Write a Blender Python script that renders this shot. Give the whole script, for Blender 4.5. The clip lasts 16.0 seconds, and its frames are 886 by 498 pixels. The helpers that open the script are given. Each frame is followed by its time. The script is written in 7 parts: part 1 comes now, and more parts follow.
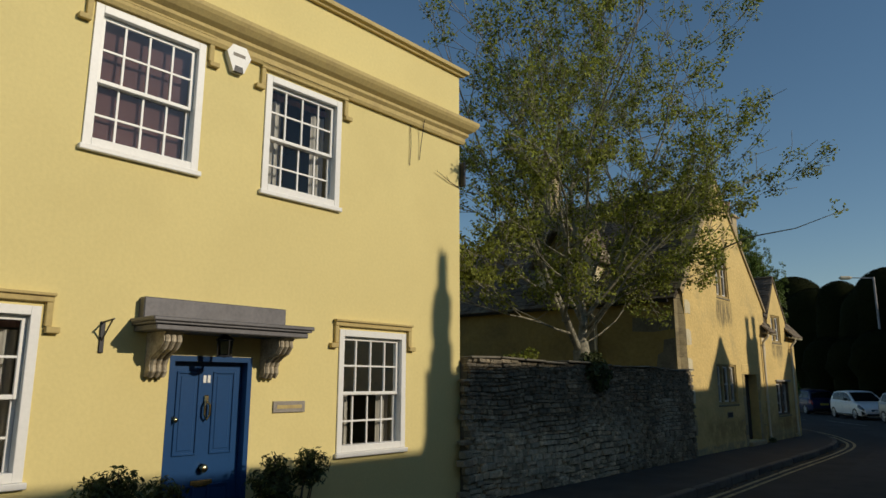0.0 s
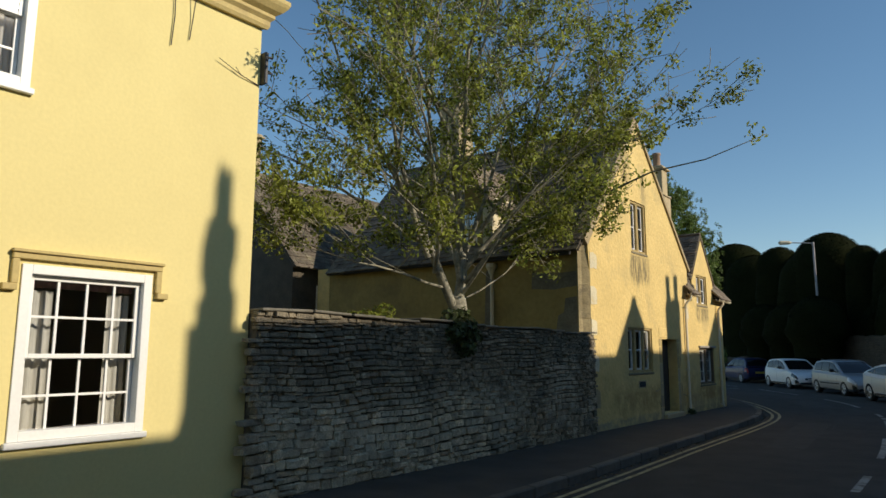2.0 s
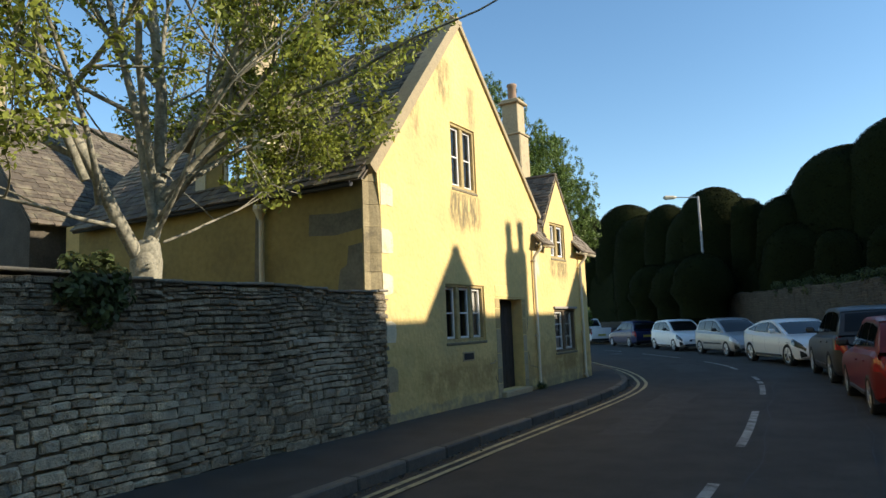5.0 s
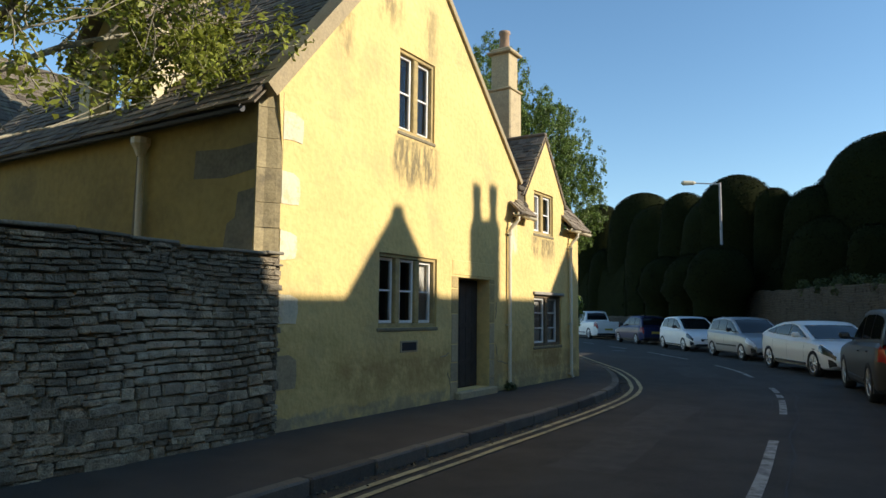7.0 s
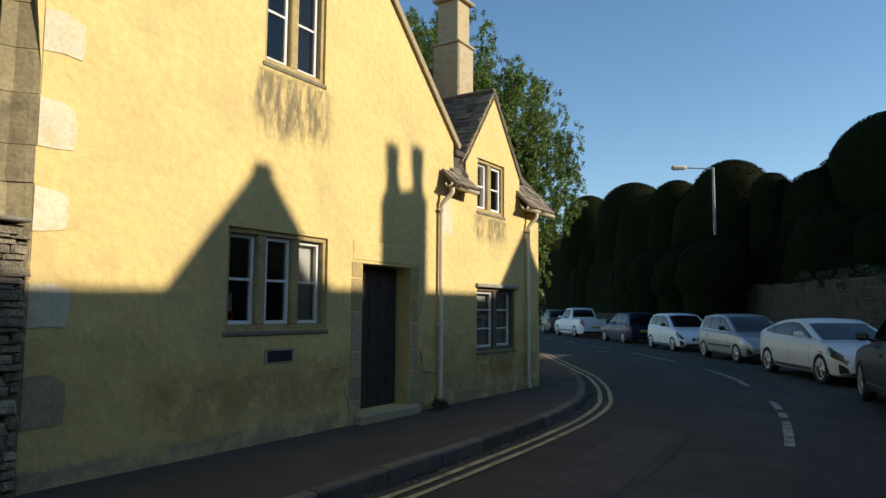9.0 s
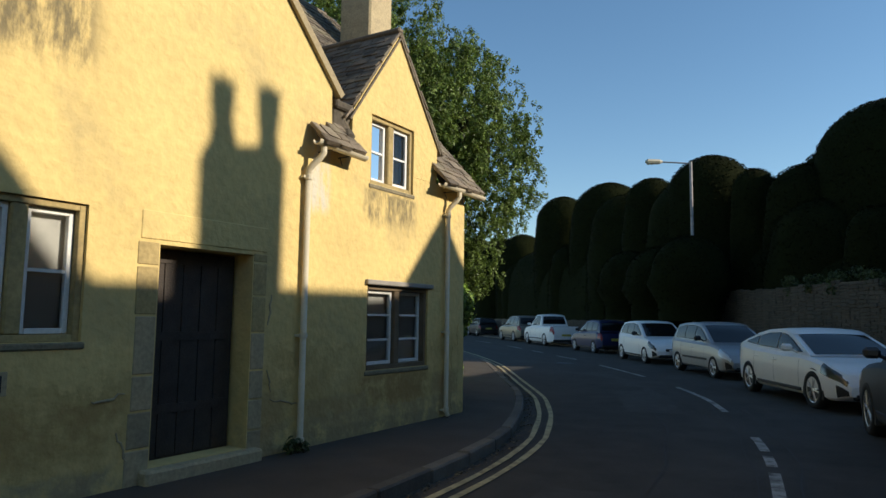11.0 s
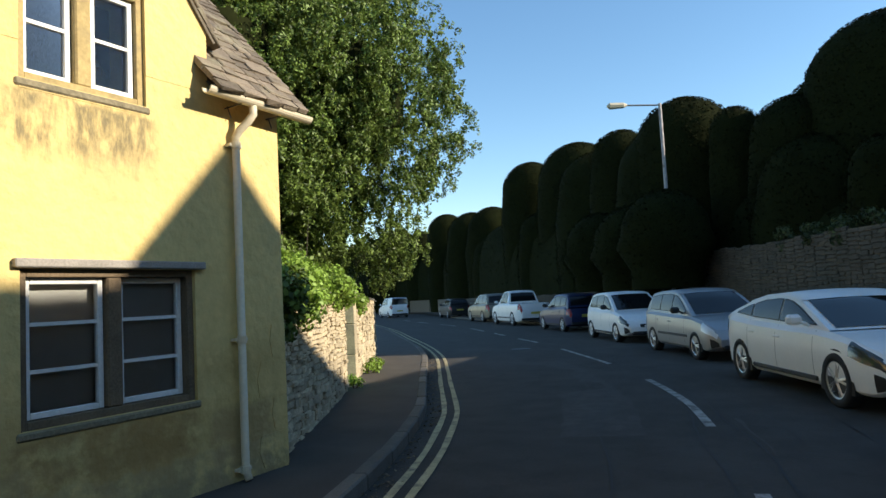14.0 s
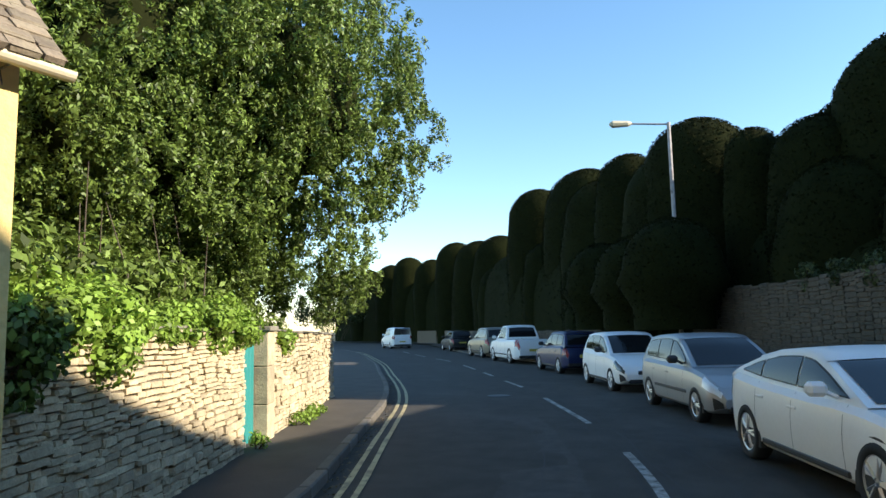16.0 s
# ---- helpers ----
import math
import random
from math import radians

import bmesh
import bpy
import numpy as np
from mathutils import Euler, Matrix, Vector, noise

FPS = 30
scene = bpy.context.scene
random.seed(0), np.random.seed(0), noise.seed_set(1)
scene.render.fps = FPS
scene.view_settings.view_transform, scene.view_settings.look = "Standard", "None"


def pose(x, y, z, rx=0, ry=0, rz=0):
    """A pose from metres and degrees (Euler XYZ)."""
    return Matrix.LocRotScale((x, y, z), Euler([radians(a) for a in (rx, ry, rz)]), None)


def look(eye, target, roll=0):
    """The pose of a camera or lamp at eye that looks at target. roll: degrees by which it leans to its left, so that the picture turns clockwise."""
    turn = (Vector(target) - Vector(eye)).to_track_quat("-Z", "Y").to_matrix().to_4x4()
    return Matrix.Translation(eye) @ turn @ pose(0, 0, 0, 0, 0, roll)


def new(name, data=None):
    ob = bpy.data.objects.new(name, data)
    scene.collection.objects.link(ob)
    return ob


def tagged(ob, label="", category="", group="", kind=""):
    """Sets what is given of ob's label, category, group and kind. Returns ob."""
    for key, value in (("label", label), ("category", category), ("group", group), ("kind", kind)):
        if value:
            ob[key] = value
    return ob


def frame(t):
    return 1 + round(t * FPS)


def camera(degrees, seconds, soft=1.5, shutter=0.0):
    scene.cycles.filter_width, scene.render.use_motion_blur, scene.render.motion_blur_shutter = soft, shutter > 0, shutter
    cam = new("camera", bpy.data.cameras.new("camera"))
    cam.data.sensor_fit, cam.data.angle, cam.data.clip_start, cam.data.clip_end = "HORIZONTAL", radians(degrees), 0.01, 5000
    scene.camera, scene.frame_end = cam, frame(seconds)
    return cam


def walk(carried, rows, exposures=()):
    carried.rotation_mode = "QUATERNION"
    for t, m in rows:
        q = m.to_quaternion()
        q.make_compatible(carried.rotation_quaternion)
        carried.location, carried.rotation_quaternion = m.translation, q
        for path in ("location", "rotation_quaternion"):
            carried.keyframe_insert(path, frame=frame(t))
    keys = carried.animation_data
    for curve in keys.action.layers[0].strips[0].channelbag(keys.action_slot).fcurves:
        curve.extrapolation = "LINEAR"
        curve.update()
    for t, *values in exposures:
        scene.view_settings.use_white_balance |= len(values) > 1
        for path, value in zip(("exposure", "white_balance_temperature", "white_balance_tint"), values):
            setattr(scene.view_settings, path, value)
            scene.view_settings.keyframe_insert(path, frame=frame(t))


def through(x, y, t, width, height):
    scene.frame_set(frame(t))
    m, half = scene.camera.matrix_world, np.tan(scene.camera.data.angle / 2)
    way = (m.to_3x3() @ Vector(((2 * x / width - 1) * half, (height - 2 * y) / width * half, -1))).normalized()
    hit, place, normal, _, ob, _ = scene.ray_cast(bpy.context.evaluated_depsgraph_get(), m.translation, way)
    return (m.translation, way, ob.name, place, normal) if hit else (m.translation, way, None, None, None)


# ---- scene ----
cam = camera(65.9, 16.0, soft=1.5)
PATH = [
    (0, (0.252, -0.458, 1.841), (-1.049, 1.012, 2.226), 0.1),
    (0.5, (0.187, 0.355, 1.867), (-1.123, 1.829, 2.2), 0.6),
    (1, (0.137, 1.168, 1.839), (-1.133, 2.674, 2.183), 2.3),
    (1.5, (0.097, 2.004, 1.804), (-1.187, 3.505, 2.119), 1.9),
    (2, (0.027, 2.856, 1.758), (-1.195, 4.411, 2.056), 0.2),
    (2.5, (-0.01, 3.653, 1.737), (-1.198, 5.237, 2.023), -0.2),
    (3, (-0.038, 4.456, 1.713), (-1.171, 6.08, 1.997), -0.5),
    (3.5, (-0.024, 5.236, 1.683), (-1.162, 6.86, 1.947), -1.1),
    (4, (-0.026, 6.024, 1.675), (-1.121, 7.679, 1.923), -1.6),
    (4.5, (-0.071, 6.867, 1.609), (-1.145, 8.539, 1.829), -2.4),
    (5, (-0.116, 7.64, 1.579), (-1.147, 9.339, 1.805), -2.3),
    (7.5, (-0.685, 11.394, 1.491), (-1.775, 13.062, 1.668), 0.8),
    (8, (-0.799, 12.128, 1.493), (-1.882, 13.801, 1.66), 0.1),
    (10.5, (-1.286, 15.913, 1.532), (-2.34, 17.601, 1.735), 1.2),
    (11, (-1.394, 16.655, 1.517), (-2.428, 18.355, 1.715), 0.8),
    (11.5, (-1.472, 17.387, 1.529), (-2.457, 19.114, 1.744), 0.1),
    (12, (-1.583, 18.11, 1.53), (-2.553, 19.849, 1.724), -0.5),
    (12.5, (-1.661, 18.81, 1.531), (-2.628, 20.552, 1.703), -0.9),
    (13, (-1.786, 19.505, 1.531), (-2.779, 21.234, 1.688), -0.9),
    (13.5, (-1.894, 20.226, 1.556), (-2.9, 21.947, 1.709), -2.1),
    (14, (-1.971, 20.932, 1.566), (-2.974, 22.656, 1.709), -3.0),
    (14.5, (-2.038, 21.627, 1.577), (-3.041, 23.351, 1.721), -2.9),
    (15, (-2.069, 22.305, 1.612), (-3.057, 24.033, 1.801), -2.7),
    (15.5, (-2.069, 22.964, 1.645), (-3.115, 24.659, 1.832), -2.2),
    (16, (-2.077, 23.607, 1.69), (-3.126, 25.294, 1.92), -1.3),
]
EXPOSURES = [(t, e, 6500 + max(0, 250 - 80 * t), 10) for t, e in ((0, -0.86), (1.0, -0.52), (1.5, -0.35), (2.5, -0.08), (3.5, 0.42), (5, 0.58), (8, 0.28), (10.5, 0.06), (12.5, 0.38), (14, 0.68), (15, 1.0), (16, 1.12))]
walk(cam, [(t, look(eye, target, roll)) for t, eye, target, roll in PATH], EXPOSURES)

# ---- light ----
SUN_AZ, SUN_EL = 18.0, 24.0  # degrees from +x towards +y, and above the horizon
world = bpy.data.worlds.new("sky")
scene.world = world
world.use_nodes = True
wn = world.node_tree
sky = wn.nodes.new("ShaderNodeTexSky")
sky.sky_type, sky.sun_disc = "NISHITA", False
sky.sun_elevation, sky.sun_rotation = radians(SUN_EL), radians(90 - SUN_AZ)
sky.air_density, sky.dust_density, sky.ozone_density = 1.0, 0.1, 2.0
hue = wn.nodes.new("ShaderNodeHueSaturation")
hue.inputs["Hue"].default_value, hue.inputs["Saturation"].default_value = 0.495, 1.12
wn.links.new(sky.outputs[0], hue.inputs["Color"])
wn.links.new(hue.outputs[0], wn.nodes["Background"].inputs["Color"])
wn.nodes["Background"].inputs["Strength"].default_value = 0.145
sun_data = bpy.data.lights.new("sun", "SUN")
sun_data.energy, sun_data.angle, sun_data.color = 5.0, radians(0.6), (1.0, 0.90, 0.74)
sun = new("sun", sun_data)
to_sun = Vector((math.cos(radians(SUN_EL)) * math.cos(radians(SUN_AZ)), math.cos(radians(SUN_EL)) * math.sin(radians(SUN_AZ)), math.sin(radians(SUN_EL))))
sun.matrix_world = look(to_sun * 60, (0, 0, 0))


# ---- materials ----
def material(name, base, rough=0.8, vary=0.25, scale=3.0, fine=40.0, bump=0.3, dark=None, stain=0.0, stain_scale=0.6, metal=0.0, spec=0.5, per_object=0.0, per_island=0.0, coat=0.0, bump_dist=0.01, stain_thr=0.5):
    """Base colour with broad and fine variation, stains of another colour and a fine relief."""
    m = bpy.data.materials.new(name)
    m.use_nodes = True
    n, l = m.node_tree.nodes, m.node_tree.links
    b = n["Principled BSDF"]
    b.inputs["Roughness"].default_value, b.inputs["Metallic"].default_value = rough, metal
    b.inputs["Specular IOR Level"].default_value = spec
    b.inputs["Coat Weight"].default_value = coat
    geo = n.new("ShaderNodeNewGeometry")
    big, small = n.new("ShaderNodeTexNoise"), n.new("ShaderNodeTexNoise")
    big.inputs["Scale"].default_value, big.inputs["Detail"].default_value = scale, 6
    small.inputs["Scale"].default_value, small.inputs["Detail"].default_value = fine, 4
    for k in (big, small):
        l.new(geo.outputs["Position"], k.inputs["Vector"])
    add = n.new("ShaderNodeMath")
    add.operation = "ADD"
    l.new(big.outputs["Fac"], add.inputs[0]), l.new(small.outputs["Fac"], add.inputs[1])
    span = n.new("ShaderNodeMapRange")
    span.inputs["From Min"].default_value, span.inputs["From Max"].default_value = 0.65, 1.35
    span.inputs["To Min"].default_value, span.inputs["To Max"].default_value = 1 - vary, 1 + vary
    l.new(add.outputs[0], span.inputs["Value"])
    shade = span.outputs[0]
    for amount, src in ((per_object, "object"), (per_island, "island")):
        if amount:
            if src == "object":
                rnd = n.new("ShaderNodeObjectInfo").outputs["Random"]
            else:
                rnd = geo.outputs["Random Per Island"]
            r = n.new("ShaderNodeMapRange")
            r.inputs["To Min"].default_value, r.inputs["To Max"].default_value = 1 - amount, 1 + amount
            l.new(rnd, r.inputs["Value"])
            mul = n.new("ShaderNodeMath")
            mul.operation = "MULTIPLY"
            l.new(shade, mul.inputs[0]), l.new(r.outputs[0], mul.inputs[1])
            shade = mul.outputs[0]
    vec = n.new("ShaderNodeVectorMath")
    vec.operation = "SCALE"
    vec.inputs[0].default_value = base[:3]
    l.new(shade, vec.inputs["Scale"])
    colour = vec.outputs[0]
    if stain:
        st = n.new("ShaderNodeTexNoise")
        st.inputs["Scale"].default_value, st.inputs["Detail"].default_value, st.inputs["Roughness"].default_value = stain_scale, 8, 0.65
        l.new(geo.outputs["Position"], st.inputs["Vector"])
        ramp = n.new("ShaderNodeMapRange")
        ramp.inputs["From Min"].default_value, ramp.inputs["From Max"].default_value = stain_thr, stain_thr + 0.2
        ramp.inputs["To Max"].default_value = stain
        l.new(st.outputs["Fac"], ramp.inputs["Value"])
        mix = n.new("ShaderNodeMix")
        mix.data_type = "RGBA"
        l.new(ramp.outputs[0], mix.inputs["Factor"])
        l.new(colour, mix.inputs[6])
        mix.inputs[7].default_value = (*dark, 1)
        colour = mix.outputs[2]
    l.new(colour, b.inputs["Base Color"])
    if bump:
        bp = n.new("ShaderNodeBump")
        bp.inputs["Strength"].default_value, bp.inputs["Distance"].default_value = bump, bump_dist
        l.new(add.outputs[0], bp.inputs["Height"])
        l.new(bp.outputs[0], b.inputs["Normal"])
    return m


def leaf_material(name, base, vary=0.5, rough=0.5, through=0.35, spec=0.3):
    m = material(name, base, rough, vary=0.2, scale=1.2, fine=15, bump=0, per_island=vary, spec=spec)
    n, l = m.node_tree.nodes, m.node_tree.links
    b = n["Principled BSDF"]
    t = n.new("ShaderNodeBsdfTranslucent")
    l.new(b.inputs["Base Color"].links[0].from_socket, t.inputs["Color"])
    mix = n.new("ShaderNodeMixShader")
    mix.inputs[0].default_value = through
    l.new(b.outputs[0], mix.inputs[1]), l.new(t.outputs[0], mix.inputs[2])
    l.new(mix.outputs[0], n["Material Output"].inputs["Surface"])
    return m


def glass_material(name, tint, rough=0.02, clear=0.75):
    """A thin pane: see-through, with a mirror gloss."""
    m = bpy.data.materials.new(name)
    m.use_nodes = True
    n, l = m.node_tree.nodes, m.node_tree.links
    n.remove(n["Principled BSDF"])
    tr, gl, mix, fr = n.new("ShaderNodeBsdfTransparent"), n.new("ShaderNodeBsdfGlossy"), n.new("ShaderNodeMixShader"), n.new("ShaderNodeFresnel")
    tr.inputs["Color"].default_value = (*[c * clear for c in tint], 1)
    gl.inputs["Roughness"].default_value = rough
    fr.inputs["IOR"].default_value = 1.6
    l.new(fr.outputs[0], mix.inputs[0]), l.new(tr.outputs[0], mix.inputs[1]), l.new(gl.outputs[0], mix.inputs[2])
    l.new(mix.outputs[0], n["Material Output"].inputs["Surface"])
    return m


def marked(m, marks):
    """Adds weathering with a shape of its own: boxes (y0, y1, z0, z1, colour, strength, soft) on the street front, broken up by streaky noise."""
    n, l = m.node_tree.nodes, m.node_tree.links
    b = n["Principled BSDF"]
    geo = n.new("ShaderNodeNewGeometry")
    xyz = n.new("ShaderNodeSeparateXYZ")
    l.new(geo.outputs["Position"], xyz.inputs[0])
    scale = n.new("ShaderNodeMapping")
    scale.inputs["Scale"].default_value = (7, 7, 2.2)
    l.new(geo.outputs["Position"], scale.inputs["Vector"])
    ns = n.new("ShaderNodeTexNoise")
    ns.inputs["Scale"].default_value, ns.inputs["Detail"].default_value, ns.inputs["Roughness"].default_value = 1.0, 8, 0.7
    l.new(scale.outputs[0], ns.inputs["Vector"])

    def op(kind, p, q):
        k = n.new("ShaderNodeMath")
        k.operation = kind
        for i, s in enumerate((p, q)):
            if isinstance(s, (int, float)):
                k.inputs[i].default_value = s
            else:
                l.new(s, k.inputs[i])
        return k.outputs[0]

    def ramp(src, lo, hi):
        k = n.new("ShaderNodeMapRange")
        k.interpolation_type = "SMOOTHSTEP"
        k.inputs["From Min"].default_value, k.inputs["From Max"].default_value = lo, hi
        l.new(src, k.inputs["Value"])
        return k.outputs[0]
    broad = n.new("ShaderNodeTexNoise")
    broad.inputs["Scale"].default_value, broad.inputs["Detail"].default_value, broad.inputs["Roughness"].default_value = 2.6, 8, 0.65
    l.new(geo.outputs["Position"], broad.inputs["Vector"])
    fine = ns
    for y0, y1, z0, z1, colour, strength, soft in marks:
        ns = fine if z0 > 2.5 else broad
        wob = op("MULTIPLY", op("SUBTRACT", ns.outputs["Fac"], 0.5), soft * 2.2)
        y, z = op("ADD", xyz.outputs["Y"], wob), op("ADD", xyz.outputs["Z"], wob)
        k = op("MULTIPLY", op("MULTIPLY", ramp(y, y0 - soft / 2, y0 + soft / 2), ramp(op("MULTIPLY", y, -1), -y1 - soft / 2, -y1 + soft / 2)), op("MULTIPLY", ramp(z, z0 - soft, z0 + soft), ramp(op("MULTIPLY", z, -1), -z1 - 0.03, -z1 + 0.03)))
        k = op("MULTIPLY", op("MULTIPLY", k, ramp(ns.outputs["Fac"], 0.32, 0.62)), strength)
        mix = n.new("ShaderNodeMix")
        mix.data_type = "RGBA"
        l.new(k, mix.inputs["Factor"])
        l.new(b.inputs["Base Color"].links[0].from_socket, mix.inputs[6])
        mix.inputs[7].default_value = (*colour, 1)
        l.new(mix.outputs[2], b.inputs["Base Color"])
    return m


M_YELLOW = material("yellow_render", (0.74, 0.62, 0.27), 0.85, vary=0.05, scale=0.8, fine=25, bump=0.12, dark=(0.64, 0.52, 0.22), stain=0.35, stain_scale=0.5)
M_TRIM = material("yellow_moulding", (0.52, 0.40, 0.16), 0.8, vary=0.12, scale=3, fine=30, bump=0.15, dark=(0.25, 0.17, 0.08), stain=0.5, stain_scale=3)
M_OCHRE = material("ochre_limewash", (0.70, 0.515, 0.20), 0.9, vary=0.12, scale=1.2, fine=11, bump=0.65, dark=(0.42, 0.33, 0.16), stain=0.7, stain_scale=0.9, bump_dist=0.03, stain_thr=0.52)
LICHEN, RUST, PALE = (0.16, 0.13, 0.07), (0.30, 0.17, 0.05), (0.62, 0.57, 0.45)
marked(M_OCHRE, [(18.6, 19.75, 3.45, 4.15, LICHEN, 0.95, 0.22), (23.3, 24.4, 2.72, 3.10, LICHEN, 0.95, 0.16), (23.3, 24.75, 0.42, 0.78, (0.26, 0.14, 0.04), 1.0, 0.14), (22.3, 23.4, 0.25, 0.62, (0.40, 0.30, 0.15), 0.9, 0.14), (24.9, 25.6, 0.3, 0.75, (0.36, 0.26, 0.13), 0.9, 0.15), (21.7, 25.75, -0.1, 0.26, (0.17, 0.145, 0.08), 1.0, 0.16), (18.2, 18.75, 5.9, 6.7, LICHEN, 0.8, 0.3), (19.4, 19.7, 5.6, 6.4, LICHEN, 0.6, 0.2), (17.3, 17.6, 5.0, 5.6, LICHEN, 0.7, 0.2), (22.3, 22.6, 2.7, 3.6, PALE, 1.0, 0.10), (17.4, 20.2, 0.45, 0.85, RUST, 0.6, 0.25), (16.3, 20.3, -0.1, 0.28, (0.30, 0.26, 0.18), 0.9, 0.2), (21.5, 25.6, -0.1, 0.42, (0.36, 0.29, 0.16), 0.85, 0.2), (21.5, 22.0, 0.3, 0.75, (0.36, 0.27, 0.14), 0.7, 0.12), (21.6, 25.7, 0.2, 1.2, (0.46, 0.30, 0.10), 0.6, 0.5), (17.5, 20.4, 0.2, 1.0, (0.46, 0.30, 0.10), 0.6, 0.5), (16.2, 17.6, 0.5, 1.3, (0.52, 0.37, 0.12), 0.6, 0.4)])
# Grimy ochre, darkened further: the garden side's shade is put into its colour.
M_OCHRE_SIDE = material("shaded_grimy_ochre", (0.32, 0.24, 0.082), 0.95, vary=0.2, scale=1.2, fine=9, bump=0.5, dark=(0.17, 0.135, 0.06), stain=0.75, stain_scale=0.7, bump_dist=0.03, stain_thr=0.5)
M_BARE = material("worn_stone_dressing", (0.42, 0.33, 0.19), 0.9, vary=0.25, scale=4, fine=30, bump=0.4, dark=(0.16, 0.13, 0.09), stain=0.6, stain_scale=4, per_object=0.15)
M_WHITE_STONE = material("pale_quoin", (0.62, 0.55, 0.38), 0.9, vary=0.15, scale=4, fine=30, bump=0.5, dark=(0.56, 0.43, 0.18), stain=0.9, stain_scale=5, per_object=0.1)
M_STONE = material("grey_rubble", (0.52, 0.42, 0.275), 0.92, vary=0.6, scale=14, fine=60, bump=1.0, dark=(0.11, 0.095, 0.07), stain=0.8, stain_scale=2.2, per_object=0.45, per_island=0.4, bump_dist=0.025, stain_thr=0.47)
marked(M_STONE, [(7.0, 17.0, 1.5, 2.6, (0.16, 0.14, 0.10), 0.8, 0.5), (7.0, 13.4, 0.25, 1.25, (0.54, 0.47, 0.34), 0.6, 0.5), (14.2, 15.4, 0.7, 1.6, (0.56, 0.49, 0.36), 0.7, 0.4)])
M_STONE2 = material("cream_rubble", (0.43, 0.35, 0.225), 0.92, vary=0.3, scale=6, fine=45, bump=0.6, dark=(0.25, 0.21, 0.15), stain=0.6, stain_scale=2.5, per_object=0.25)
M_MORTAR = material("dark_joint", (0.15, 0.122, 0.085), 0.95, vary=0.4, scale=8, fine=50, bump=0.5)
M_SLATE = material("stone_slate", (0.165, 0.13, 0.092), 0.9, vary=0.3, scale=5, fine=40, bump=0.5, dark=(0.30, 0.27, 0.17), stain=0.6, stain_scale=3, per_object=0.35, per_island=0.35)
M_ROAD = material("asphalt", (0.037, 0.032, 0.025), 0.88, vary=0.5, scale=2.2, fine=55, bump=0.5, dark=(0.060, 0.054, 0.045), stain=0.8, stain_scale=0.5)
M_PAVE = material("pavement_tarmac", (0.058, 0.049, 0.039), 0.9, vary=0.4, scale=1.6, fine=60, bump=0.35, dark=(0.045, 0.042, 0.04), stain=0.7, stain_scale=1.2)
M_KERB = material("kerb_stone", (0.12, 0.105, 0.085), 0.9, vary=0.25, scale=5, fine=50, bump=0.4, per_object=0.25)
M_YLINE = material("worn_yellow_line", (0.44, 0.37, 0.20), 0.8, vary=0.35, scale=4, fine=60, bump=0.1, dark=(0.10, 0.088, 0.065), stain=0.9, stain_scale=5, stain_thr=0.48)
M_WLINE = material("worn_white_line", (0.36, 0.35, 0.32), 0.8, vary=0.3, scale=4, fine=60, bump=0.1, dark=(0.07, 0.065, 0.055), stain=0.95, stain_scale=6, stain_thr=0.44)
M_EARTH = material("earth", (0.06, 0.06, 0.03), 0.95, vary=0.4, scale=0.5, fine=9, bump=0.5)
M_WHITE = material("white_paint", (0.80, 0.79, 0.75), 0.45, vary=0.05, scale=3, fine=30, bump=0.05)
M_OLDWHITE = material("aged_white_paint", (0.74, 0.72, 0.66), 0.6, vary=0.12, scale=5, fine=40, bump=0.15)
M_CREAM = material("cream_plastic_pipe", (0.62, 0.54, 0.38), 0.5, vary=0.1, scale=3, fine=30, bump=0.05)
M_BLUE = material("blue_gloss_paint", (0.012, 0.060, 0.17), 0.3, vary=0.08, scale=3, fine=30, bump=0.04, coat=0.3)
M_LEAD = material("lead_sheet", (0.14, 0.135, 0.14), 0.55, vary=0.2, scale=4, fine=25, bump=0.2, metal=0.3)
M_CARVED = material("carved_limestone", (0.42, 0.36, 0.26), 0.9, vary=0.35, scale=8, fine=40, bump=0.6, dark=(0.10, 0.08, 0.06), stain=0.7, stain_scale=9)
M_BRASS = material("brass", (0.62, 0.50, 0.28), 0.25, vary=0.1, bump=0, metal=1.0)
M_IRON = material("black_iron", (0.02, 0.02, 0.022), 0.5, vary=0.2, bump=0.1)
M_OLDWOOD = material("dark_old_wood", (0.045, 0.034, 0.026), 0.8, vary=0.4, scale=7, fine=60, bump=0.4)
M_GREYWOOD = material("weathered_wood", (0.30, 0.27, 0.23), 0.85, vary=0.25, scale=7, fine=60, bump=0.4)
M_TEAL = material("teal_painted_wood", (0.02, 0.20, 0.19), 0.5, vary=0.12, scale=4, fine=40, bump=0.1)
M_GLASS = glass_material("window_glass", (0.9, 0.95, 1.0))
M_CURTAIN = material("cream_curtain", (0.62, 0.58, 0.50), 0.9, vary=0.1, scale=8, fine=60, bump=0.2)
M_BLIND = material("dark_red_blind", (0.36, 0.19, 0.17), 0.6, vary=0.1, bump=0)
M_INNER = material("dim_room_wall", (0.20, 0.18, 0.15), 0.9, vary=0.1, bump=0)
M_BARK = material("pale_bark", (0.28, 0.255, 0.185), 0.9, vary=0.4, scale=5, fine=35, bump=0.6, dark=(0.075, 0.07, 0.045), stain=0.9, stain_scale=6, stain_thr=0.47)
M_BARK2 = material("dark_bark", (0.09, 0.07, 0.05), 0.9, vary=0.35, scale=5, fine=35, bump=0.5)
M_ASHLEAF = leaf_material("autumn_leaf", (0.25, 0.275, 0.048), 0.75, through=0.5)
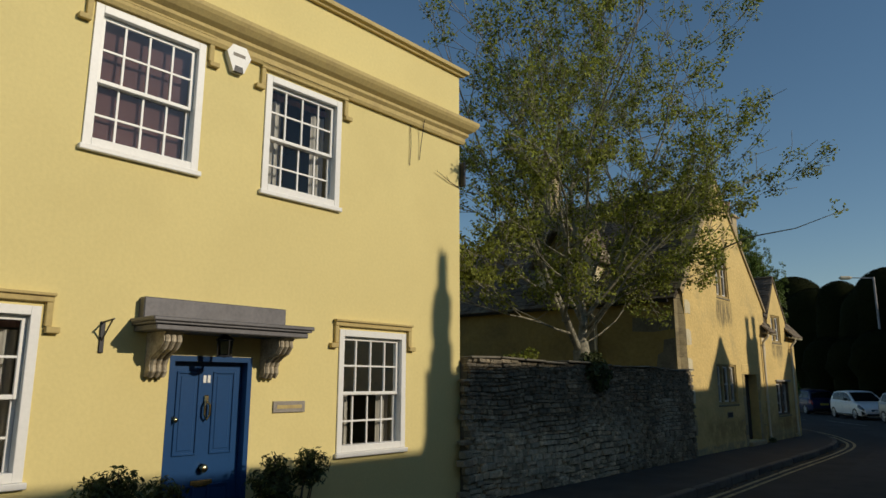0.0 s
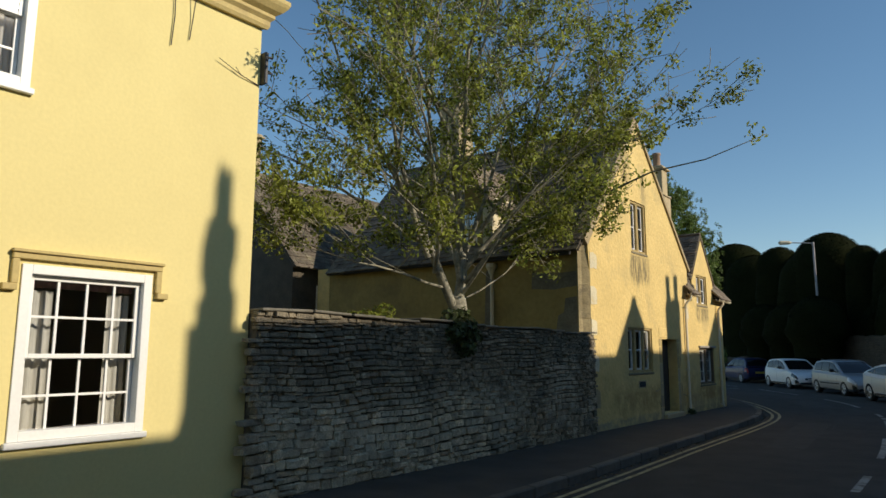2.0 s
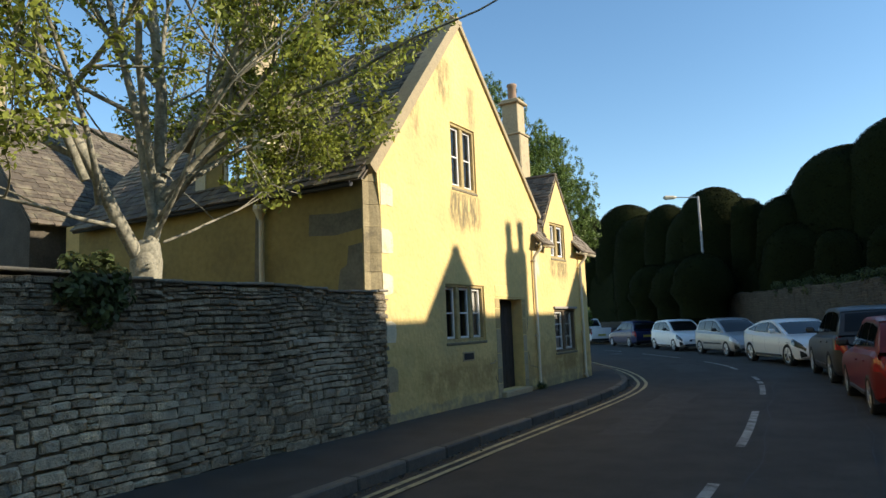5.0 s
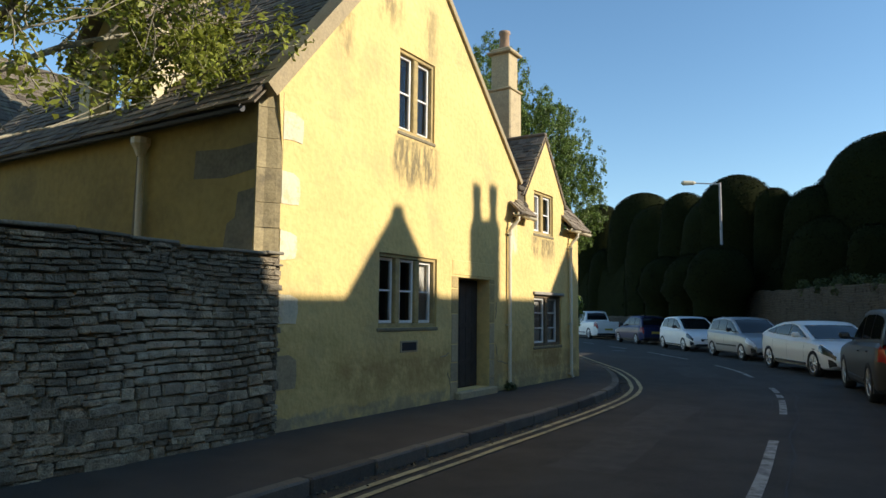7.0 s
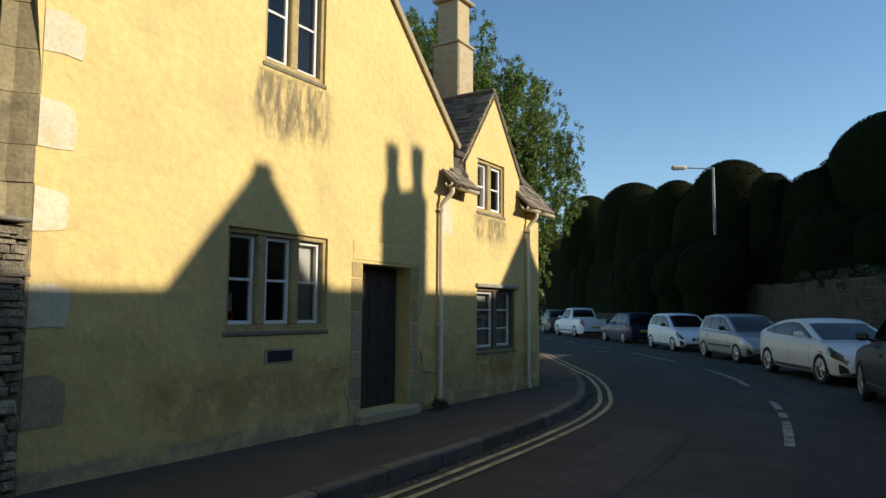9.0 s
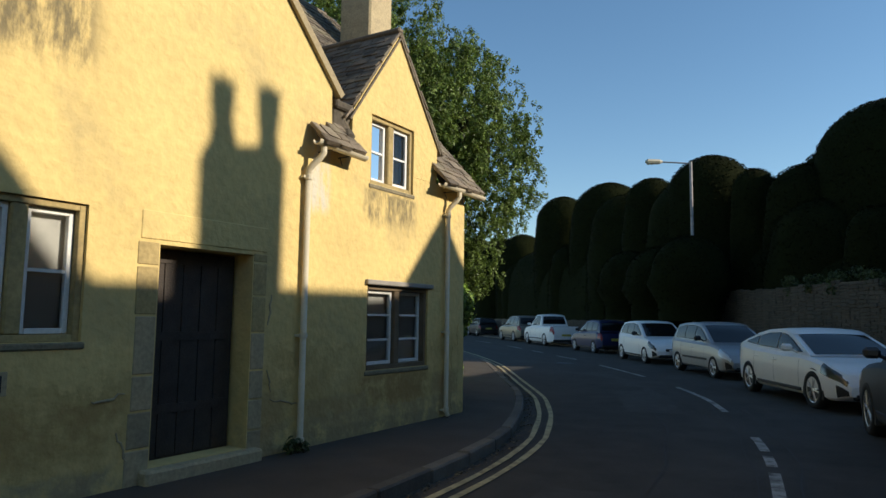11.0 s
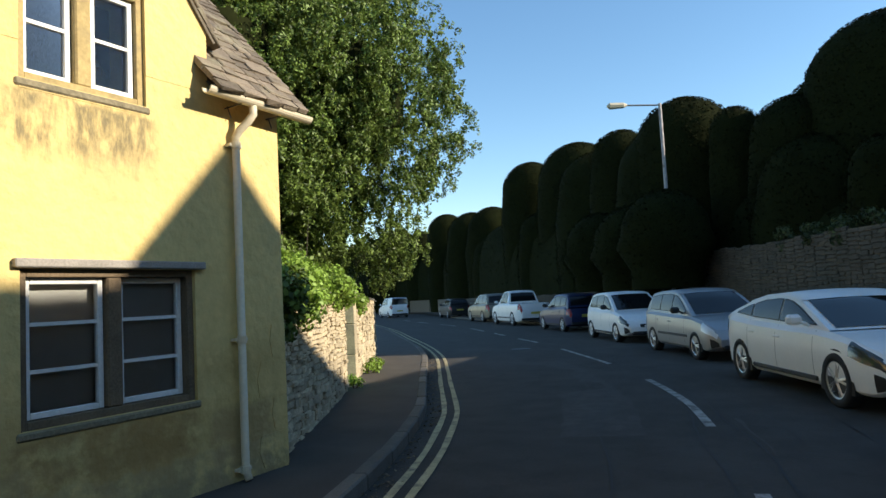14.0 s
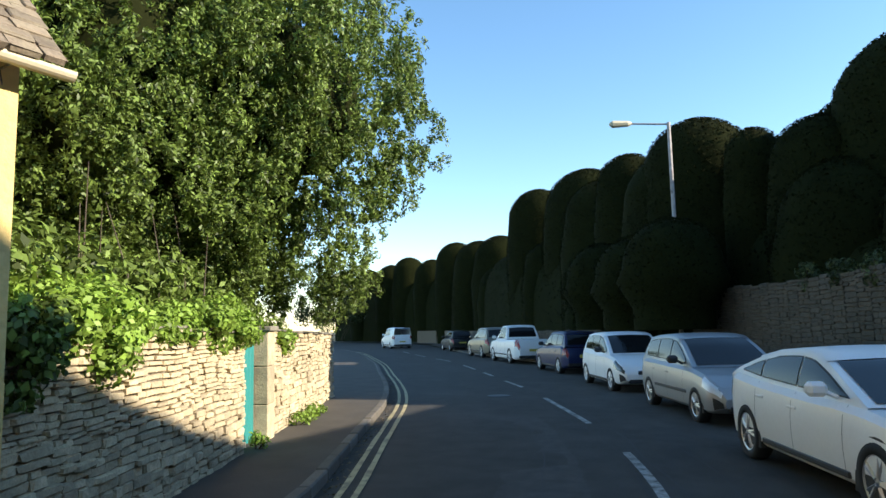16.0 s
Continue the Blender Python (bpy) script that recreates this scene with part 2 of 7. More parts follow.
M_YEW = leaf_material("evergreen_leaf", (0.125, 0.18, 0.036), 0.7, through=0.25)
# Base far below yew leaf: the hedges' deep shade is put into it.
M_HEDGE = leaf_material("deep_shade_yew", (0.0135, 0.016, 0.0045), 0.5, rough=0.9, through=0.08, spec=0.05)
M_IVY = leaf_material("wall_plant_leaf", (0.21, 0.32, 0.05), 0.45, through=0.3)
M_SHRUB = leaf_material("shrub_leaf", (0.07, 0.09, 0.03), 0.5, through=0.25)
M_TYRE = material("rubber", (0.018, 0.018, 0.018), 0.8, vary=0.2, bump=0.1)
M_RIM = material("alloy", (0.45, 0.45, 0.46), 0.35, vary=0.08, bump=0, metal=0.8)
M_CARGLASS = material("tinted_car_glass", (0.010, 0.011, 0.012), 0.06, vary=0.05, bump=0, spec=0.22)
M_BLACKTRIM = material("black_plastic", (0.02, 0.02, 0.021), 0.55, vary=0.1, bump=0.05)
M_DARKLAMP = material("smoked_headlamp_lens", (0.05, 0.055, 0.06), 0.08, vary=0.1, bump=0, spec=0.8)
M_LAMP = material("headlamp_lens", (0.78, 0.82, 0.88), 0.1, vary=0.1, bump=0, spec=0.8)
M_TAIL = material("red_lens", (0.30, 0.012, 0.012), 0.15, vary=0.1, bump=0, spec=0.8)
M_PLATE = material("plate_yellow", (0.55, 0.45, 0.08), 0.5, vary=0.03, bump=0)
M_GALV = material("galvanised_steel", (0.33, 0.33, 0.33), 0.5, vary=0.15, bump=0.05, metal=0.5)


# ---- mesh helpers ----
class Build:
    """Collects vertices and faces of one mesh."""

    def __init__(self):
        self.v, self.f = [], []

    def add(self, verts, faces):
        o = len(self.v)
        self.v += [tuple(p) for p in verts]
        self.f += [tuple(i + o for i in f) for f in faces]
        return self

    def box(self, x0, x1, y0, y1, z0, z1, m=None, c=0.0):
        v, f = chamfer((x1 - x0) / 2, (y1 - y0) / 2, (z1 - z0) / 2, c)
        mid = Vector(((x0 + x1) / 2, (y0 + y1) / 2, (z0 + z1) / 2))
        pts = [Vector(p) + mid for p in v]
        return self.add([m @ p for p in pts] if m else pts, f)

    def prism(self, poly, fn, d0, d1):
        """A flat outline (u, w) pushed from depth d0 to d1; fn(u, w, d) gives the place."""
        n = len(poly)
        v = [fn(u, w, d0) for u, w in poly] + [fn(u, w, d1) for u, w in poly]
        f = [tuple(range(n)), tuple(range(2 * n - 1, n - 1, -1))] + [(i, i + n, (i + 1) % n + n, (i + 1) % n) for i in range(n)]
        return self.add(v, f)

    def tube(self, pts, radii, n=8, caps=True):
        """A round tube along points."""
        pts = [Vector(p) for p in pts]
        if not hasattr(radii, "__len__"):
            radii = [radii] * len(pts)
        o, prev = len(self.v), None
        for i, p in enumerate(pts):
            d = (pts[min(i + 1, len(pts) - 1)] - pts[max(i - 1, 0)]).normalized()
            a = (prev - d * prev.dot(d)) if prev is not None else d.orthogonal()
            a = a.normalized() if a.length > 1e-6 else d.orthogonal().normalized()
            prev, b = a, d.cross(a)
            for k in range(n):
                t = 2 * math.pi * k / n
                self.v.append(tuple(p + (a * math.cos(t) + b * math.sin(t)) * radii[i]))
        for i in range(len(pts) - 1):
            for k in range(n):
                q, r = o + i * n, o + (i + 1) * n
                self.f.append((q + k, q + (k + 1) % n, r + (k + 1) % n, r + k))
        if caps:
            self.f.append(tuple(o + k for k in range(n - 1, -1, -1)))
            self.f.append(tuple(o + (len(pts) - 1) * n + k for k in range(n)))
        return self

    def lathe(self, profile, m=None, n=20):
        """Turns (radius, height) about z."""
        o = len(self.v)
        for r, z in profile:
            for k in range(n):
                t = 2 * math.pi * k / n
                p = Vector((r * math.cos(t), r * math.sin(t), z))
                self.v.append(tuple(m @ p if m else p))
        for i in range(len(profile) - 1):
            for k in range(n):
                q, r = o + i * n, o + (i + 1) * n
                self.f.append((q + k, q + (k + 1) % n, r + (k + 1) % n, r + k))
        return self

    def mesh(self, name, mat, smooth=False):
        me = bpy.data.meshes.new(name)
        me.from_pydata(self.v, [], self.f)
        if smooth:
            me.polygons.foreach_set("use_smooth", [True] * len(me.polygons))
        me.materials.append(mat)
        bm = bmesh.new()
        bm.from_mesh(me)
        if len(bm.faces) < 1500:
            bmesh.ops.remove_doubles(bm, verts=bm.verts, dist=1e-4)
        if len(bm.faces) < 20000:
            bmesh.ops.recalc_face_normals(bm, faces=bm.faces)
            bm.to_mesh(me)
        bm.free()
        return me

    def make(self, name, mat, parent=None, label="", smooth=False):
        ob = new(name, self.mesh(name, mat, smooth))
        if parent is not None:
            ob.parent = parent
        return tagged(ob, label)


CHAMFERS = {}


def chamfer(hx, hy, hz, c):
    if c <= 0:
        v = [(sx * hx, sy * hy, sz * hz) for sx in (-1, 1) for sy in (-1, 1) for sz in (-1, 1)]
        return v, [(0, 1, 3, 2), (4, 6, 7, 5), (0, 4, 5, 1), (2, 3, 7, 6), (0, 2, 6, 4), (1, 5, 7, 3)]
    v, idx = [], {}
    for sx in (-1, 1):
        for sy in (-1, 1):
            for sz in (-1, 1):
                for k, p in enumerate(((hx, hy - c, hz - c), (hx - c, hy, hz - c), (hx - c, hy - c, hz))):
                    idx[sx, sy, sz, k] = len(v)
                    v.append((sx * p[0], sy * p[1], sz * p[2]))
    f = []
    for s in (-1, 1):
        f.append([idx[s, a, b, 0] for a, b in ((-1, -1), (1, -1), (1, 1), (-1, 1))])
        f.append([idx[a, s, b, 1] for a, b in ((-1, -1), (1, -1), (1, 1), (-1, 1))])
        f.append([idx[a, b, s, 2] for a, b in ((-1, -1), (1, -1), (1, 1), (-1, 1))])
        for t in (-1, 1):
            f.append([idx[s, t, -1, 0], idx[s, t, 1, 0], idx[s, t, 1, 1], idx[s, t, -1, 1]])
            f.append([idx[s, -1, t, 0], idx[s, 1, t, 0], idx[s, 1, t, 2], idx[s, -1, t, 2]])
            f.append([idx[-1, s, t, 1], idx[1, s, t, 1], idx[1, s, t, 2], idx[-1, s, t, 2]])
            for u in (-1, 1):
                f.append([idx[s, t, u, k] for k in range(3)])
    out = []
    for q in f:
        p = [Vector(v[i]) for i in q]
        mid = sum(p, Vector()) / len(p)
        out.append(tuple(q) if (p[1] - p[0]).cross(p[2] - p[0]).dot(mid) > 0 else tuple(reversed(q)))
    return v, out


def part(name, b, mat, parent, label="", smooth=False):
    return b.make(name, mat, parent, label, smooth)


def thing(name, label, category, at=(0, 0, 0), group="", kind="", turn=0.0):
    e = new(name)
    e.matrix_world = pose(*at, 0, 0, turn)
    return tagged(e, label, category, group, kind)


def one(name, b, mat, label, category, group="", kind="", smooth=False):
    return tagged(b.make(name, mat, None, "", smooth), label, category, group, kind)


def front(u, w, d):
    """Street front: u along y, w up, d out of the wall along x."""
    return (d, u, w)


def holed(b, x0, x1, y0, y1, z0, z1, holes):
    """A wall along y with rectangular openings (y0, y1, z0, z1) and their reveals."""
    ys = sorted({y0, y1, *[h[0] for h in holes], *[h[1] for h in holes]})
    zs = sorted({z0, z1, *[h[2] for h in holes], *[h[3] for h in holes]})
    ys, zs = [y for y in ys if y0 <= y <= y1], [z for z in zs if z0 <= z <= z1]
    solid = lambda i, j: 0 <= i < len(ys) - 1 and 0 <= j < len(zs) - 1 and not any(h[0] < (ys[i] + ys[i + 1]) / 2 < h[1] and h[2] < (zs[j] + zs[j + 1]) / 2 < h[3] for h in holes)
    for i in range(len(ys) - 1):
        for j in range(len(zs) - 1):
            if not solid(i, j):
                continue
            a, c, e, g = ys[i], ys[i + 1], zs[j], zs[j + 1]
            q = [(x1, a, e), (x1, c, e), (x1, c, g), (x1, a, g), (x0, a, e), (x0, c, e), (x0, c, g), (x0, a, g)]
            f = [(0, 1, 2, 3), (7, 6, 5, 4)]
            f += [] if solid(i - 1, j) else [(0, 3, 7, 4)]
            f += [] if solid(i + 1, j) else [(1, 5, 6, 2)]
            f += [] if solid(i, j - 1) else [(0, 4, 5, 1)]
            f += [] if solid(i, j + 1) else [(3, 2, 6, 7)]
            b.add(q, f)
    return b


# ---- ground, road, pavements ----
def smooth_line(pts, step=0.6):
    """A smooth line through plan points."""
    p = [Vector((*q, 0)) for q in pts]
    p = [p[0] * 2 - p[1]] + p + [p[-1] * 2 - p[-2]]
    out = []
    for i in range(1, len(p) - 2):
        n = max(2, int((p[i + 1] - p[i]).length / step))
        for k in range(n):
            t = k / n
            out.append(0.5 * (2 * p[i] + (p[i + 1] - p[i - 1]) * t + (2 * p[i - 1] - 5 * p[i] + 4 * p[i + 1] - p[i + 2]) * t * t + (3 * p[i] - p[i - 1] - 3 * p[i + 1] + p[i + 2]) * t ** 3))
    return out + [p[-2]]


def even(line, step):
    """The same line in even steps."""
    out, left = [line[0].copy()], step
    for a, b in zip(line, line[1:]):
        d, pos = (b - a).length, 0.0
        while d - pos >= left:
            pos += left
            out.append(a.lerp(b, pos / d))
            left = step
        left -= d - pos
    return out


def offset(line, d):
    """The line shifted to its right by d."""
    out = []
    for i, q in enumerate(line):
        t = (line[min(i + 1, len(line) - 1)] - line[max(i - 1, 0)]).normalized()
        out.append(q + Vector((t.y, -t.x, 0)) * d)
    return out


def ribbon(b, left, right, z0, z1=None):
    z1 = z0 if z1 is None else z1
    n = min(len(left), len(right))
    v = [(q.x, q.y, z0) for q in left[:n]] + [(q.x, q.y, z1) for q in right[:n]]
    return b.add(v, [(i, i + n, i + 1 + n, i + 1) for i in range(n - 1)])


LEFT = even(smooth_line([(-4.3, -30), (-4.4, 0), (-4.5, 10), (-4.67, 16), (-4.74, 20), (-4.87, 22.5), (-5.13, 24.2), (-5.53, 25.5), (-6.12, 27), (-7.08, 29), (-8.3, 31), (-9.4, 32.8), (-10.5, 34.6), (-11.7, 36.5), (-13.8, 39.4), (-17.5, 44), (-25, 53), (-38, 66.5), (-55, 78), (-90, 95)]), 0.45)
RIGHT = even(smooth_line([(2.1, -30), (2.1, 10), (1.9, 20), (1.3, 25.5), (0.6, 29), (-0.6, 32.5), (-2.4, 36.6), (-5.8, 42.2), (-10.2, 48), (-16, 54), (-26.5, 65), (-36.5, 77), (-47, 88), (-82, 108)]), 0.45)

b = Build()
b.add([(-600, -600, -0.06), (600, -600, -0.06), (600, 600, -0.06), (-600, 600, -0.06)], [(0, 1, 2, 3)])
tagged(b.make("ground", M_EARTH), "dark earth reaching to the horizon", "ground", kind="structure")

b = Build()
n = min(len(LEFT), len(RIGHT))
idx = [int(i * (len(RIGHT) - 1) / (len(LEFT) - 1)) for i in range(len(LEFT))]
rows = 8
v, f = [], []
for i, q in enumerate(LEFT):
    r = RIGHT[idx[i]]
    for k in range(rows + 1):
        p = q.lerp(r, k / rows)
        v.append((p.x, p.y, 0.05 * (1 - (2 * k / rows - 1) ** 2) - 0.02))
for i in range(len(LEFT) - 1):
    for k in range(rows):
        a = i * (rows + 1) + k
        f.append((a, a + 1, a + rows + 2, a + rows + 1))
b.add(v, f)
ROAD = tagged(b.make("road", M_ROAD, smooth=True), "dark worn asphalt road curving between walls", "road", kind="structure")


def crown(d, w=6.6):
    """Height of the road at d from its left edge."""
    return 0.05 * (1 - (2 * d / w - 1) ** 2) - 0.02


# Pavement on the house side, up to the walls, and a narrow one on the far side.
b = Build()
inner = offset(LEFT, -0.14)
back = [Vector((min(q.x - 1.2, -7.2) if q.y < 26 else q.x - 2.4, q.y - (0 if q.y < 24 else min(1.4, (q.y - 24) * 0.3)), 0)) for q in LEFT]
ribbon(b, back, inner, 0.10)
PAVE = tagged(b.make("pavement", M_PAVE), "dark patched tarmac pavement beside the houses", "pavement", kind="structure")
b = Build()
ribbon(b, offset(RIGHT, 0.14), offset(RIGHT, 1.6), 0.09)
b.make("pavement", M_PAVE)
tagged(bpy.data.objects["pavement.001"], "narrow tarmac pavement under the long stone wall", "pavement", kind="structure")

# Double yellow lines, centre dashes.
for d in (0.22, 0.40):
    b = Build()
    seg = [q for q in LEFT if -20 < q.y < 75]
    a, c = offset(seg, d), offset(seg, d + 0.075)
    wob = [0.008 * math.sin(q.y * 3.1) for q in seg]
    a = [q + Vector((w, 0, 0)) for q, w in zip(a, wob)]
    ribbon(b, a, c, crown(d) + 0.010, crown(d + 0.07) + 0.010)
    tagged(b.make("yellow_line", M_YLINE), "worn yellow no-parking line along the kerb", "road marking", group="double yellow lines", kind="structure")
CENTRE = even(smooth_line([(-1.35, -30), (-1.4, 0), (-1.44, 14.3), (-1.75, 20), (-2.0, 23), (-2.5, 26), (-3.46, 29.2), (-4.1, 30.9), (-5.15, 33), (-6.2, 34.8), (-8.8, 38.7), (-10.3, 40.8), (-11.8, 42.7), (-15.7, 47.7), (-20.1, 53), (-26.9, 60), (-36, 70)]), 0.1)
for y0, y1 in ((-9, -7), (-4, -2), (0.5, 2.5), (5.5, 7.5), (10, 12), (13.0, 14.5), (16.4, 19.8), (22.2, 24.3), (24.5, 25.2), (25.4, 26.5), (28.8, 32.6), (34.9, 38.5), (40.8, 42.8), (44.4, 46.0), (47.6, 50.2), (52.8, 55.5), (57.8, 60.2), (62.5, 65)):
    seg = [q for q in CENTRE if y0 <= q.y <= y1]
    b = Build()
    ribbon(b, offset(seg, -0.055), offset(seg, 0.055), 0.036)
    tagged(b.make("centre_dash", M_WLINE), "worn white centre dash on the road", "road marking", group="centre dashes", kind="structure")

# Tar seams and trench patches.
M_SEAM = material("tar_seam", (0.016, 0.015, 0.014), 0.7, vary=0.4, scale=6, fine=50, bump=0.2)
M_PATCH = material("patched_asphalt", (0.058, 0.053, 0.046), 0.92, vary=0.4, scale=5, fine=60, bump=0.5, dark=(0.036, 0.033, 0.028), stain=0.7, stain_scale=1.5)
MIDDLE = [q for q in CENTRE if 8 < q.y < 58]
rng = random.Random(31)
for d, i0, i1, w in ((0.22, 40, 480, 0.020), (-0.16, 150, 330, 0.014), (1.35, 60, 420, 0.018), (-1.1, 120, 300, 0.014), (0.75, 200, 260, 0.016)):
    line = MIDDLE[i0:i1:4]
    ph = rng.uniform(0, 6)
    drift = [d + 0.05 * math.sin(ph + k * 0.21) + 0.03 * math.sin(k * 0.83) + rng.uniform(-0.012, 0.012) for k in range(len(line))]
    a = [offset(line, o)[k] for k, o in enumerate(drift)]
    c = [offset(line, o + w * rng.uniform(0.4, 1.2))[k] for k, o in enumerate(drift)]
    tagged(ribbon(Build(), a, c, 0.0345).make("tar_seam", M_SEAM), "thin dark tar seam wandering along the road", "road marking", group="tar seams", kind="structure")
for d0, d1, i0, i1 in ((0.35, 1.25, 175, 215), (-1.6, -0.7, 205, 290), (0.9, 1.7, 300, 380), (-1.9, -1.2, 90, 150)):
    line = MIDDLE[i0:i1:3]
    a = [offset(line, d0 + rng.uniform(-0.03, 0.03))[k] for k in range(len(line))]
    c = [offset(line, d1 + rng.uniform(-0.03, 0.03))[k] for k in range(len(line))]
    zz = [0.05 * (1 - min(1, abs(d) / 3.3) ** 2) - 0.0195 for d in (d0, d1)]
    tagged(ribbon(Build(), a, c, *zz).make("road_patch", M_PATCH), "paler patch of relaid asphalt in the road", "road patch", group="road patches", kind="structure")

# Kerb stones.
ks = even(LEFT, 0.9)
kb = Build()
kb.box(-0.075, 0.075, -0.44, 0.44, -0.10, 0.105, c=0.018)
KERB_MESH = kb.mesh("kerb_stone", M_KERB)
rng = random.Random(4)
for side, line, hgt in ((-1, LEFT, 0.0), (1, RIGHT, -0.015)):
    es = even(line, 0.9)
    for i, (p, q) in enumerate(zip(es, es[1:])):
        if not (2 < p.y < 68):
            continue
        ang = math.degrees(math.atan2(-(q.x - p.x), q.y - p.y))
        mid = (p + q) / 2
        o = new("kerb_stone", KERB_MESH)
        o.parent = PAVE if side < 0 else bpy.data.objects["pavement.001"]
        nx, ny = math.cos(radians(ang)), math.sin(radians(ang))
        o.matrix_world = pose(mid.x + side * 0.075 * nx, mid.y + side * 0.075 * ny, 0.006 + hgt + rng.uniform(-0.006, 0.006), rng.uniform(-0.6, 0.6), rng.uniform(-1, 1), ang)


# ---- rubble walls ----
M_COPE = material("dark_capping_stone", (0.20, 0.18, 0.14), 0.95, vary=0.35, scale=5, fine=40, bump=0.6, dark=(0.06, 0.06, 0.045), stain=0.8, stain_scale=2.5, per_object=0.3)
STONES = []
rng = random.Random(11)
for k in range(10):
    v, f = chamfer(0.5, 0.5, 0.5, 0.13)
    v = [(p[0] + rng.uniform(-0.09, 0.09), p[1] + rng.uniform(-0.06, 0.06), p[2] + rng.uniform(-0.10, 0.10)) for p in v]
    STONES.append((v, f))
STONE_MESH = {}


def stone_mesh(k, mat):
    if (k, mat.name) not in STONE_MESH:
        sb = Build()
        sb.add(*STONES[k])
        STONE_MESH[k, mat.name] = sb.mesh("stone", mat)
    return STONE_MESH[k, mat.name]


def courses(m, length, base, top, seed, h0, h1, l0, l1, depth, skip=()):
    """Yields (template, matrix, u) of stones laid in uneven courses on a face whose frame is m: u along, y out, z up; top(u) is the crest."""
    r = random.Random(seed)
    z = base
    while z < top(length / 2) + 0.3:
        h = r.uniform(h0, h1) * (1.25 if z < 0.9 else 0.8)
        u = -r.uniform(0, 0.2)
        while u < length:
            w = min(r.uniform(l0, l1) * (0.8 + h / h1 * 0.5), length - u)
            if w < 0.05:
                break
            zc = z + 0.04 * math.sin(u * 1.3 + z * 3) + 0.02 * math.sin(u * 3.7 + z)
            if zc + h < top(u + w / 2) + 0.02 and u + w > 0.02:
                split = h > 0.11 and r.random() < 0.22
                for s in ((0, 0.5), (0.5, 0.5)) if split else ((0, 1.0),):
                    hh = h * s[1]
                    d = depth + r.uniform(-0.025, 0.025)
                    yield r.randrange(10), m @ Matrix.LocRotScale((u + w / 2, d / 2 - depth, zc + h * s[0] + hh / 2), Euler((r.uniform(-0.03, 0.03), r.uniform(-0.035, 0.035), r.uniform(-0.04, 0.04))), (w - 0.010, d, hh - 0.008)), u
            u += w
        z += h


def rubble(name, parent, m, length, base, top, mat, seed, near, h0=0.05, h1=0.125, l0=0.10, l1=0.30, depth=0.12, limit=300):
    """Stones that can be told apart as parts, the rest joined."""
    rest, count = Build(), 0
    for k, mm, u in courses(m, length, base, top, seed, h0, h1, l0, l1, depth):
        if near[0] <= u <= near[1] and count < limit:
            count += 1
            o = new("stone", stone_mesh(k, mat))
            o.parent, o.matrix_world = parent, mm
        else:
            v, f = STONES[k]
            rest.add([mm @ Vector(p) for p in v], f)
    if rest.v:
        tagged(part("stonework", rest, mat, parent), kind="stuff")


def wall_frame(a, c):
    """Frame of a wall face from a to c: x along, y out to the right of that way reversed, z up."""
    d = Vector((c[0] - a[0], c[1] - a[1], 0))
    t = d.normalized()
    nrm = Vector((t.y, -t.x, 0))
    return Matrix(((t.x, nrm.x, 0, a[0]), (t.y, nrm.y, 0, a[1]), (0, 0, 1, 0), (0, 0, 0, 1))), d.length


def garden_wall(name, a, c, top, thick, mat, seed, near, label, coping=True, **kw):
    """A rubble wall: a dark core with stones on its street face and rough capping slabs."""
    m, length = wall_frame(a, c)
    e = thing(name, label, "wall", kind="structure")
    core = Build()
    segs = 12
    for i in range(segs):
        u0, u1 = length * i / segs, length * (i + 1) / segs
        core.add([m @ Vector(p) for p in ((u0, -0.05, -0.05), (u1, -0.05, -0.05), (u1, -0.05, top(u1) - 0.03), (u0, -0.05, top(u0) - 0.03), (u0, -thick, -0.05), (u1, -thick, -0.05), (u1, -thick, top(u1) - 0.03), (u0, -thick, top(u0) - 0.03))],
                 [(0, 1, 2, 3), (5, 4, 7, 6), (3, 2, 6, 7)] + ([(0, 3, 7, 4)] if i == 0 else []) + ([(1, 5, 6, 2)] if i == segs - 1 else []))
    part("core", core, M_MORTAR, e)
    rubble(name, e, m, length, 0.0, top, mat, seed, near, **kw)
    if coping:
        r = random.Random(seed + 1)
        u = 0.0
        while u < length - 0.1:
            w = min(r.uniform(0.35, 0.8), length - u)
            cb = Build()
            cb.box(-w / 2 + 0.006, w / 2 - 0.006, -thick / 2 - 0.02, thick / 2 + 0.035, -0.017, 0.017, c=0.009)
            o = part("coping_stone", cb, M_COPE, e)
            o.matrix_world = m @ Matrix.LocRotScale((u + w / 2, -thick / 2 + r.uniform(-0.015, 0.02), top(u + w / 2) + r.uniform(-0.012, 0.012)), Euler((r.uniform(-0.03, 0.03), r.uniform(-0.03, 0.03), r.uniform(-0.03, 0.03))), None)
            u += w
    return e


# ---- yellow house ----
YX = -6.60
HOUSE = thing("house", "painted yellow Georgian house with white sash windows and blue door", "house", (0, 0, 0))
Y_END = 7.68
SASHES = [(0.55, 1.77, 0.94, 2.52, "curtain"), (5.27, 6.48, 0.93, 2.52, "curtain"), (1.95, 3.17, 4.08, 5.64, "blind"), (3.99, 5.19, 4.06, 5.59, "curtain"), (-3.6, -2.4, 0.94, 2.52, "curtain"), (-3.6, -2.4, 4.08, 5.62, "curtain"), (-1.2, 0.0, 4.08, 5.62, "curtain")]
DOOR = (3.03, 4.01, 0.16, 2.12)
b = holed(Build(), YX - 0.35, YX, -8, Y_END, -0.1, 6.84, [s[:4] for s in SASHES] + [DOOR])
part("wall", b, M_YELLOW, HOUSE)
b = Build()
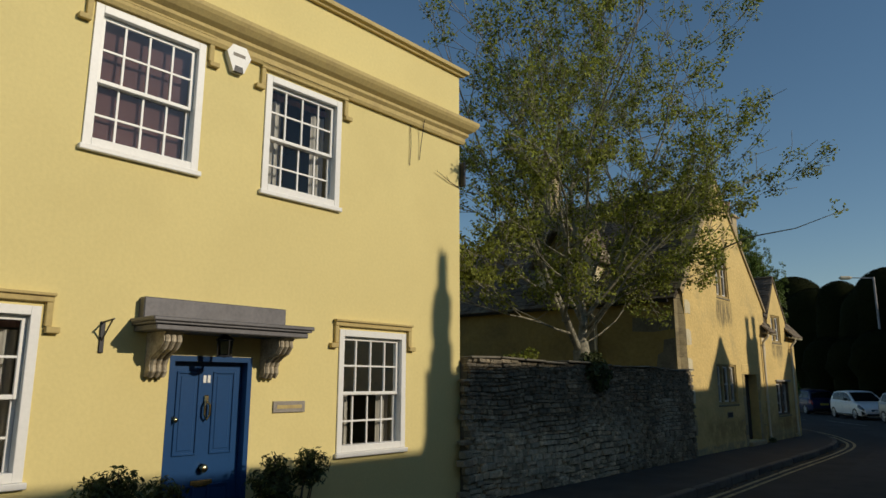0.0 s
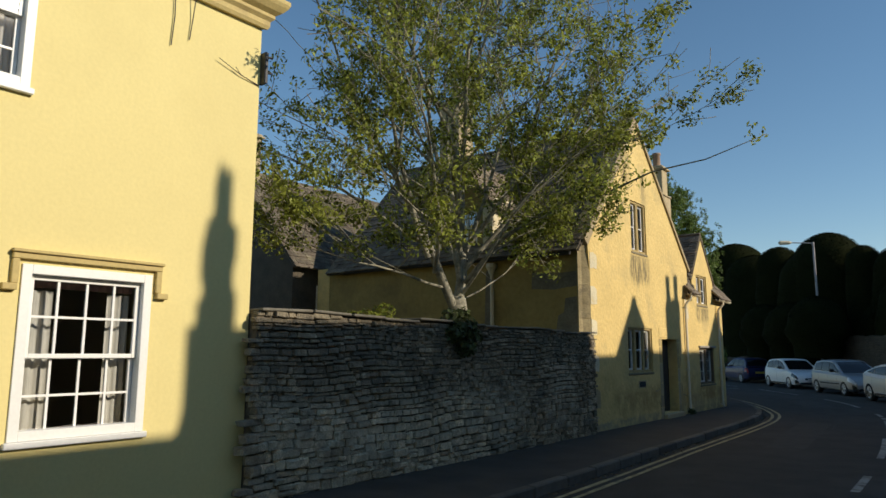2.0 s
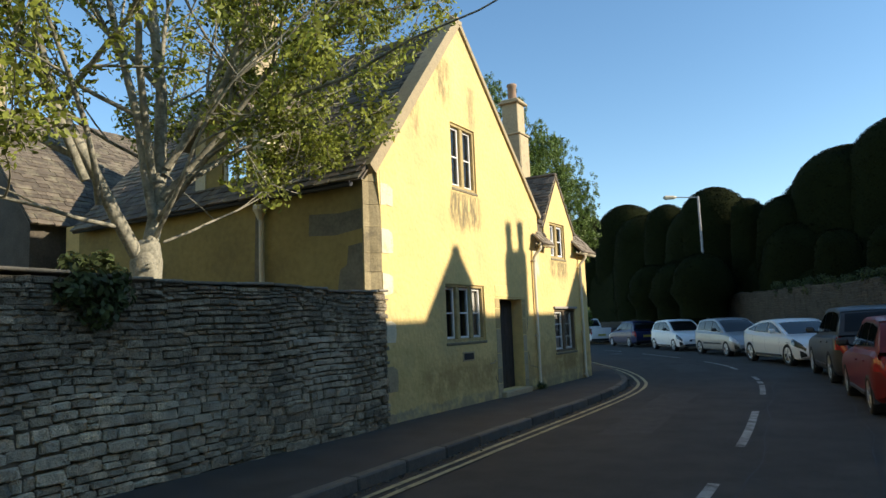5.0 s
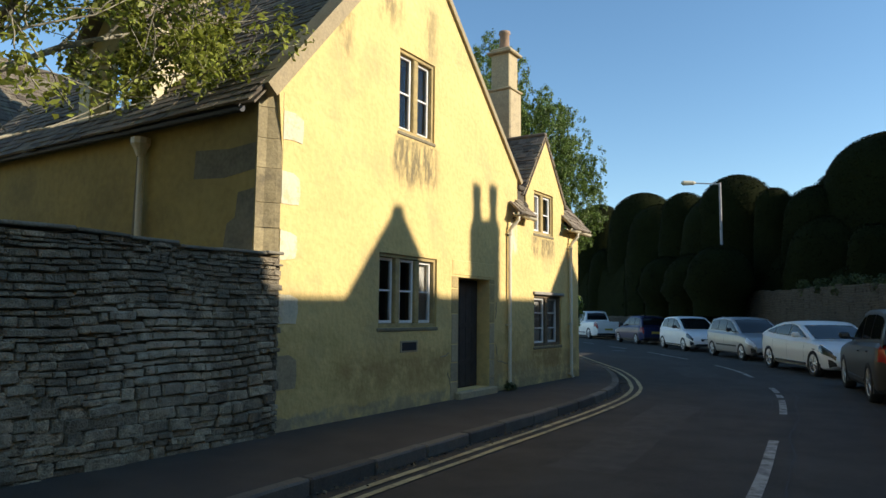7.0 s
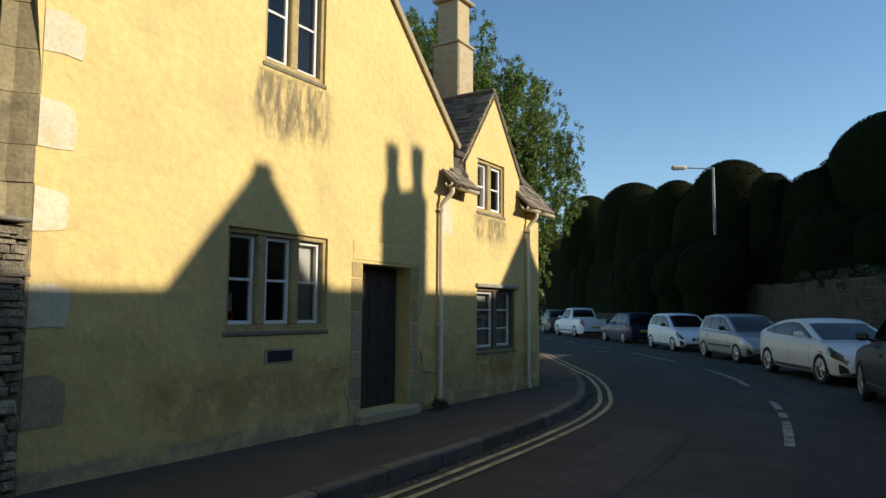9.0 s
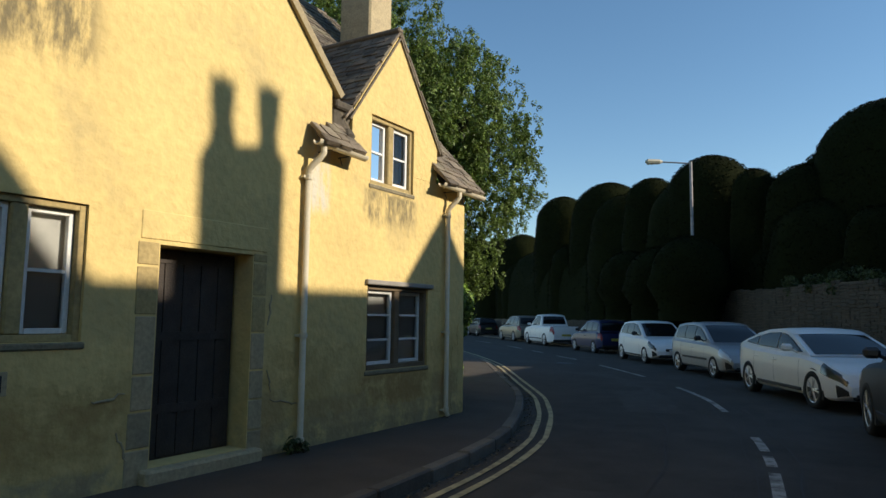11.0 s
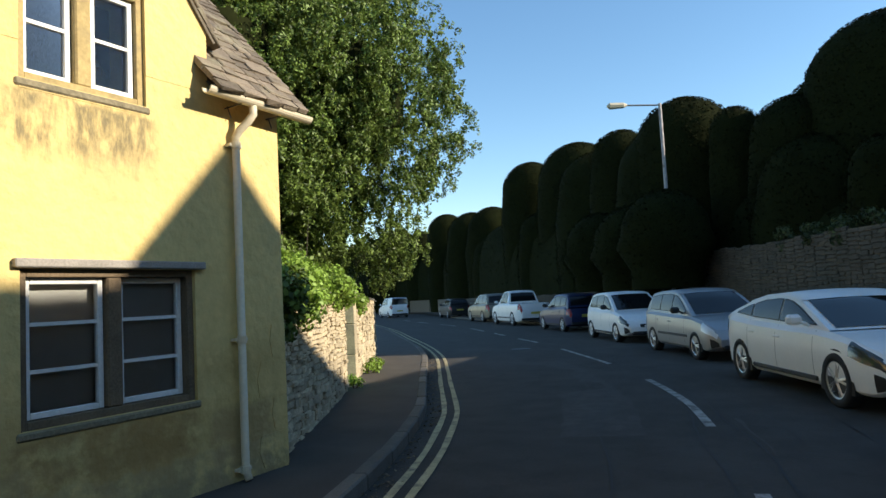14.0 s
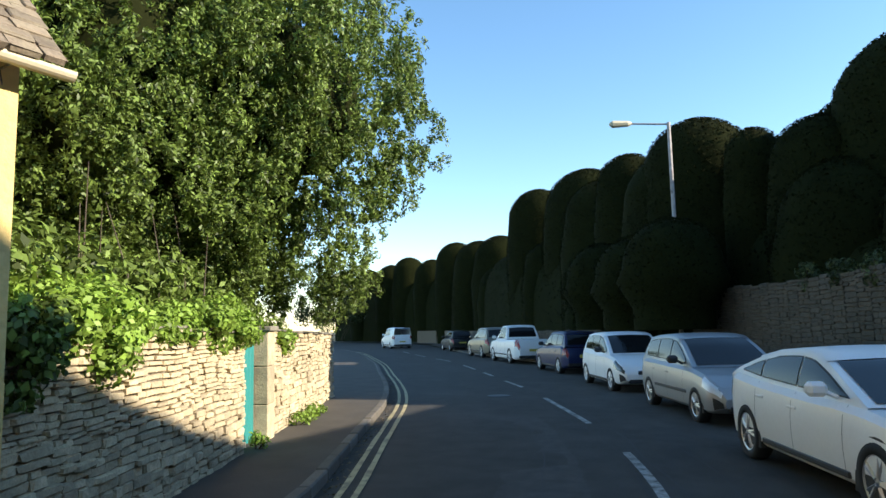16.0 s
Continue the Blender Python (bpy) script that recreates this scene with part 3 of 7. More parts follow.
b.box(-16, YX - 0.36, Y_END - 0.3, Y_END, -0.1, 6.84)
b.box(-16, YX - 0.36, -8, -7.7, -0.1, 6.84)
b.box(-16.3, -16, -8, Y_END, -0.1, 6.84)
part("wall", b, M_YELLOW, HOUSE)
b = Build()
b.box(-16, YX - 0.36, -7.69, Y_END - 0.31, 6.4, 6.6)
part("roof", b, M_LEAD, HOUSE, "flat lead roof behind the parapet")
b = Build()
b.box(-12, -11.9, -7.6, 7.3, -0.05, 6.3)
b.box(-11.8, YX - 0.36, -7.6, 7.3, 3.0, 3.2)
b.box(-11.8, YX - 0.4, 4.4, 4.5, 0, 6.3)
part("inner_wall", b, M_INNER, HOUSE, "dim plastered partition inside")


def band(profile, y0, y1, mat, parent, name, label="", ret=0.0):
    """A moulding along y from an (out, z) outline."""
    mb = Build()
    n = len(profile)
    mb.add([(YX + d, y0, z) for d, z in profile] + [(YX + d, y1 + (d if ret else 0), z) for d, z in profile], [tuple(range(n)), tuple(range(2 * n - 1, n - 1, -1))] + [(i, (i + 1) % n, (i + 1) % n + n, i + n) for i in range(n)])
    return part(name, mb, mat, parent, label)


band([(-0.02, 5.66), (0.05, 5.66), (0.07, 5.70), (0.07, 5.76), (0.11, 5.80), (0.11, 5.84), (0.17, 5.88), (0.22, 5.94), (0.24, 5.98), (0.24, 6.03), (-0.02, 6.10)], -8, Y_END, M_TRIM, HOUSE, "cornice", "moulded yellow cornice with worn brown edge", ret=1)
band([(-0.34, 6.845), (0.05, 6.845), (0.06, 6.87), (0.11, 6.89), (0.11, 6.95), (-0.34, 6.99)], -8, Y_END + 0.03, M_TRIM, HOUSE, "coping", "weathered stone parapet coping", ret=1)


def frame_box(mb, y0, y1, z0, z1, x0, x1, t, tb=None):
    """Four bars round an opening."""
    tb = tb or t
    mb.box(x0, x1, y0, y0 + t, z0, z1, c=0.004)
    mb.box(x0, x1, y1 - t, y1, z0, z1, c=0.004)
    mb.box(x0, x1, y0 + t, y1 - t, z1 - t, z1, c=0.004)
    mb.box(x0, x1, y0 + t, y1 - t, z0, z0 + tb, c=0.004)


def sash_window(y0, y1, z0, z1, dress, parent):
    """A white box-frame sash window, four by four panes."""
    w = tagged(part("window", Build().box(YX - 0.30, YX - 0.01, y0, y0 + 0.012, z0, z1), M_WHITE, parent), "white sliding sash window of sixteen panes")
    fb = Build()
    frame_box(fb, y0, y1, z0 + 0.05, z1, YX - 0.13, YX + 0.022, 0.085)
    part("window_frame", fb, M_WHITE, w)
    sb = Build()
    sb.box(YX - 0.13, YX + 0.055, y0 - 0.03, y1 + 0.03, z0 - 0.01, z0 + 0.048, c=0.008)
    part("sill", sb, M_WHITE, w)
    iy0, iy1, iz0, iz1 = y0 + 0.088, y1 - 0.088, z0 + 0.055, z1 - 0.088
    mid = (iz0 + iz1) / 2
    for lower, (a, c, xo) in enumerate(((mid - 0.02, iz1, -0.045), (iz0, mid + 0.02, -0.092))):
        sash = Build()
        frame_box(sash, iy0, iy1, a, c, YX + xo - 0.035, YX + xo, 0.045, 0.07 if lower else 0.042)
        for k in range(1, 4):
            yy = iy0 + (iy1 - iy0) * k / 4
            sash.box(YX + xo - 0.028, YX + xo - 0.005, yy - 0.011, yy + 0.011, a + 0.03, c - 0.03)
        zz = (a + c) / 2
        sash.box(YX + xo - 0.027, YX + xo - 0.006, iy0 + 0.03, iy1 - 0.03, zz - 0.011, zz + 0.011)
        part("sash", sash, M_WHITE, w)
        pane, lean = Build(), 0.011 if dress == "blind" else 0.0
        pane.add([(YX + xo - 0.019 - lean, iy0 + 0.02, a + 0.02), (YX + xo - 0.019 - lean, iy1 - 0.02, a + 0.02), (YX + xo - 0.019 + lean, iy1 - 0.02, c - 0.02), (YX + xo - 0.019 + lean, iy0 + 0.02, c - 0.02)], [(0, 1, 2, 3)])
        part("pane", pane, M_GLASS, w).visible_shadow = False
    if dress == "blind":
        bl = Build()
        z = iz0
        while z < iz1:
            bl.add([(YX - 0.19, iy0, z), (YX - 0.19, iy1, z), (YX - 0.165, iy1, z + 0.028), (YX - 0.165, iy0, z + 0.028)], [(0, 1, 2, 3)])
            z += 0.034
        part("blind", bl, M_BLIND, w, "dark red slatted blind")
    else:
        for side in (0, 1):
            cu = Build()
            n, wdt = 14, (iy1 - iy0) * (0.27 if side == 0 else 0.22)
            v = []
            for k in range(n + 1):
                t = k / n
                yy = (iy0 + 0.01 + wdt * t) if side == 0 else (iy1 - 0.01 - wdt * t)
                xx = YX - 0.24 + 0.022 * math.sin(t * 19)
                v += [(xx, yy, iz0 + 0.02), (xx, yy, iz1 - 0.12)]
            cu.add(v, [(2 * k, 2 * k + 2, 2 * k + 3, 2 * k + 1) for k in range(n)])
            part("curtain", cu, M_CURTAIN, w, "cream curtain drawn aside", smooth=True)
        va = Build()
        v = []
        for k in range(25):
            t = k / 24
            v += [(YX - 0.21 + 0.012 * math.sin(t * 40), iy0 + (iy1 - iy0) * t, iz1 - 0.10), (YX - 0.21 + 0.012 * math.sin(t * 40), iy0 + (iy1 - iy0) * t, iz1 - 0.02)]
        va.add(v, [(2 * k, 2 * k + 2, 2 * k + 3, 2 * k + 1) for k in range(24)])
        part("valance", va, M_BLIND, w, "dark red curtain heading")
    return w


for s in SASHES:
    sash_window(*s, HOUSE)


def hood_mould(y0, y1, z, drop, parent):
    """A label moulding: a bar over the window with dropped, turned-out ends."""
    hb = Build()
    hb.box(YX - 0.01, YX + 0.05, y0 - 0.09, y1 + 0.09, z, z + 0.055, c=0.006)
    hb.box(YX - 0.01, YX + 0.075, y0 - 0.10, y1 + 0.10, z + 0.055, z + 0.085, c=0.006)
    for yy, s in ((y0 - 0.09, -1), (y1 + 0.03, 1)):
        hb.box(YX - 0.01, YX + 0.045, yy, yy + 0.06, z - drop, z - 0.001, c=0.006)
        ya, yb = (yy - 0.07, yy + 0.05) if s < 0 else (yy + 0.01, yy + 0.13)
        hb.box(YX - 0.01, YX + 0.06, ya, yb, z - drop - 0.06, z - drop - 0.001, c=0.006)
    part("hood_mould", hb, M_TRIM, parent)


for y0, y1, z0, z1, _ in SASHES:
    hood_mould(y0, y1, z1 + 0.04, 0.22, HOUSE)

# Front door.
y0, y1, z0, z1 = DOOR
fd = tagged(part("door", Build().box(YX - 0.20, YX - 0.10, y0 + 0.06, y1 - 0.06, z0, z1 - 0.06), M_BLUE, HOUSE), "blue panelled front door, closed, with brass fittings")
fb = Build()
fb.box(YX - 0.20, YX + 0.004, y0, y0 + 0.058, z0, z1)
fb.box(YX - 0.20, YX + 0.004, y1 - 0.058, y1, z0, z1)
fb.box(YX - 0.20, YX + 0.004, y0 + 0.058, y1 - 0.058, z1 - 0.058, z1)
part("door_frame", fb, M_BLUE, fd)
xm = YX - 0.10
for a, c, e, g in ((0.14, 0.41, 0.93, 1.80), (0.56, 0.83, 0.93, 1.80), (0.14, 0.41, 0.20, 0.62), (0.56, 0.83, 0.20, 0.62)):
    pb = Build()
    frame_box(pb, y0 + a, y0 + c, z0 + e, z0 + g, xm - 0.002, xm + 0.016, 0.022)
    pb.box(xm - 0.002, xm + 0.007, y0 + a + 0.05, y0 + c - 0.05, z0 + e + 0.05, z0 + g - 0.05, c=0.004)
    part("panel", pb, M_BLUE, fd)
part("knocker", Build().tube([(xm + 0.02, y0 + 0.49, z0 + 1.50), (xm + 0.045, y0 + 0.46, z0 + 1.44), (xm + 0.045, y0 + 0.46, z0 + 1.34), (xm + 0.04, y0 + 0.49, z0 + 1.29), (xm + 0.045, y0 + 0.52, z0 + 1.34), (xm + 0.045, y0 + 0.52, z0 + 1.44), (xm + 0.02, y0 + 0.49, z0 + 1.50)], 0.014, 8).box(xm, xm + 0.03, y0 + 0.465, y0 + 0.515, z0 + 1.46, z0 + 1.55, c=0.01), M_BRASS, fd, "brass door knocker")
for yy, zz, r in ((0.125, 1.30, 0.032), (0.49, 0.79, 0.045)):
    part("knob", Build().lathe([(0, 0.085), (r * 0.7, 0.08), (r, 0.062), (r * 0.8, 0.04), (r * 0.35, 0.03), (r * 0.4, 0.0), (r, 0.0)], pose(xm, y0 + yy, z0 + zz, 0, 90, 0), 14), M_BRASS, fd, "polished brass knob", smooth=True)
part("letter_plate", Build().box(xm, xm + 0.012, y0 + 0.37, y0 + 0.62, z0 + 0.60, z0 + 0.67, c=0.004).box(xm + 0.012, xm + 0.018, y0 + 0.40, y0 + 0.59, z0 + 0.615, z0 + 0.655), M_BRASS, fd, "brass letter plate")
for k in (0, 1):
    part("number_bar", Build().box(xm, xm + 0.006, y0 + 0.445 + 0.05 * k, y0 + 0.478 + 0.05 * k, z0 + 1.68, z0 + 1.76), M_WHITE, fd, "plain white number bar")
part("step", Build().box(YX - 0.2, YX + 0.28, y0 - 0.12, y1 + 0.12, 0.06, 0.158, c=0.015), M_BARE, HOUSE, "worn stone doorstep")

# Door hood on carved brackets.
HOOD = tagged(part("door_hood", Build().box(YX - 0.02, YX + 0.12, 2.66, 4.36, 2.47, 2.69, c=0.01), M_LEAD, HOUSE), "flat door hood covered with grey lead")
part("slab", Build().box(YX - 0.02, YX + 0.50, 2.60, 4.46, 2.40, 2.425, c=0.006).box(YX - 0.02, YX + 0.47, 2.63, 4.43, 2.34, 2.399, c=0.01).box(YX - 0.02, YX + 0.52, 2.58, 4.48, 2.4255, 2.469, c=0.01), M_LEAD, HOOD)
for yc in (2.86, 4.20):
    br = Build()
    prof = [(0, 1.90), (0.07, 1.90), (0.11, 1.95), (0.10, 2.02), (0.13, 2.08), (0.21, 2.13), (0.31, 2.17), (0.37, 2.24), (0.36, 2.30), (0.40, 2.335), (0, 2.335)]
    br.prism([(d, z) for d, z in prof], lambda u, w, d: (YX + u, yc + d, w), -0.095, 0.095)
    for s in (-0.06, 0, 0.06):
        br.tube([(YX + d + 0.006, yc + s, z) for d, z in prof[1:9]], 0.022, 6)
    part("bracket", br, M_CARVED, HOOD, "carved stone scroll bracket")
lan = tagged(part("lantern", Build().lathe([(0.055, 2.12), (0.075, 2.14), (0.085, 2.28), (0.05, 2.31), (0.02, 2.34)], pose(YX + 0.25, 3.50, 0), 6), M_GLASS, HOOD), "small glass lantern hung under the hood")
part("cap", Build().lathe([(0.0, 2.37), (0.03, 2.34), (0.095, 2.29), (0.09, 2.28), (0.0, 2.285)], pose(YX + 0.25, 3.50, 0), 6), M_IRON, lan)
part("cage", Build().tube([(YX + 0.25, 3.42, 2.12), (YX + 0.25, 3.415, 2.29)], 0.006, 5).tube([(YX + 0.25, 3.58, 2.12), (YX + 0.25, 3.585, 2.29)], 0.006, 5).tube([(YX + 0.33, 3.50, 2.12), (YX + 0.335, 3.50, 2.29)], 0.006, 5).lathe([(0.085, 2.11), (0.085, 2.125), (0.0, 2.10)], pose(YX + 0.25, 3.50, 0), 6), M_IRON, lan)

# Plaque, alarm box, sign bracket, small wires.
pl = one("plaque", Build().box(YX, YX + 0.022, 4.31, 4.76, 1.50, 1.63, c=0.004), M_GREYWOOD, "grey slate name plaque on the yellow wall", "plaque")
part("lettering_bar", Build().box(YX + 0.022, YX + 0.025, 4.36, 4.71, 1.545, 1.585), M_TRIM, pl, "plain bar of faded gilt lettering")
al = thing("alarm_box", "white hexagonal alarm box under the cornice", "alarm", (YX, 3.56, 5.60))
part("case", Build().prism([(-0.09, 0.16), (0.09, 0.16), (0.16, 0.05), (0.07, -0.17), (-0.07, -0.17), (-0.16, 0.05)], front, 0.0, 0.075), M_WHITE, al)
part("strobe", Build().prism([(-0.05, -0.10), (0.05, -0.10), (0.06, -0.172), (-0.06, -0.172)], front, 0.04, 0.082), M_IRON, al)
part("label_bar", Build().box(0.075, 0.078, -0.08, 0.08, 0.02, 0.06), M_GREYWOOD, al, "plain pale grey lettering bar")
sg = one("sign_bracket", Build().box(YX, YX + 0.02, 2.30, 2.345, 2.12, 2.42, c=0.004).tube([(YX + 0.01, 2.32, 2.41), (YX + 0.26, 2.32, 2.43)], 0.009, 6).tube([(YX + 0.02, 2.32, 2.24), (YX + 0.22, 2.32, 2.42)], 0.008, 6), M_IRON, "empty black iron sign bracket on the wall", "bracket")
one("cable", Build().tube([(YX + 0.02, 6.52, 5.72), (YX + 0.025, 6.53, 5.35), (YX + 0.02, 6.51, 5.02)], 0.006, 5), M_IRON, "thin dark cable hanging below the cornice", "cable", group="cables")
one("cable", Build().tube([(YX + 0.1, 6.74, 5.78), (YX + 0.03, 6.74, 5.4), (YX + 0.02, 6.72, 5.16)], 0.006, 5), M_IRON, "thin dark cable hanging below the cornice", "cable", group="cables")
one("dry_twig", Build().tube([(YX + 0.01, 7.66, 4.93), (YX + 0.03, 7.4, 4.97), (YX + 0.05, 7.08, 5.07)], [0.008, 0.006, 0.004], 5).tube([(YX + 0.03, 7.4, 4.97), (YX + 0.06, 7.3, 5.03)], 0.004, 4), M_BARK2, "bare dry twig growing out of the wall", "twig")

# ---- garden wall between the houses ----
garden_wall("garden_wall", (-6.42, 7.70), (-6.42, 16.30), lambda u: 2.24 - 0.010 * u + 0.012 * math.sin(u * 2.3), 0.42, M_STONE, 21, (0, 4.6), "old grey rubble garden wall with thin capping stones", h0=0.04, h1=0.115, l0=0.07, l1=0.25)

# ---- ochre cottage ----
M_LICHEN = material("lichened_stone", (0.24, 0.20, 0.12), 0.95, vary=0.35, scale=6, fine=40, bump=0.5, dark=(0.08, 0.075, 0.05), stain=0.8, stain_scale=6)
M_MULLION = material("ochre_washed_stone", (0.42, 0.31, 0.13), 0.9, vary=0.25, scale=4, fine=30, bump=0.4, dark=(0.20, 0.16, 0.09), stain=0.7, stain_scale=5)
M_CORNER = material("darker_corner_stone", (0.36, 0.29, 0.16), 0.95, vary=0.3, scale=4, fine=30, bump=0.5, dark=(0.12, 0.10, 0.07), stain=0.7, stain_scale=3, per_object=0.2)
M_OAK = material("weathered_oak", (0.15, 0.105, 0.06), 0.85, vary=0.35, scale=6, fine=60, bump=0.4)
# Stone base lowered so that the shade on it is part of the colour.
M_DARKSTONE = material("shade_darkened_stone", (0.095, 0.078, 0.056), 0.95, vary=0.35, scale=3, fine=25, bump=0.6, dark=(0.06, 0.055, 0.04), stain=0.7, stain_scale=1.2)
CX = -6.55
COT = thing("cottage", "ochre limewashed stone cottage with steep gable and stone slate roof", "house")
G0, G1, GA = 16.12, 22.62, 19.15
W_GROUND = (18.27, 19.76, 1.29, 2.36)
W_UPPER = (18.68, 19.64, 4.22, 5.50)
W_DORMER = (23.36, 24.32, 3.17, 4.06)
W_WING = (23.36, 24.74, 0.85, 1.90)
C_DOOR = (20.42, 21.49, 0.22, 2.11)
WING_END = 25.75
G_IN = G0 + 0.24
b = holed(Build(), CX - 0.45, CX, G_IN, WING_END, -0.1, 3.42, [W_GROUND, C_DOOR, W_WING, (W_DORMER[0], W_DORMER[1], W_DORMER[2], 9)])
# Gable above 3.42, round the upper window.
def slope_l(z): return G_IN - 0.08 * (z > 4.0) + max(0, (z - 4.15)) * (GA - G_IN + 0.08) / (7.55 - 4.15)
def slope_r(z): return (23.0 - (z - 3.75) * (23.0 - GA) / (7.55 - 3.75)) if z > 3.75 else 23.0
for za, zb in ((3.42, 4.15), (4.15, 4.22)):
    b.prism([(slope_l(za), za), (min(22.62, slope_r(za)), za), (min(22.62, slope_r(zb)), zb), (slope_l(zb), zb)], front, CX - 0.45, CX)
for za, zb in ((4.22, 5.50),):
    b.prism([(slope_l(za), za), (W_UPPER[0], za), (W_UPPER[0], zb), (slope_l(zb), zb)], front, CX - 0.45, CX)
    b.prism([(W_UPPER[1], za), (slope_r(za), za), (slope_r(zb), zb), (W_UPPER[1], zb)], front, CX - 0.45, CX)
b.prism([(slope_l(5.5), 5.5), (slope_r(5.5), 5.5), (GA, 7.55)], front, CX - 0.45, CX)
# Dormer gable flush with the wall.
D0, D1, DA, DZ, DT = 22.98, 24.92, 23.93, 4.0, 5.30
b.prism([(D0, 3.42), (W_DORMER[0], 3.42), (W_DORMER[0], 4.06), (D0 + 0.04, 4.06), (D0, DZ)], front, CX - 0.45, CX + 0.004)
b.prism([(W_DORMER[1], 3.42), (D1, 3.42), (D1, DZ), (D1 - 0.04, 4.06), (W_DORMER[1], 4.06)], front, CX - 0.45, CX + 0.004)
b.prism([(D0 + 0.04, 4.06), (D1 - 0.04, 4.06), (DA, DT)], front, CX - 0.45, CX + 0.004)
b.box(CX - 0.45, CX + 0.004, W_DORMER[0], W_DORMER[1], 3.10, W_DORMER[2])
part("wall", b, M_OCHRE, COT)
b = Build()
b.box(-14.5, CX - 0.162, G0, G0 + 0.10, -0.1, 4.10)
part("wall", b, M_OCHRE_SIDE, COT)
b = Build()
b.box(-11.5, CX - 0.451, WING_END - 0.45, WING_END, -0.1, 3.42)
b.prism([(-6.9, 3.42), (-9.4, 6.7), (-11.5, 3.42)], lambda u, w, d: (u, d, w), WING_END - 0.45, WING_END)
b.box(-15, -14.51, G0, WING_END, -0.1, 4.1)
part("wall", b, M_OCHRE, COT)
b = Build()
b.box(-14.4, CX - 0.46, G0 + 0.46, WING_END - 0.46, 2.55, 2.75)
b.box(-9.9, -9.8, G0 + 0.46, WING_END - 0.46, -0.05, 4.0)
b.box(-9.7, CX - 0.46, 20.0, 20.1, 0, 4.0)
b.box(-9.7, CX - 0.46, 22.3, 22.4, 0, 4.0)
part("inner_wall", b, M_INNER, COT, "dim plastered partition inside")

# Roofs: stone slates in diminishing courses.
def slate_roof(origin, along, up, width, height, seed, parent, near=0, w0=0.22, w1=0.42, gauge=0.17, thick=0.030, cut=None, label="", sag=0.0):
    """Slates on a slope: origin at the eave's start, unit vectors along the eave and up the slope. near: courses from the eave built as single parts."""
    o, a, c = Vector(origin), Vector(along).normalized(), Vector(up).normalized()
    nrm = a.cross(c).normalized()
    if nrm.z < 0:
        nrm = -nrm
    under = Build()
    pts = [o, o + a * width, o + a * width + c * height, o + c * height]
    if cut is None:
        under.add([p - nrm * 0.03 for p in pts] + [p - nrm * 0.055 for p in pts], [(0, 1, 2, 3), (7, 6, 5, 4), (0, 4, 5, 1), (1, 5, 6, 2), (2, 6, 7, 3), (3, 7, 4, 0)])
        part("roof_deck", under, M_MORTAR, parent)
    r = random.Random(seed)
    rest, s, row, made = Build(), 0.0, 0, 0
    base_v, base_f = chamfer(0.5, 0.5, 0.5, 0.1)
    while s < height - 0.05:
        g = gauge * (1 - 0.35 * s / max(height, 1)) * r.uniform(0.9, 1.1)
        u = -r.uniform(0, 0.2)
        while u < width:
            w = r.uniform(w0, w1)
            u0, u1 = max(u, 0), min(u + w, width)
            if u1 - u0 > 0.05 and (cut is None or cut((u0 + u1) / 2, s + g * 0.5)):
                ln = min(g * 1.7, height - s + 0.06)
                rot = Matrix((( a.x, c.x, nrm.x), (a.y, c.y, nrm.y), (a.z, c.z, nrm.z))).to_4x4()
                tilt = Matrix.Rotation(-0.09 + r.uniform(-0.015, 0.015), 4, "X") @ Matrix.Rotation(r.uniform(-0.02, 0.02), 4, "Z")
                th = thick * r.uniform(0.8, 1.4)
                mm = Matrix.Translation(o + a * ((u0 + u1) / 2) + c * (s + ln / 2 - 0.05 + r.uniform(-0.015, 0.015)) + nrm * (0.012 + r.uniform(0, 0.008))) @ rot @ tilt @ Matrix.Diagonal((u1 - u0 - 0.008, ln, th, 1))
                if row < near and made < 290:
                    ob = new("slate", SLATE_MESH[r.randrange(len(SLATE_MESH))])
                    ob.parent, ob.matrix_world, made = parent, mm, made + 1
                else:
                    k = r.randrange(len(SLATES))
                    rest.add([mm @ Vector(p) for p in SLATES[k][0]], SLATES[k][1])
            u += w
        s += g
        row += 1
    if rest.v:
        tagged(part("slating", rest, M_SLATE, parent), label, kind="stuff")


rng = random.Random(5)
SLATES, SLATE_MESH = [], []
for k in range(6):
    v, f = chamfer(0.5, 0.5, 0.5, 0.06)
    v = [(p[0] + rng.uniform(-0.03, 0.03), p[1] + rng.uniform(-0.05, 0.05), p[2] + rng.uniform(-0.12, 0.12)) for p in v]
    SLATES.append((v, f))
    SLATE_MESH.append(Build().add(v, f).mesh("slate", M_SLATE))

# Main gable roof: both slopes run back from the street.
ROOF = tagged(part("roof", Build().box(-14.4, -6.7, GA - 0.10, GA + 0.10, 7.50, 7.62, c=0.03), M_SLATE, COT), "mossy stone slate roof")
lv, rv = Vector((0, GA - (G0 - 0.22), 7.55 - 3.92)), Vector((0, GA - 23.0, 7.55 - 3.75))
slate_roof((-14.4, G0 - 0.22, 3.94), (1, 0, 0), lv, 7.82, lv.length, 3, ROOF)
slate_roof((-14.4, 23.1, 3.70), (1, 0, 0), rv, 7.82, rv.length, 4, ROOF)
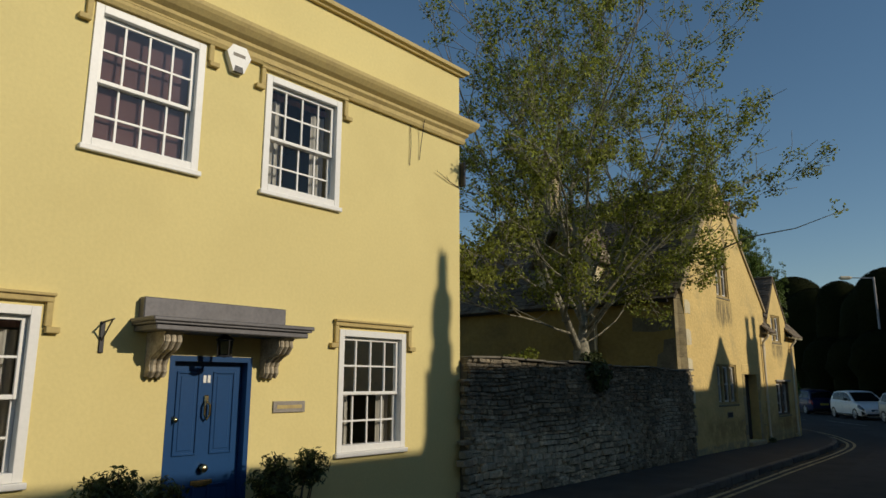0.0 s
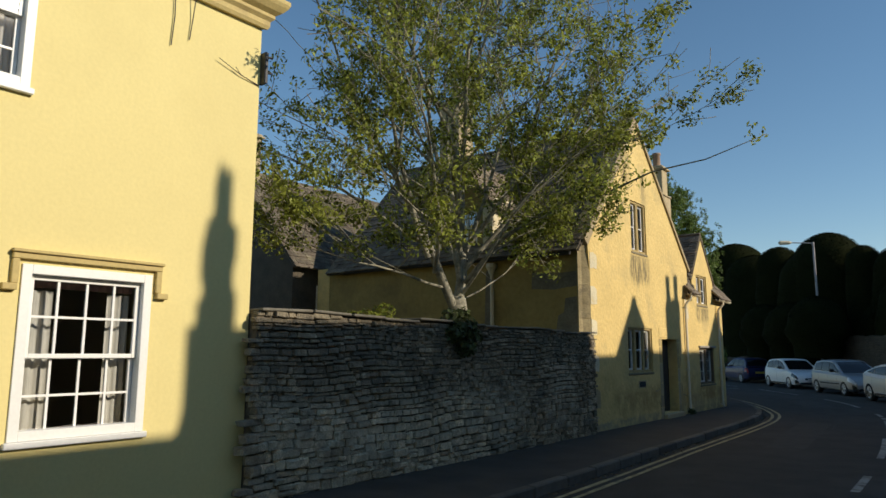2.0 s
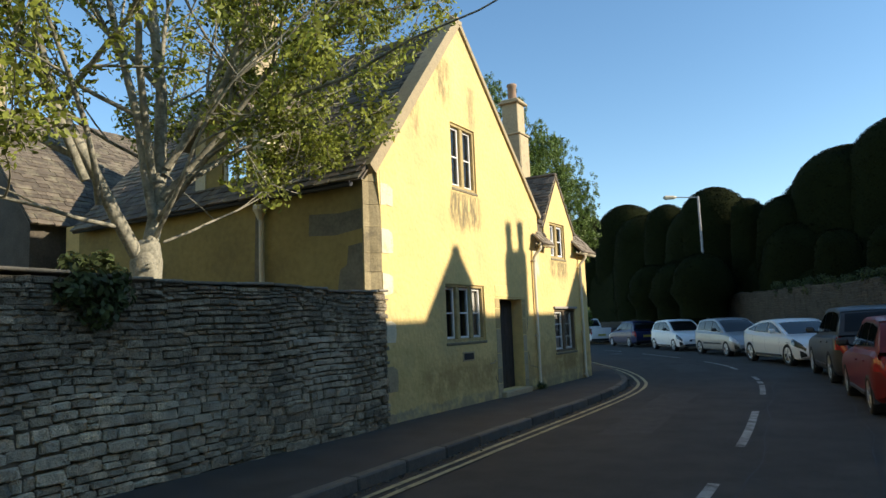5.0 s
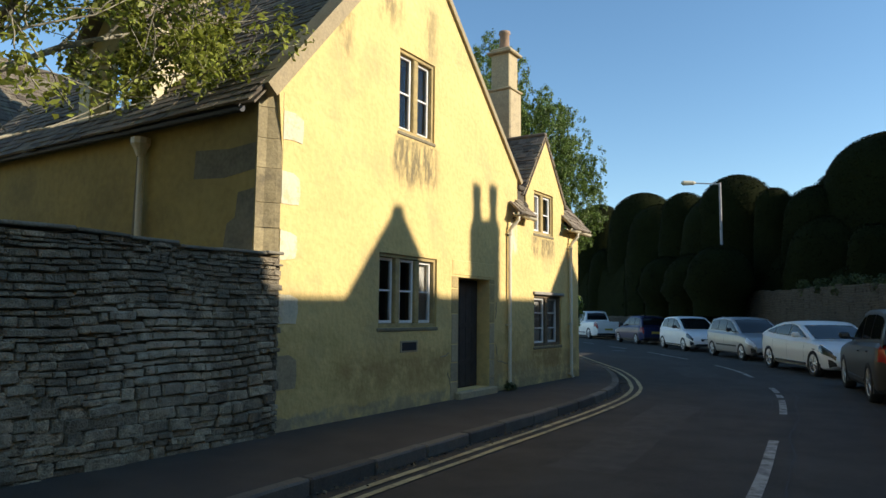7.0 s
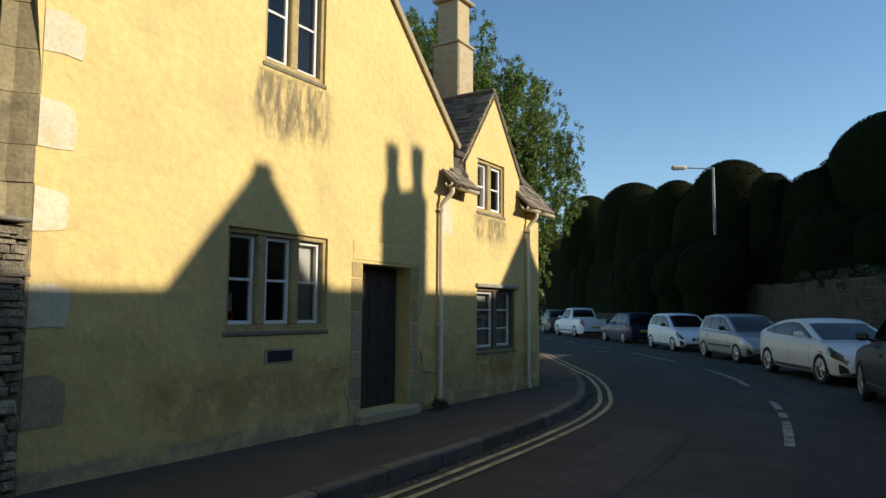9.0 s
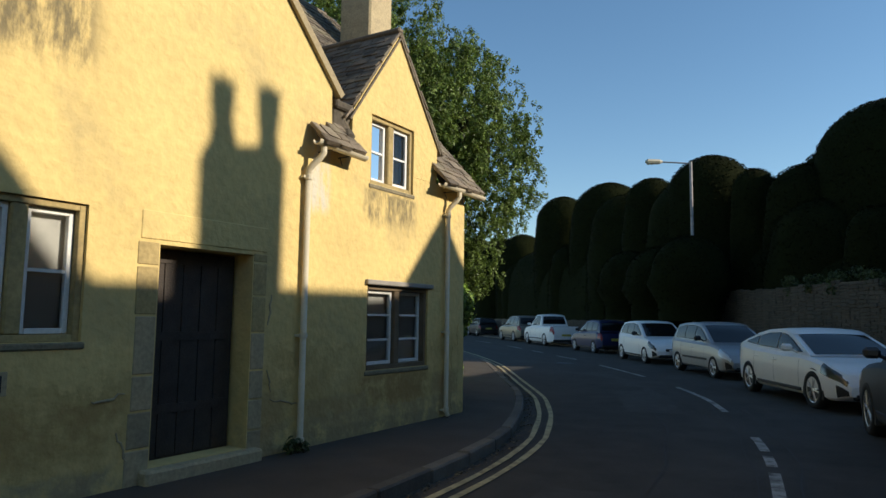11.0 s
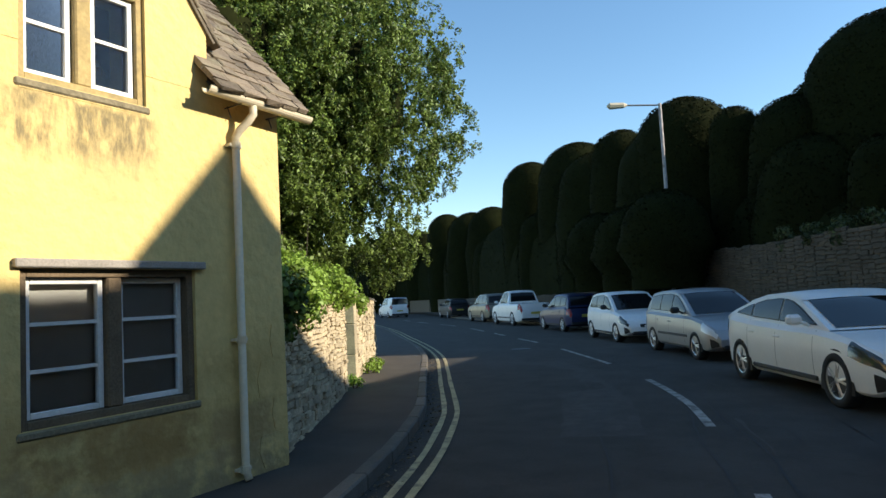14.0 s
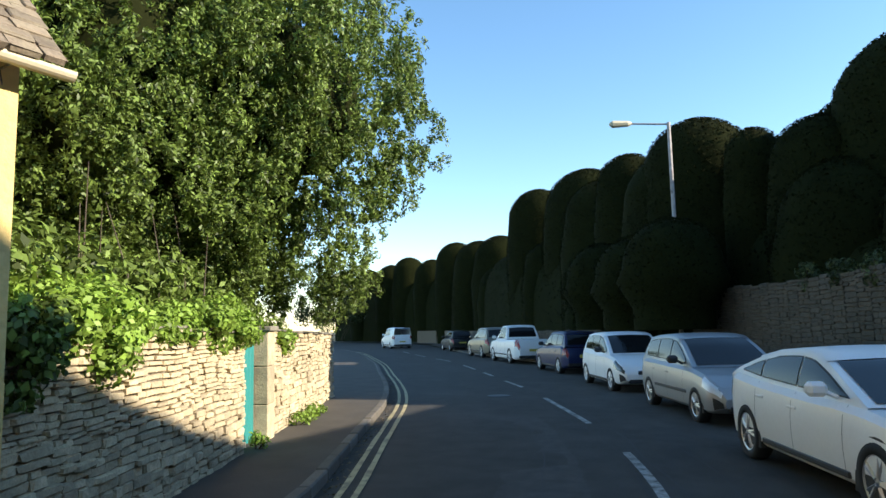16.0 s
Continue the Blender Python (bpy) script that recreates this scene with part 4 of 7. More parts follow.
# Verge stones on the street gable.
vb = Build()
for za, zb, fn, hv in ((4.12, 7.6, slope_l, 0.20), (4.12, 7.6, slope_r, 0.10)):
    ya, yb = fn(za), GA
    d = Vector((0, yb - ya, zb - za)).normalized()
    nn = Vector((0, -d.z, d.y)) * (1 if fn is slope_l else -1)
    p, q = Vector((CX, ya, za)) - d * 0.1, Vector((CX, yb, 7.55))
    vb.add([p + Vector((x, 0, 0)) + nn * h for x, h in ((-0.3, 0.01), (0.05, 0.01), (0.05, hv), (-0.3, hv))] + [q + Vector((x, 0, 0)) + nn * h for x, h in ((-0.3, 0.01), (0.05, 0.01), (0.05, hv), (-0.3, hv))], [(0, 1, 2, 3), (7, 6, 5, 4), (0, 4, 5, 1), (1, 5, 6, 2), (2, 6, 7, 3), (3, 7, 4, 0)])
part("verge", vb, M_BARE, ROOF, "weathered stone verge coping")
# Dark blocks stand in for a shadowed gap; only the lump is mossy.
part("kneeler", Build().box(CX - 0.45, CX - 0.03, 22.64, 22.99, 3.602, 4.02, c=0.04).box(CX - 0.40, CX + 0.02, 22.66, 22.97, 3.95, 4.05, c=0.02).lathe([(0.0, 0.0), (0.08, 0.0), (0.10, 0.05), (0.06, 0.12), (0.0, 0.14)], pose(CX + 0.02, 22.86, 3.60), 9), M_DARKSTONE, ROOF, "kneeler blocks coloured dark for a shadowed gap, with small mossy lump")
part("finial", Build().box(CX - 0.25, CX + 0.05, GA - 0.13, GA + 0.13, 7.56, 7.72, c=0.04).box(CX - 0.2, CX, GA - 0.08, GA + 0.08, 7.72, 7.82, c=0.03), M_BARE, ROOF)
# Wing roof with its ridge along the street.
wu = Vector((-3.15, 0, 3.5))
WROOF = tagged(part("roof", Build().box(-9.62, -9.42, 21.5, WING_END - 0.02, 6.84, 6.98, c=0.03), M_SLATE, COT), "lower stone slate roof of the wing")
hgt = wu.length
def wing_cut(u, s):
    y, z = 22.20 + u, 3.42 + s * wu.normalized().z
    if z < 5.15 and D0 - 0.12 + (z - 4.0) * 0.74 * (z > 4.0) < y < D1 - 0.04 - (z - 4.0) * 0.76 * (z > 4.0):
        return False
    return z < 3.58 if y < 22.62 else True
deck = Build()
def on_slope(y, z):
    return (-6.36 - (z - 3.42) * 0.9 - 0.06, y, z - 0.03)
deck.add([on_slope(*q) for q in ((D1 - 0.02, 3.42), (WING_END + 0.06, 3.42), (WING_END + 0.06, 6.8), (DA, 6.8), (DA, 5.3), (D1 - 0.02, 4.05))], [(0, 1, 2, 3, 4, 5)])
deck.add([on_slope(*q) for q in ((22.62, 3.42), (D0 + 0.02, 3.42), (D0 + 0.02, 4.05), (DA, 5.3), (DA, 6.8), (21.4, 6.8), (21.9, 4.8))], [(0, 1, 2, 3, 4, 5, 6)])
part("roof_deck", deck, M_MORTAR, WROOF)
slate_roof((-6.32, 22.20, 3.42), (0, 1, 0), wu, WING_END + 0.15 - 22.20, hgt, 8, WROOF, near=10, cut=wing_cut, w0=0.14, w1=0.32, gauge=0.125, thick=0.04)
slate_roof((-12.6, 21.5, 3.42), (0, 1, 0), (3.15, 0, 3.5), WING_END + 0.15 - 21.5, hgt, 9, WROOF)
# Dormer roof.
DROOF = tagged(part("dormer_roof", Build().box(-8.1, CX + 0.03, DA - 0.06, DA + 0.06, DT + 0.02, DT + 0.09, c=0.02), M_SLATE, COT), "small stone slate dormer roof")
for s, ye in ((1, D0 - 0.10), (-1, D1 + 0.10)):
    up = Vector((0, DA - ye, DT - (DZ - 0.12)))
    slate_roof((-8.0, ye, DZ - 0.10), (1, 0, 0), up, 8.0 + CX + 0.03, up.length, 12 + s, DROOF, w0=0.16, w1=0.3, gauge=0.13, near=6 if s > 0 else 0)
# Roof step where gable, verge and wing meet.
part("flashing", Build().box(CX - 0.8, CX + 0.02, 22.62, D0, 3.45, 3.60, c=0.02), M_LEAD, COT)

# Chimneys.
def chimney(name, x, y, z0, z1, w, d, pots, parent, label, shoulder=None):
    c = tagged(part(name, Build().box(x - d / 2, x + d / 2, y - w / 2, y + w / 2, z0, z1, c=0.015), M_BARE, parent), label)
    if shoulder:
        part("plinth", Build().box(x - d / 2 - 0.07, x + d / 2 + 0.07, y - w / 2 - 0.07, y + w / 2 + 0.07, z0 + 0.004, shoulder, c=0.03).box(x - d / 2 - 0.10, x + d / 2 + 0.10, y - w / 2 - 0.10, y + w / 2 + 0.10, shoulder, shoulder + 0.05, c=0.015), M_BARE, c)
    part("cap", Build().box(x - d / 2 - 0.09, x + d / 2 + 0.09, y - w / 2 - 0.09, y + w / 2 + 0.09, z1, z1 + 0.07, c=0.02).box(x - d / 2 - 0.03, x + d / 2 + 0.03, y - w / 2 - 0.03, y + w / 2 + 0.03, z1 + 0.071, z1 + 0.15, c=0.03), M_BARE, c)
    for k in range(pots):
        yy = y + (k - (pots - 1) / 2) * 0.34
        part("pot", Build().lathe([(0.13, z1 + 0.12), (0.12, z1 + 0.55), (0.145, z1 + 0.57), (0.145, z1 + 0.64), (0.10, z1 + 0.64), (0.09, z1 + 0.3)], pose(x, yy, 0), 14), M_CLAY, c, "round clay pot", smooth=True)
    return c


M_CLAY = material("clay_pot", (0.34, 0.22, 0.14), 0.85, vary=0.2, scale=5, fine=30, bump=0.2, dark=(0.2, 0.16, 0.11), stain=0.6, stain_scale=5)
chimney("chimney", -8.35, 25.48, 4.2, 7.95, 0.47, 0.50, 1, COT, "tall stone chimney with one round pot", shoulder=7.0)
chimney("chimney", -12.3, 19.2, 6.5, 9.3, 0.75, 0.75, 1, COT, "stone chimney standing on the ridge")

# Side dormer in the garden slope.
SX0, SX1, SXM = -10.80, -8.96, -9.88
SD = tagged(part("side_dormer", Build().box(SX1 - 0.28, SX1, 16.20, 18.1, 4.05, 5.45), M_WHITE_STONE, COT), "dormer in the garden slope with pale rendered cheek")
part("cheek", Build().box(SX0, SX0 + 0.28, 16.20, 18.1, 4.05, 5.45), M_WHITE_STONE, SD)
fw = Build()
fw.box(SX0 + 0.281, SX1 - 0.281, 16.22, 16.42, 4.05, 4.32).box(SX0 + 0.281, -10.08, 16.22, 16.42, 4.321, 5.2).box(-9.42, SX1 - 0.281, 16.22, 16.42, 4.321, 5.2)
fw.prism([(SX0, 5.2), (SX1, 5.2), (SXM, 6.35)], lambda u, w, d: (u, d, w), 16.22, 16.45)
# Dormer front takes the same ochre with shade in its colour.
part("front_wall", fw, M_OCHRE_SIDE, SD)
wb = Build()
for xx in (-10.078, -9.78, -9.482):
    wb.box(xx, xx + 0.06, 16.26, 16.32, 4.322, 5.198)
wb.box(-10.017, -9.483, 16.26, 16.32, 4.322, 4.38).box(-10.017, -9.483, 16.26, 16.32, 5.14, 5.198).box(-10.017, -9.483, 16.27, 16.31, 4.75, 4.78)
part("window", wb, M_OLDWHITE, SD, "small white casement")
part("pane", Build().add([(-10.05, 16.29, 4.35), (-9.45, 16.29, 4.35), (-9.45, 16.29, 5.17), (-10.05, 16.29, 5.17)], [(0, 1, 2, 3)]), M_GLASS, SD)
for s, xe in ((1, SX1 + 0.16), (-1, SX0 - 0.16)):
    up = Vector((SXM - xe, 0, 6.45 - 5.1))
    slate_roof((xe, 16.02, 5.15), (0, 1, 0), up, 3.0, up.length, 30 + s, SD, w0=0.16, w1=0.32, gauge=0.12, thick=0.036)
# Cement patches on the shaded side wall.
M_CEMENT = material("grey_cement_patch", (0.17, 0.15, 0.105), 0.95, vary=0.3, scale=3, fine=20, bump=0.4, dark=(0.10, 0.09, 0.06), stain=0.6, stain_scale=2)
for poly in ([(-7.86, 3.16), (-7.3, 3.12), (-6.74, 3.18), (-6.74, 3.50), (-7.2, 3.47), (-7.84, 3.52)], [(-7.28, 2.1), (-6.74, 2.1), (-6.74, 2.95), (-7.02, 2.92), (-7.06, 2.62), (-7.2, 2.55)], [(-9.15, 2.1), (-8.95, 2.1), (-8.97, 3.7), (-9.1, 3.65)]):
    part("cement_patch", Build().prism(poly, lambda u, w, d: (u, d, w), G0 - 0.005, G0 + 0.02), M_CEMENT, COT, "patch of bare grey cement")


def casement(name, box, lights, parent, label, recess=0.09, glaze=M_OLDWHITE, mullion=M_MULLION, sill=True, bars=1, surround=0.0, lit=()):
    """A stone-mullioned window: surround, mullions, wooden casements with bars, glass."""
    y0, y1, z0, z1 = box
    xb = CX - recess
    w = tagged(part(name, Build().box(CX - 0.40, CX - 0.02, y0, y0 + 0.02, z0, z1), mullion, parent), label)
    fb = Build()
    t = 0.055
    frame_box(fb, y0, y1, z0, z1, CX - 0.22, CX - 0.03, t)
    lw = (y1 - y0 - 2 * t - (lights - 1) * 0.12) / lights
    for k in range(1, lights):
        yy = y0 + t + k * lw + (k - 1) * 0.12
        part("mullion", Build().box(CX - 0.22, CX - 0.035, yy, yy + 0.12, z0 + t, z1 - t, c=0.012), mullion, w)
    part("surround", fb, mullion, w)
    if surround:
        sb = Build()
        for a, c, e, g in ((y0 - surround, y0 - 0.002, z0 - surround, z1 + surround), (y1 + 0.002, y1 + surround, z0 - surround, z1 + surround), (y0 - 0.001, y1 + 0.001, z1 + 0.002, z1 + surround)):
            sb.box(CX - 0.02, CX + 0.012, a, c, e, g, c=0.006)
        part("architrave", sb, M_OCHRE, w)
    if sill:
        part("sill", Build().box(CX - 0.1, CX + 0.016, y0 - 0.03, y1 + 0.03, z0 - 0.06, z0 - 0.004, c=0.012), M_LICHEN, w, "stained stone sill")
    for k in range(lights):
        yy = y0 + t + k * (lw + 0.12)
        cb = Build()
        proud = 0.02 if k in lit else 0.0
        frame_box(cb, yy + 0.006, yy + lw - 0.006, z0 + t + 0.004, z1 - t - 0.004, xb - 0.05 + proud, xb + proud, 0.042)
        for j in range(1, bars + 1):
            zz = z0 + t + (z1 - z0 - 2 * t) * j / (bars + 1)
            cb.box(xb - 0.04 + proud, xb - 0.008 + proud, yy + 0.04, yy + lw - 0.04, zz - 0.013, zz + 0.013)
        part("casement", cb, glaze, w)
        part("pane", Build().add([(xb - 0.028 + proud, yy + 0.03, z0 + t), (xb - 0.028 + proud, yy + lw - 0.03, z0 + t), (xb - 0.028 + proud, yy + lw - 0.03, z1 - t), (xb - 0.028 + proud, yy + 0.03, z1 - t)], [(0, 1, 2, 3)]), M_GLASS, w).visible_shadow = False
    return w


casement("window", W_GROUND, 3, COT, "three-light stone-mullioned window with white casements", surround=0.0, lit=(1,))
casement("window", W_UPPER, 2, COT, "two-light gable window with stone surround", glaze=M_OLDWHITE, bars=1)
casement("window", W_DORMER, 2, COT, "two-light dormer window with white casements", lit=(1,), glaze=M_WHITE)
ww = casement("window", W_WING, 2, COT, "low two-light window with dark oak posts and plank lintel", mullion=M_OAK, recess=0.10, bars=2, lit=(0,))
part("lintel", Build().box(CX - 0.1, CX + 0.05, W_WING[0] - 0.05, W_WING[1] + 0.08, 1.905, 1.965, c=0.008), M_GREYWOOD, ww, "grey weathered plank lintel")
for y0, y1, z0, z1 in ((W_WING[0] + 0.06, W_WING[1] - 0.06, 0.91, 1.84), (W_GROUND[1] - 0.5, W_GROUND[1] - 0.05, 1.35, 2.3)):
    part("net_curtain", Build().add([(CX - 0.165, y0, z0), (CX - 0.165, y1, z0), (CX - 0.165, y1, z1), (CX - 0.165, y0, z1)], [(0, 1, 2, 3)]), M_CURTAIN, ww)

# Cottage door with bare stone surround.
y0, y1, z0, z1 = C_DOOR
cd = tagged(part("door", Build().box(CX - 0.30, CX - 0.25, y0 + 0.02, y1 - 0.02, z0, z1 - 0.02), M_OLDWOOD, COT), "dark old plank door, closed, in a worn stone surround")
for k in range(5):
    a = y0 + 0.03 + (y1 - y0 - 0.06) * k / 5
    part("plank", Build().box(CX - 0.25, CX - 0.235, a + 0.004, a + (y1 - y0 - 0.06) / 5 - 0.004, z0 + 0.02, z1 - 0.04, c=0.004), M_OLDWOOD, cd)
for zz in (0.45, 1.1, 1.8):
    part("ledge", Build().box(CX - 0.235, CX - 0.225, y0 + 0.05, y1 - 0.05, z0 + zz - 0.05, z0 + zz + 0.03), M_OLDWOOD, cd)
rng = random.Random(8)
for ya, yb in ((y0 - 0.20, y0 - 0.004), (y1 + 0.004, y1 + 0.19)):
    z = 0.06
    while z < 2.12:
        h = rng.uniform(0.28, 0.5)
        h = min(h, 2.13 - z)
        if h > 0.05:
            part("jamb_stone", Build().box(CX - 0.3, CX + 0.007, ya - rng.uniform(0, 0.04) * (ya < y0), yb, z + 0.004, z + h - 0.004, c=0.012), M_BARE if z < 1.3 else M_MULLION, cd)
        z += h
part("lintel", Build().box(CX - 0.3, CX + 0.009, y0 - 0.20, y1 + 0.19, 2.14, 2.40, c=0.014), M_OCHRE, cd, "flat stone lintel, patchily limewashed")
part("threshold", Build().box(CX - 0.3, CX + 0.12, y0 - 0.10, y1 + 0.12, 0.08, 0.215, c=0.02), M_BARE, cd, "worn stone doorstep")
part("air_vent", Build().box(CX - 0.002, CX + 0.01, 18.80, 19.24, 0.92, 1.09, c=0.003), M_BARE, COT)
gv = part("grille", Build().box(CX - 0.002, CX + 0.014, 18.84, 19.20, 0.945, 1.065), M_IRON, COT, "dark iron air grille")
# Splayed garden corner of darker blocks, with pale quoins on the front.
z, long = -0.05, True
rng = random.Random(3)
while z < 4.1:
    h = min(rng.uniform(0.28, 0.42), 4.14 - z)
    out = rng.uniform(-0.012, 0.012)
    part("corner_stone", Build().prism([(CX + 0.004, G_IN + out), (CX - 0.03, G_IN - 0.05 + out), (CX - 0.12, G0 + 0.09 + out), (CX - 0.16, G0 - 0.004), (CX - 0.30, G0 + 0.02), (CX - 0.30, G_IN + 0.02), (CX - 0.01, G_IN + 0.02)], lambda u, w, d: (u, w, d), z, z + h - 0.006), M_CORNER, COT)
    if long:
        ln, hq = rng.uniform(0.24, 0.36), h - 0.02
        q = [(G_IN + 0.004, z), (G_IN + ln * 0.5, z + rng.uniform(-0.01, 0.02)), (G_IN + ln * rng.uniform(0.86, 1.0), z + rng.uniform(0.0, 0.04)), (G_IN + ln, z + hq * 0.4), (G_IN + ln * rng.uniform(0.9, 1.0), z + hq * 0.85), (G_IN + ln * 0.6, z + hq + rng.uniform(-0.02, 0.01)), (G_IN + 0.004, z + hq)]
        part("quoin", Build().prism(q, front, CX - 0.02, CX + 0.009), M_WHITE_STONE if z > 1.2 else M_BARE, COT)
    z, long = z + h, not long

# Worn quoins showing through at the far corner.
z, long = 0.12, True
while z < 1.3:
    h = min(rng.uniform(0.24, 0.36), 1.45 - z)
    ln = 0.34 if long else 0.18
    part("quoin", Build().prism([(WING_END - ln * rng.uniform(0.85, 1.0), z + 0.01), (WING_END + 0.002, z), (WING_END + 0.002, z + h - 0.012), (WING_END - ln * rng.uniform(0.9, 1.0), z + h - 0.02), (WING_END - ln * 1.06, z + h * 0.5)], front, CX - 0.1, CX + 0.006), M_OCHRE, COT)
    z, long = z + h, not long

# Lifted edges of broken plaster beside the door.
rng = random.Random(12)
for y0, z0, n, dy, dz in ((21.78, 0.66, 9, 0.055, -0.012), (21.74, 0.95, 5, 0.012, -0.05), (19.86, 0.80, 7, 0.05, 0.01), (20.10, 0.55, 6, 0.02, -0.05), (21.72, 1.42, 6, 0.008, 0.06)):
    p = [(CX + 0.004, y0 + dy * k + rng.uniform(-0.015, 0.015), z0 + dz * k + rng.uniform(-0.018, 0.018)) for k in range(n)]
    part("plaster_edge", Build().tube(p, [0.004 + 0.007 * math.sin(math.pi * (k + 0.5) / n) for k in range(n)], 5), M_BARE, COT, "broken edge of lifted plaster")

# Gutters and downpipes.
def rain_pipe(yp, top, gut0, gut1, parent, zg):
    g = thing("gutter", "cream plastic gutter and downpipe on the cottage front", "gutter", group="gutters")
    gx = CX + 0.20
    gb = Build()
    prof = [(gx + 0.058 * math.cos(t), 0.058 * math.sin(t)) for t in [math.pi + math.pi * k / 8 for k in range(9)]]
    inner_p = [(gx + 0.048 * math.cos(t), 0.048 * math.sin(t)) for t in [2 * math.pi - math.pi * k / 8 for k in range(9)]]
    ring = prof + inner_p
    n = len(ring)
    gb.add([(x, gut0, zg + z) for x, z in ring] + [(x, gut1, zg + z - 0.02) for x, z in ring], [tuple(range(n)), tuple(range(2 * n - 1, n - 1, -1))] + [(i, (i + 1) % n, (i + 1) % n + n, i + n) for i in range(n)])
    part("channel", gb, M_CREAM, g)
    part("swan_neck", Build().tube([(gx, yp, zg - 0.04), (gx, yp, zg - 0.13), (gx - 0.04, yp - 0.02, zg - 0.19), (CX + 0.10, yp - 0.07, zg - 0.27), (CX + 0.06, yp - 0.08, zg - 0.33), (CX + 0.06, yp - 0.08, zg - 0.42)], 0.036, 10), M_CREAM, g, smooth=True)
    part("pipe", Build().tube([(CX + 0.06, yp - 0.08, zg - 0.36), (CX + 0.06, yp - 0.08, 0.19), (CX + 0.10, yp - 0.08, 0.115)], 0.034, 12), M_CREAM, g, smooth=True)
    for zz in (zg - 0.40, 1.30, 0.20):
        part("collar", Build().tube([(CX + 0.06, yp - 0.08, zz - 0.03), (CX + 0.06, yp - 0.08, zz + 0.03)], 0.043, 12).box(CX, CX + 0.06, yp - 0.15, yp - 0.01, zz - 0.012, zz + 0.012), M_CREAM, g)
    for k in range(2):
        yy = gut0 + (gut1 - gut0) * (0.3 + 0.4 * k)
        part("bracket", Build().tube([(CX, yy, zg - 0.07), (gx, yy, zg - 0.065), (gx + 0.06, yy, zg - 0.01)], 0.007, 5).tube([(CX + 0.01, yy + 0.02, zg - 0.05), (CX + 0.05, yy + 0.02, zg - 0.16)], 0.005, 4), M_IRON, g)


rain_pipe(22.26, 3.3, 22.14, 22.99, COT, 3.42)
rain_pipe(25.25, 3.3, 24.74, 25.98, COT, 3.40)
gp = thing("downpipe", "pale cast-iron downpipe with hopper on the shaded side wall", "gutter")
part("pipe", Build().tube([(-8.88, G0 - 0.08, 0.2), (-8.88, G0 - 0.08, 3.62)], 0.045, 10), M_CREAM, gp)
part("hopper", Build().lathe([(0.05, 3.55), (0.09, 3.66), (0.13, 3.72), (0.13, 3.80)], pose(-8.88, G0 - 0.10, 0), 10), M_CREAM, gp)
part("gutter_run", Build().tube([(-14.4, G0 - 0.18, 3.92), (-6.8, G0 - 0.18, 3.88)], 0.05, 8), M_IRON, gp, "dark gutter along the eave")

# ---- house behind the garden ----
BACK = thing("house", "old stone house with sunlit stone slate roof behind the garden", "house")
bx0, bx1, by0, by1 = -21.6, -15.5, 15.6, 23.0
bb = Build()
bb.box(bx0, bx1, by0, by0 + 0.4, -0.05, 4.2).box(bx1 - 0.4, bx1, by0 + 0.4, by1, -0.05, 4.2).box(bx0, bx0 + 0.4, by0 + 0.4, by1, -0.05, 4.2).box(bx0, bx1, by1, by1 + 0.4, -0.05, 4.2)
bb.prism([(bx0, 4.2), (bx1, 4.2), ((bx0 + bx1) / 2, 7.5)], lambda u, w, d: (u, d, w), by0, by0 + 0.4)
# Back walls: gloom under the trees is carried by the dark stone colour.
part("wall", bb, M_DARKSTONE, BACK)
for s, xe in ((1, bx1 + 0.2), (-1, bx0 - 0.2)):
    up = Vector(((bx0 + bx1) / 2 - xe, 0, 7.6 - 4.15))
    slate_roof((xe, by0 - 0.1, 4.18), (0, 1, 0), up, by1 - by0 + 0.3, up.length, 50 + s, BACK, w0=0.2, w1=0.42, gauge=0.16, thick=0.036)
chimney("chimney", (bx0 + bx1) / 2, by0 + 0.35, 7.0, 8.7, 0.7, 0.75, 1, BACK, "stone gable chimney")
part("window", Build().box(bx1, bx1 + 0.05, 16.5, 16.57, 2.6, 3.7).box(bx1, bx1 + 0.05, 17.03, 17.10, 2.6, 3.7).box(bx1, bx1 + 0.05, 17.53, 17.6, 2.6, 3.7).box(bx1, bx1 + 0.05, 16.57, 17.53, 2.6, 2.67).box(bx1, bx1 + 0.05, 16.57, 17.53, 3.63, 3.7), M_OLDWHITE, BACK, "white two-light casement")

# ---- wall, gate and pier beyond the cottage ----
FW0, FW1 = (-6.74, 25.85), (-9.28, 30.10)
garden_wall("roadside_wall", FW0, FW1, lambda u: 1.80 - 0.02 * u + 0.03 * math.sin(u * 3), 0.42, M_STONE2, 77, (0, 9), "cream dry-stone wall beyond the cottage, overgrown on top", h0=0.045, h1=0.088, l0=0.10, l1=0.27)
m2, _ = wall_frame(FW0, FW1)
L1 = Vector((FW1[0] - FW0[0], FW1[1] - FW0[1], 0)).length
GATE = thing("garden_gate", "narrow teal painted plank gate between wall and pier", "gate")
for k in range(5):
    o = part("plank", Build().box(L1 + 0.08 + k * 0.17, L1 + 0.08 + k * 0.17 + 0.16, -0.20, -0.165, 0.12, 1.70, c=0.006), M_TEAL, GATE)
    o.matrix_world = m2
for zz in (0.45, 1.35):
    o = part("rail", Build().box(L1 + 0.08, L1 + 0.93, -0.24, -0.201, zz, zz + 0.09), M_TEAL, GATE)
    o.matrix_world = m2
o = part("post", Build().box(L1 - 0.02, L1 + 0.07, -0.26, -0.04, 0.06, 1.78, c=0.008), M_TEAL, GATE)
o.matrix_world = m2
PW0 = m2 @ Vector((L1 + 0.98, 0.0, 0))
PW1 = (-13.4, 36.6)
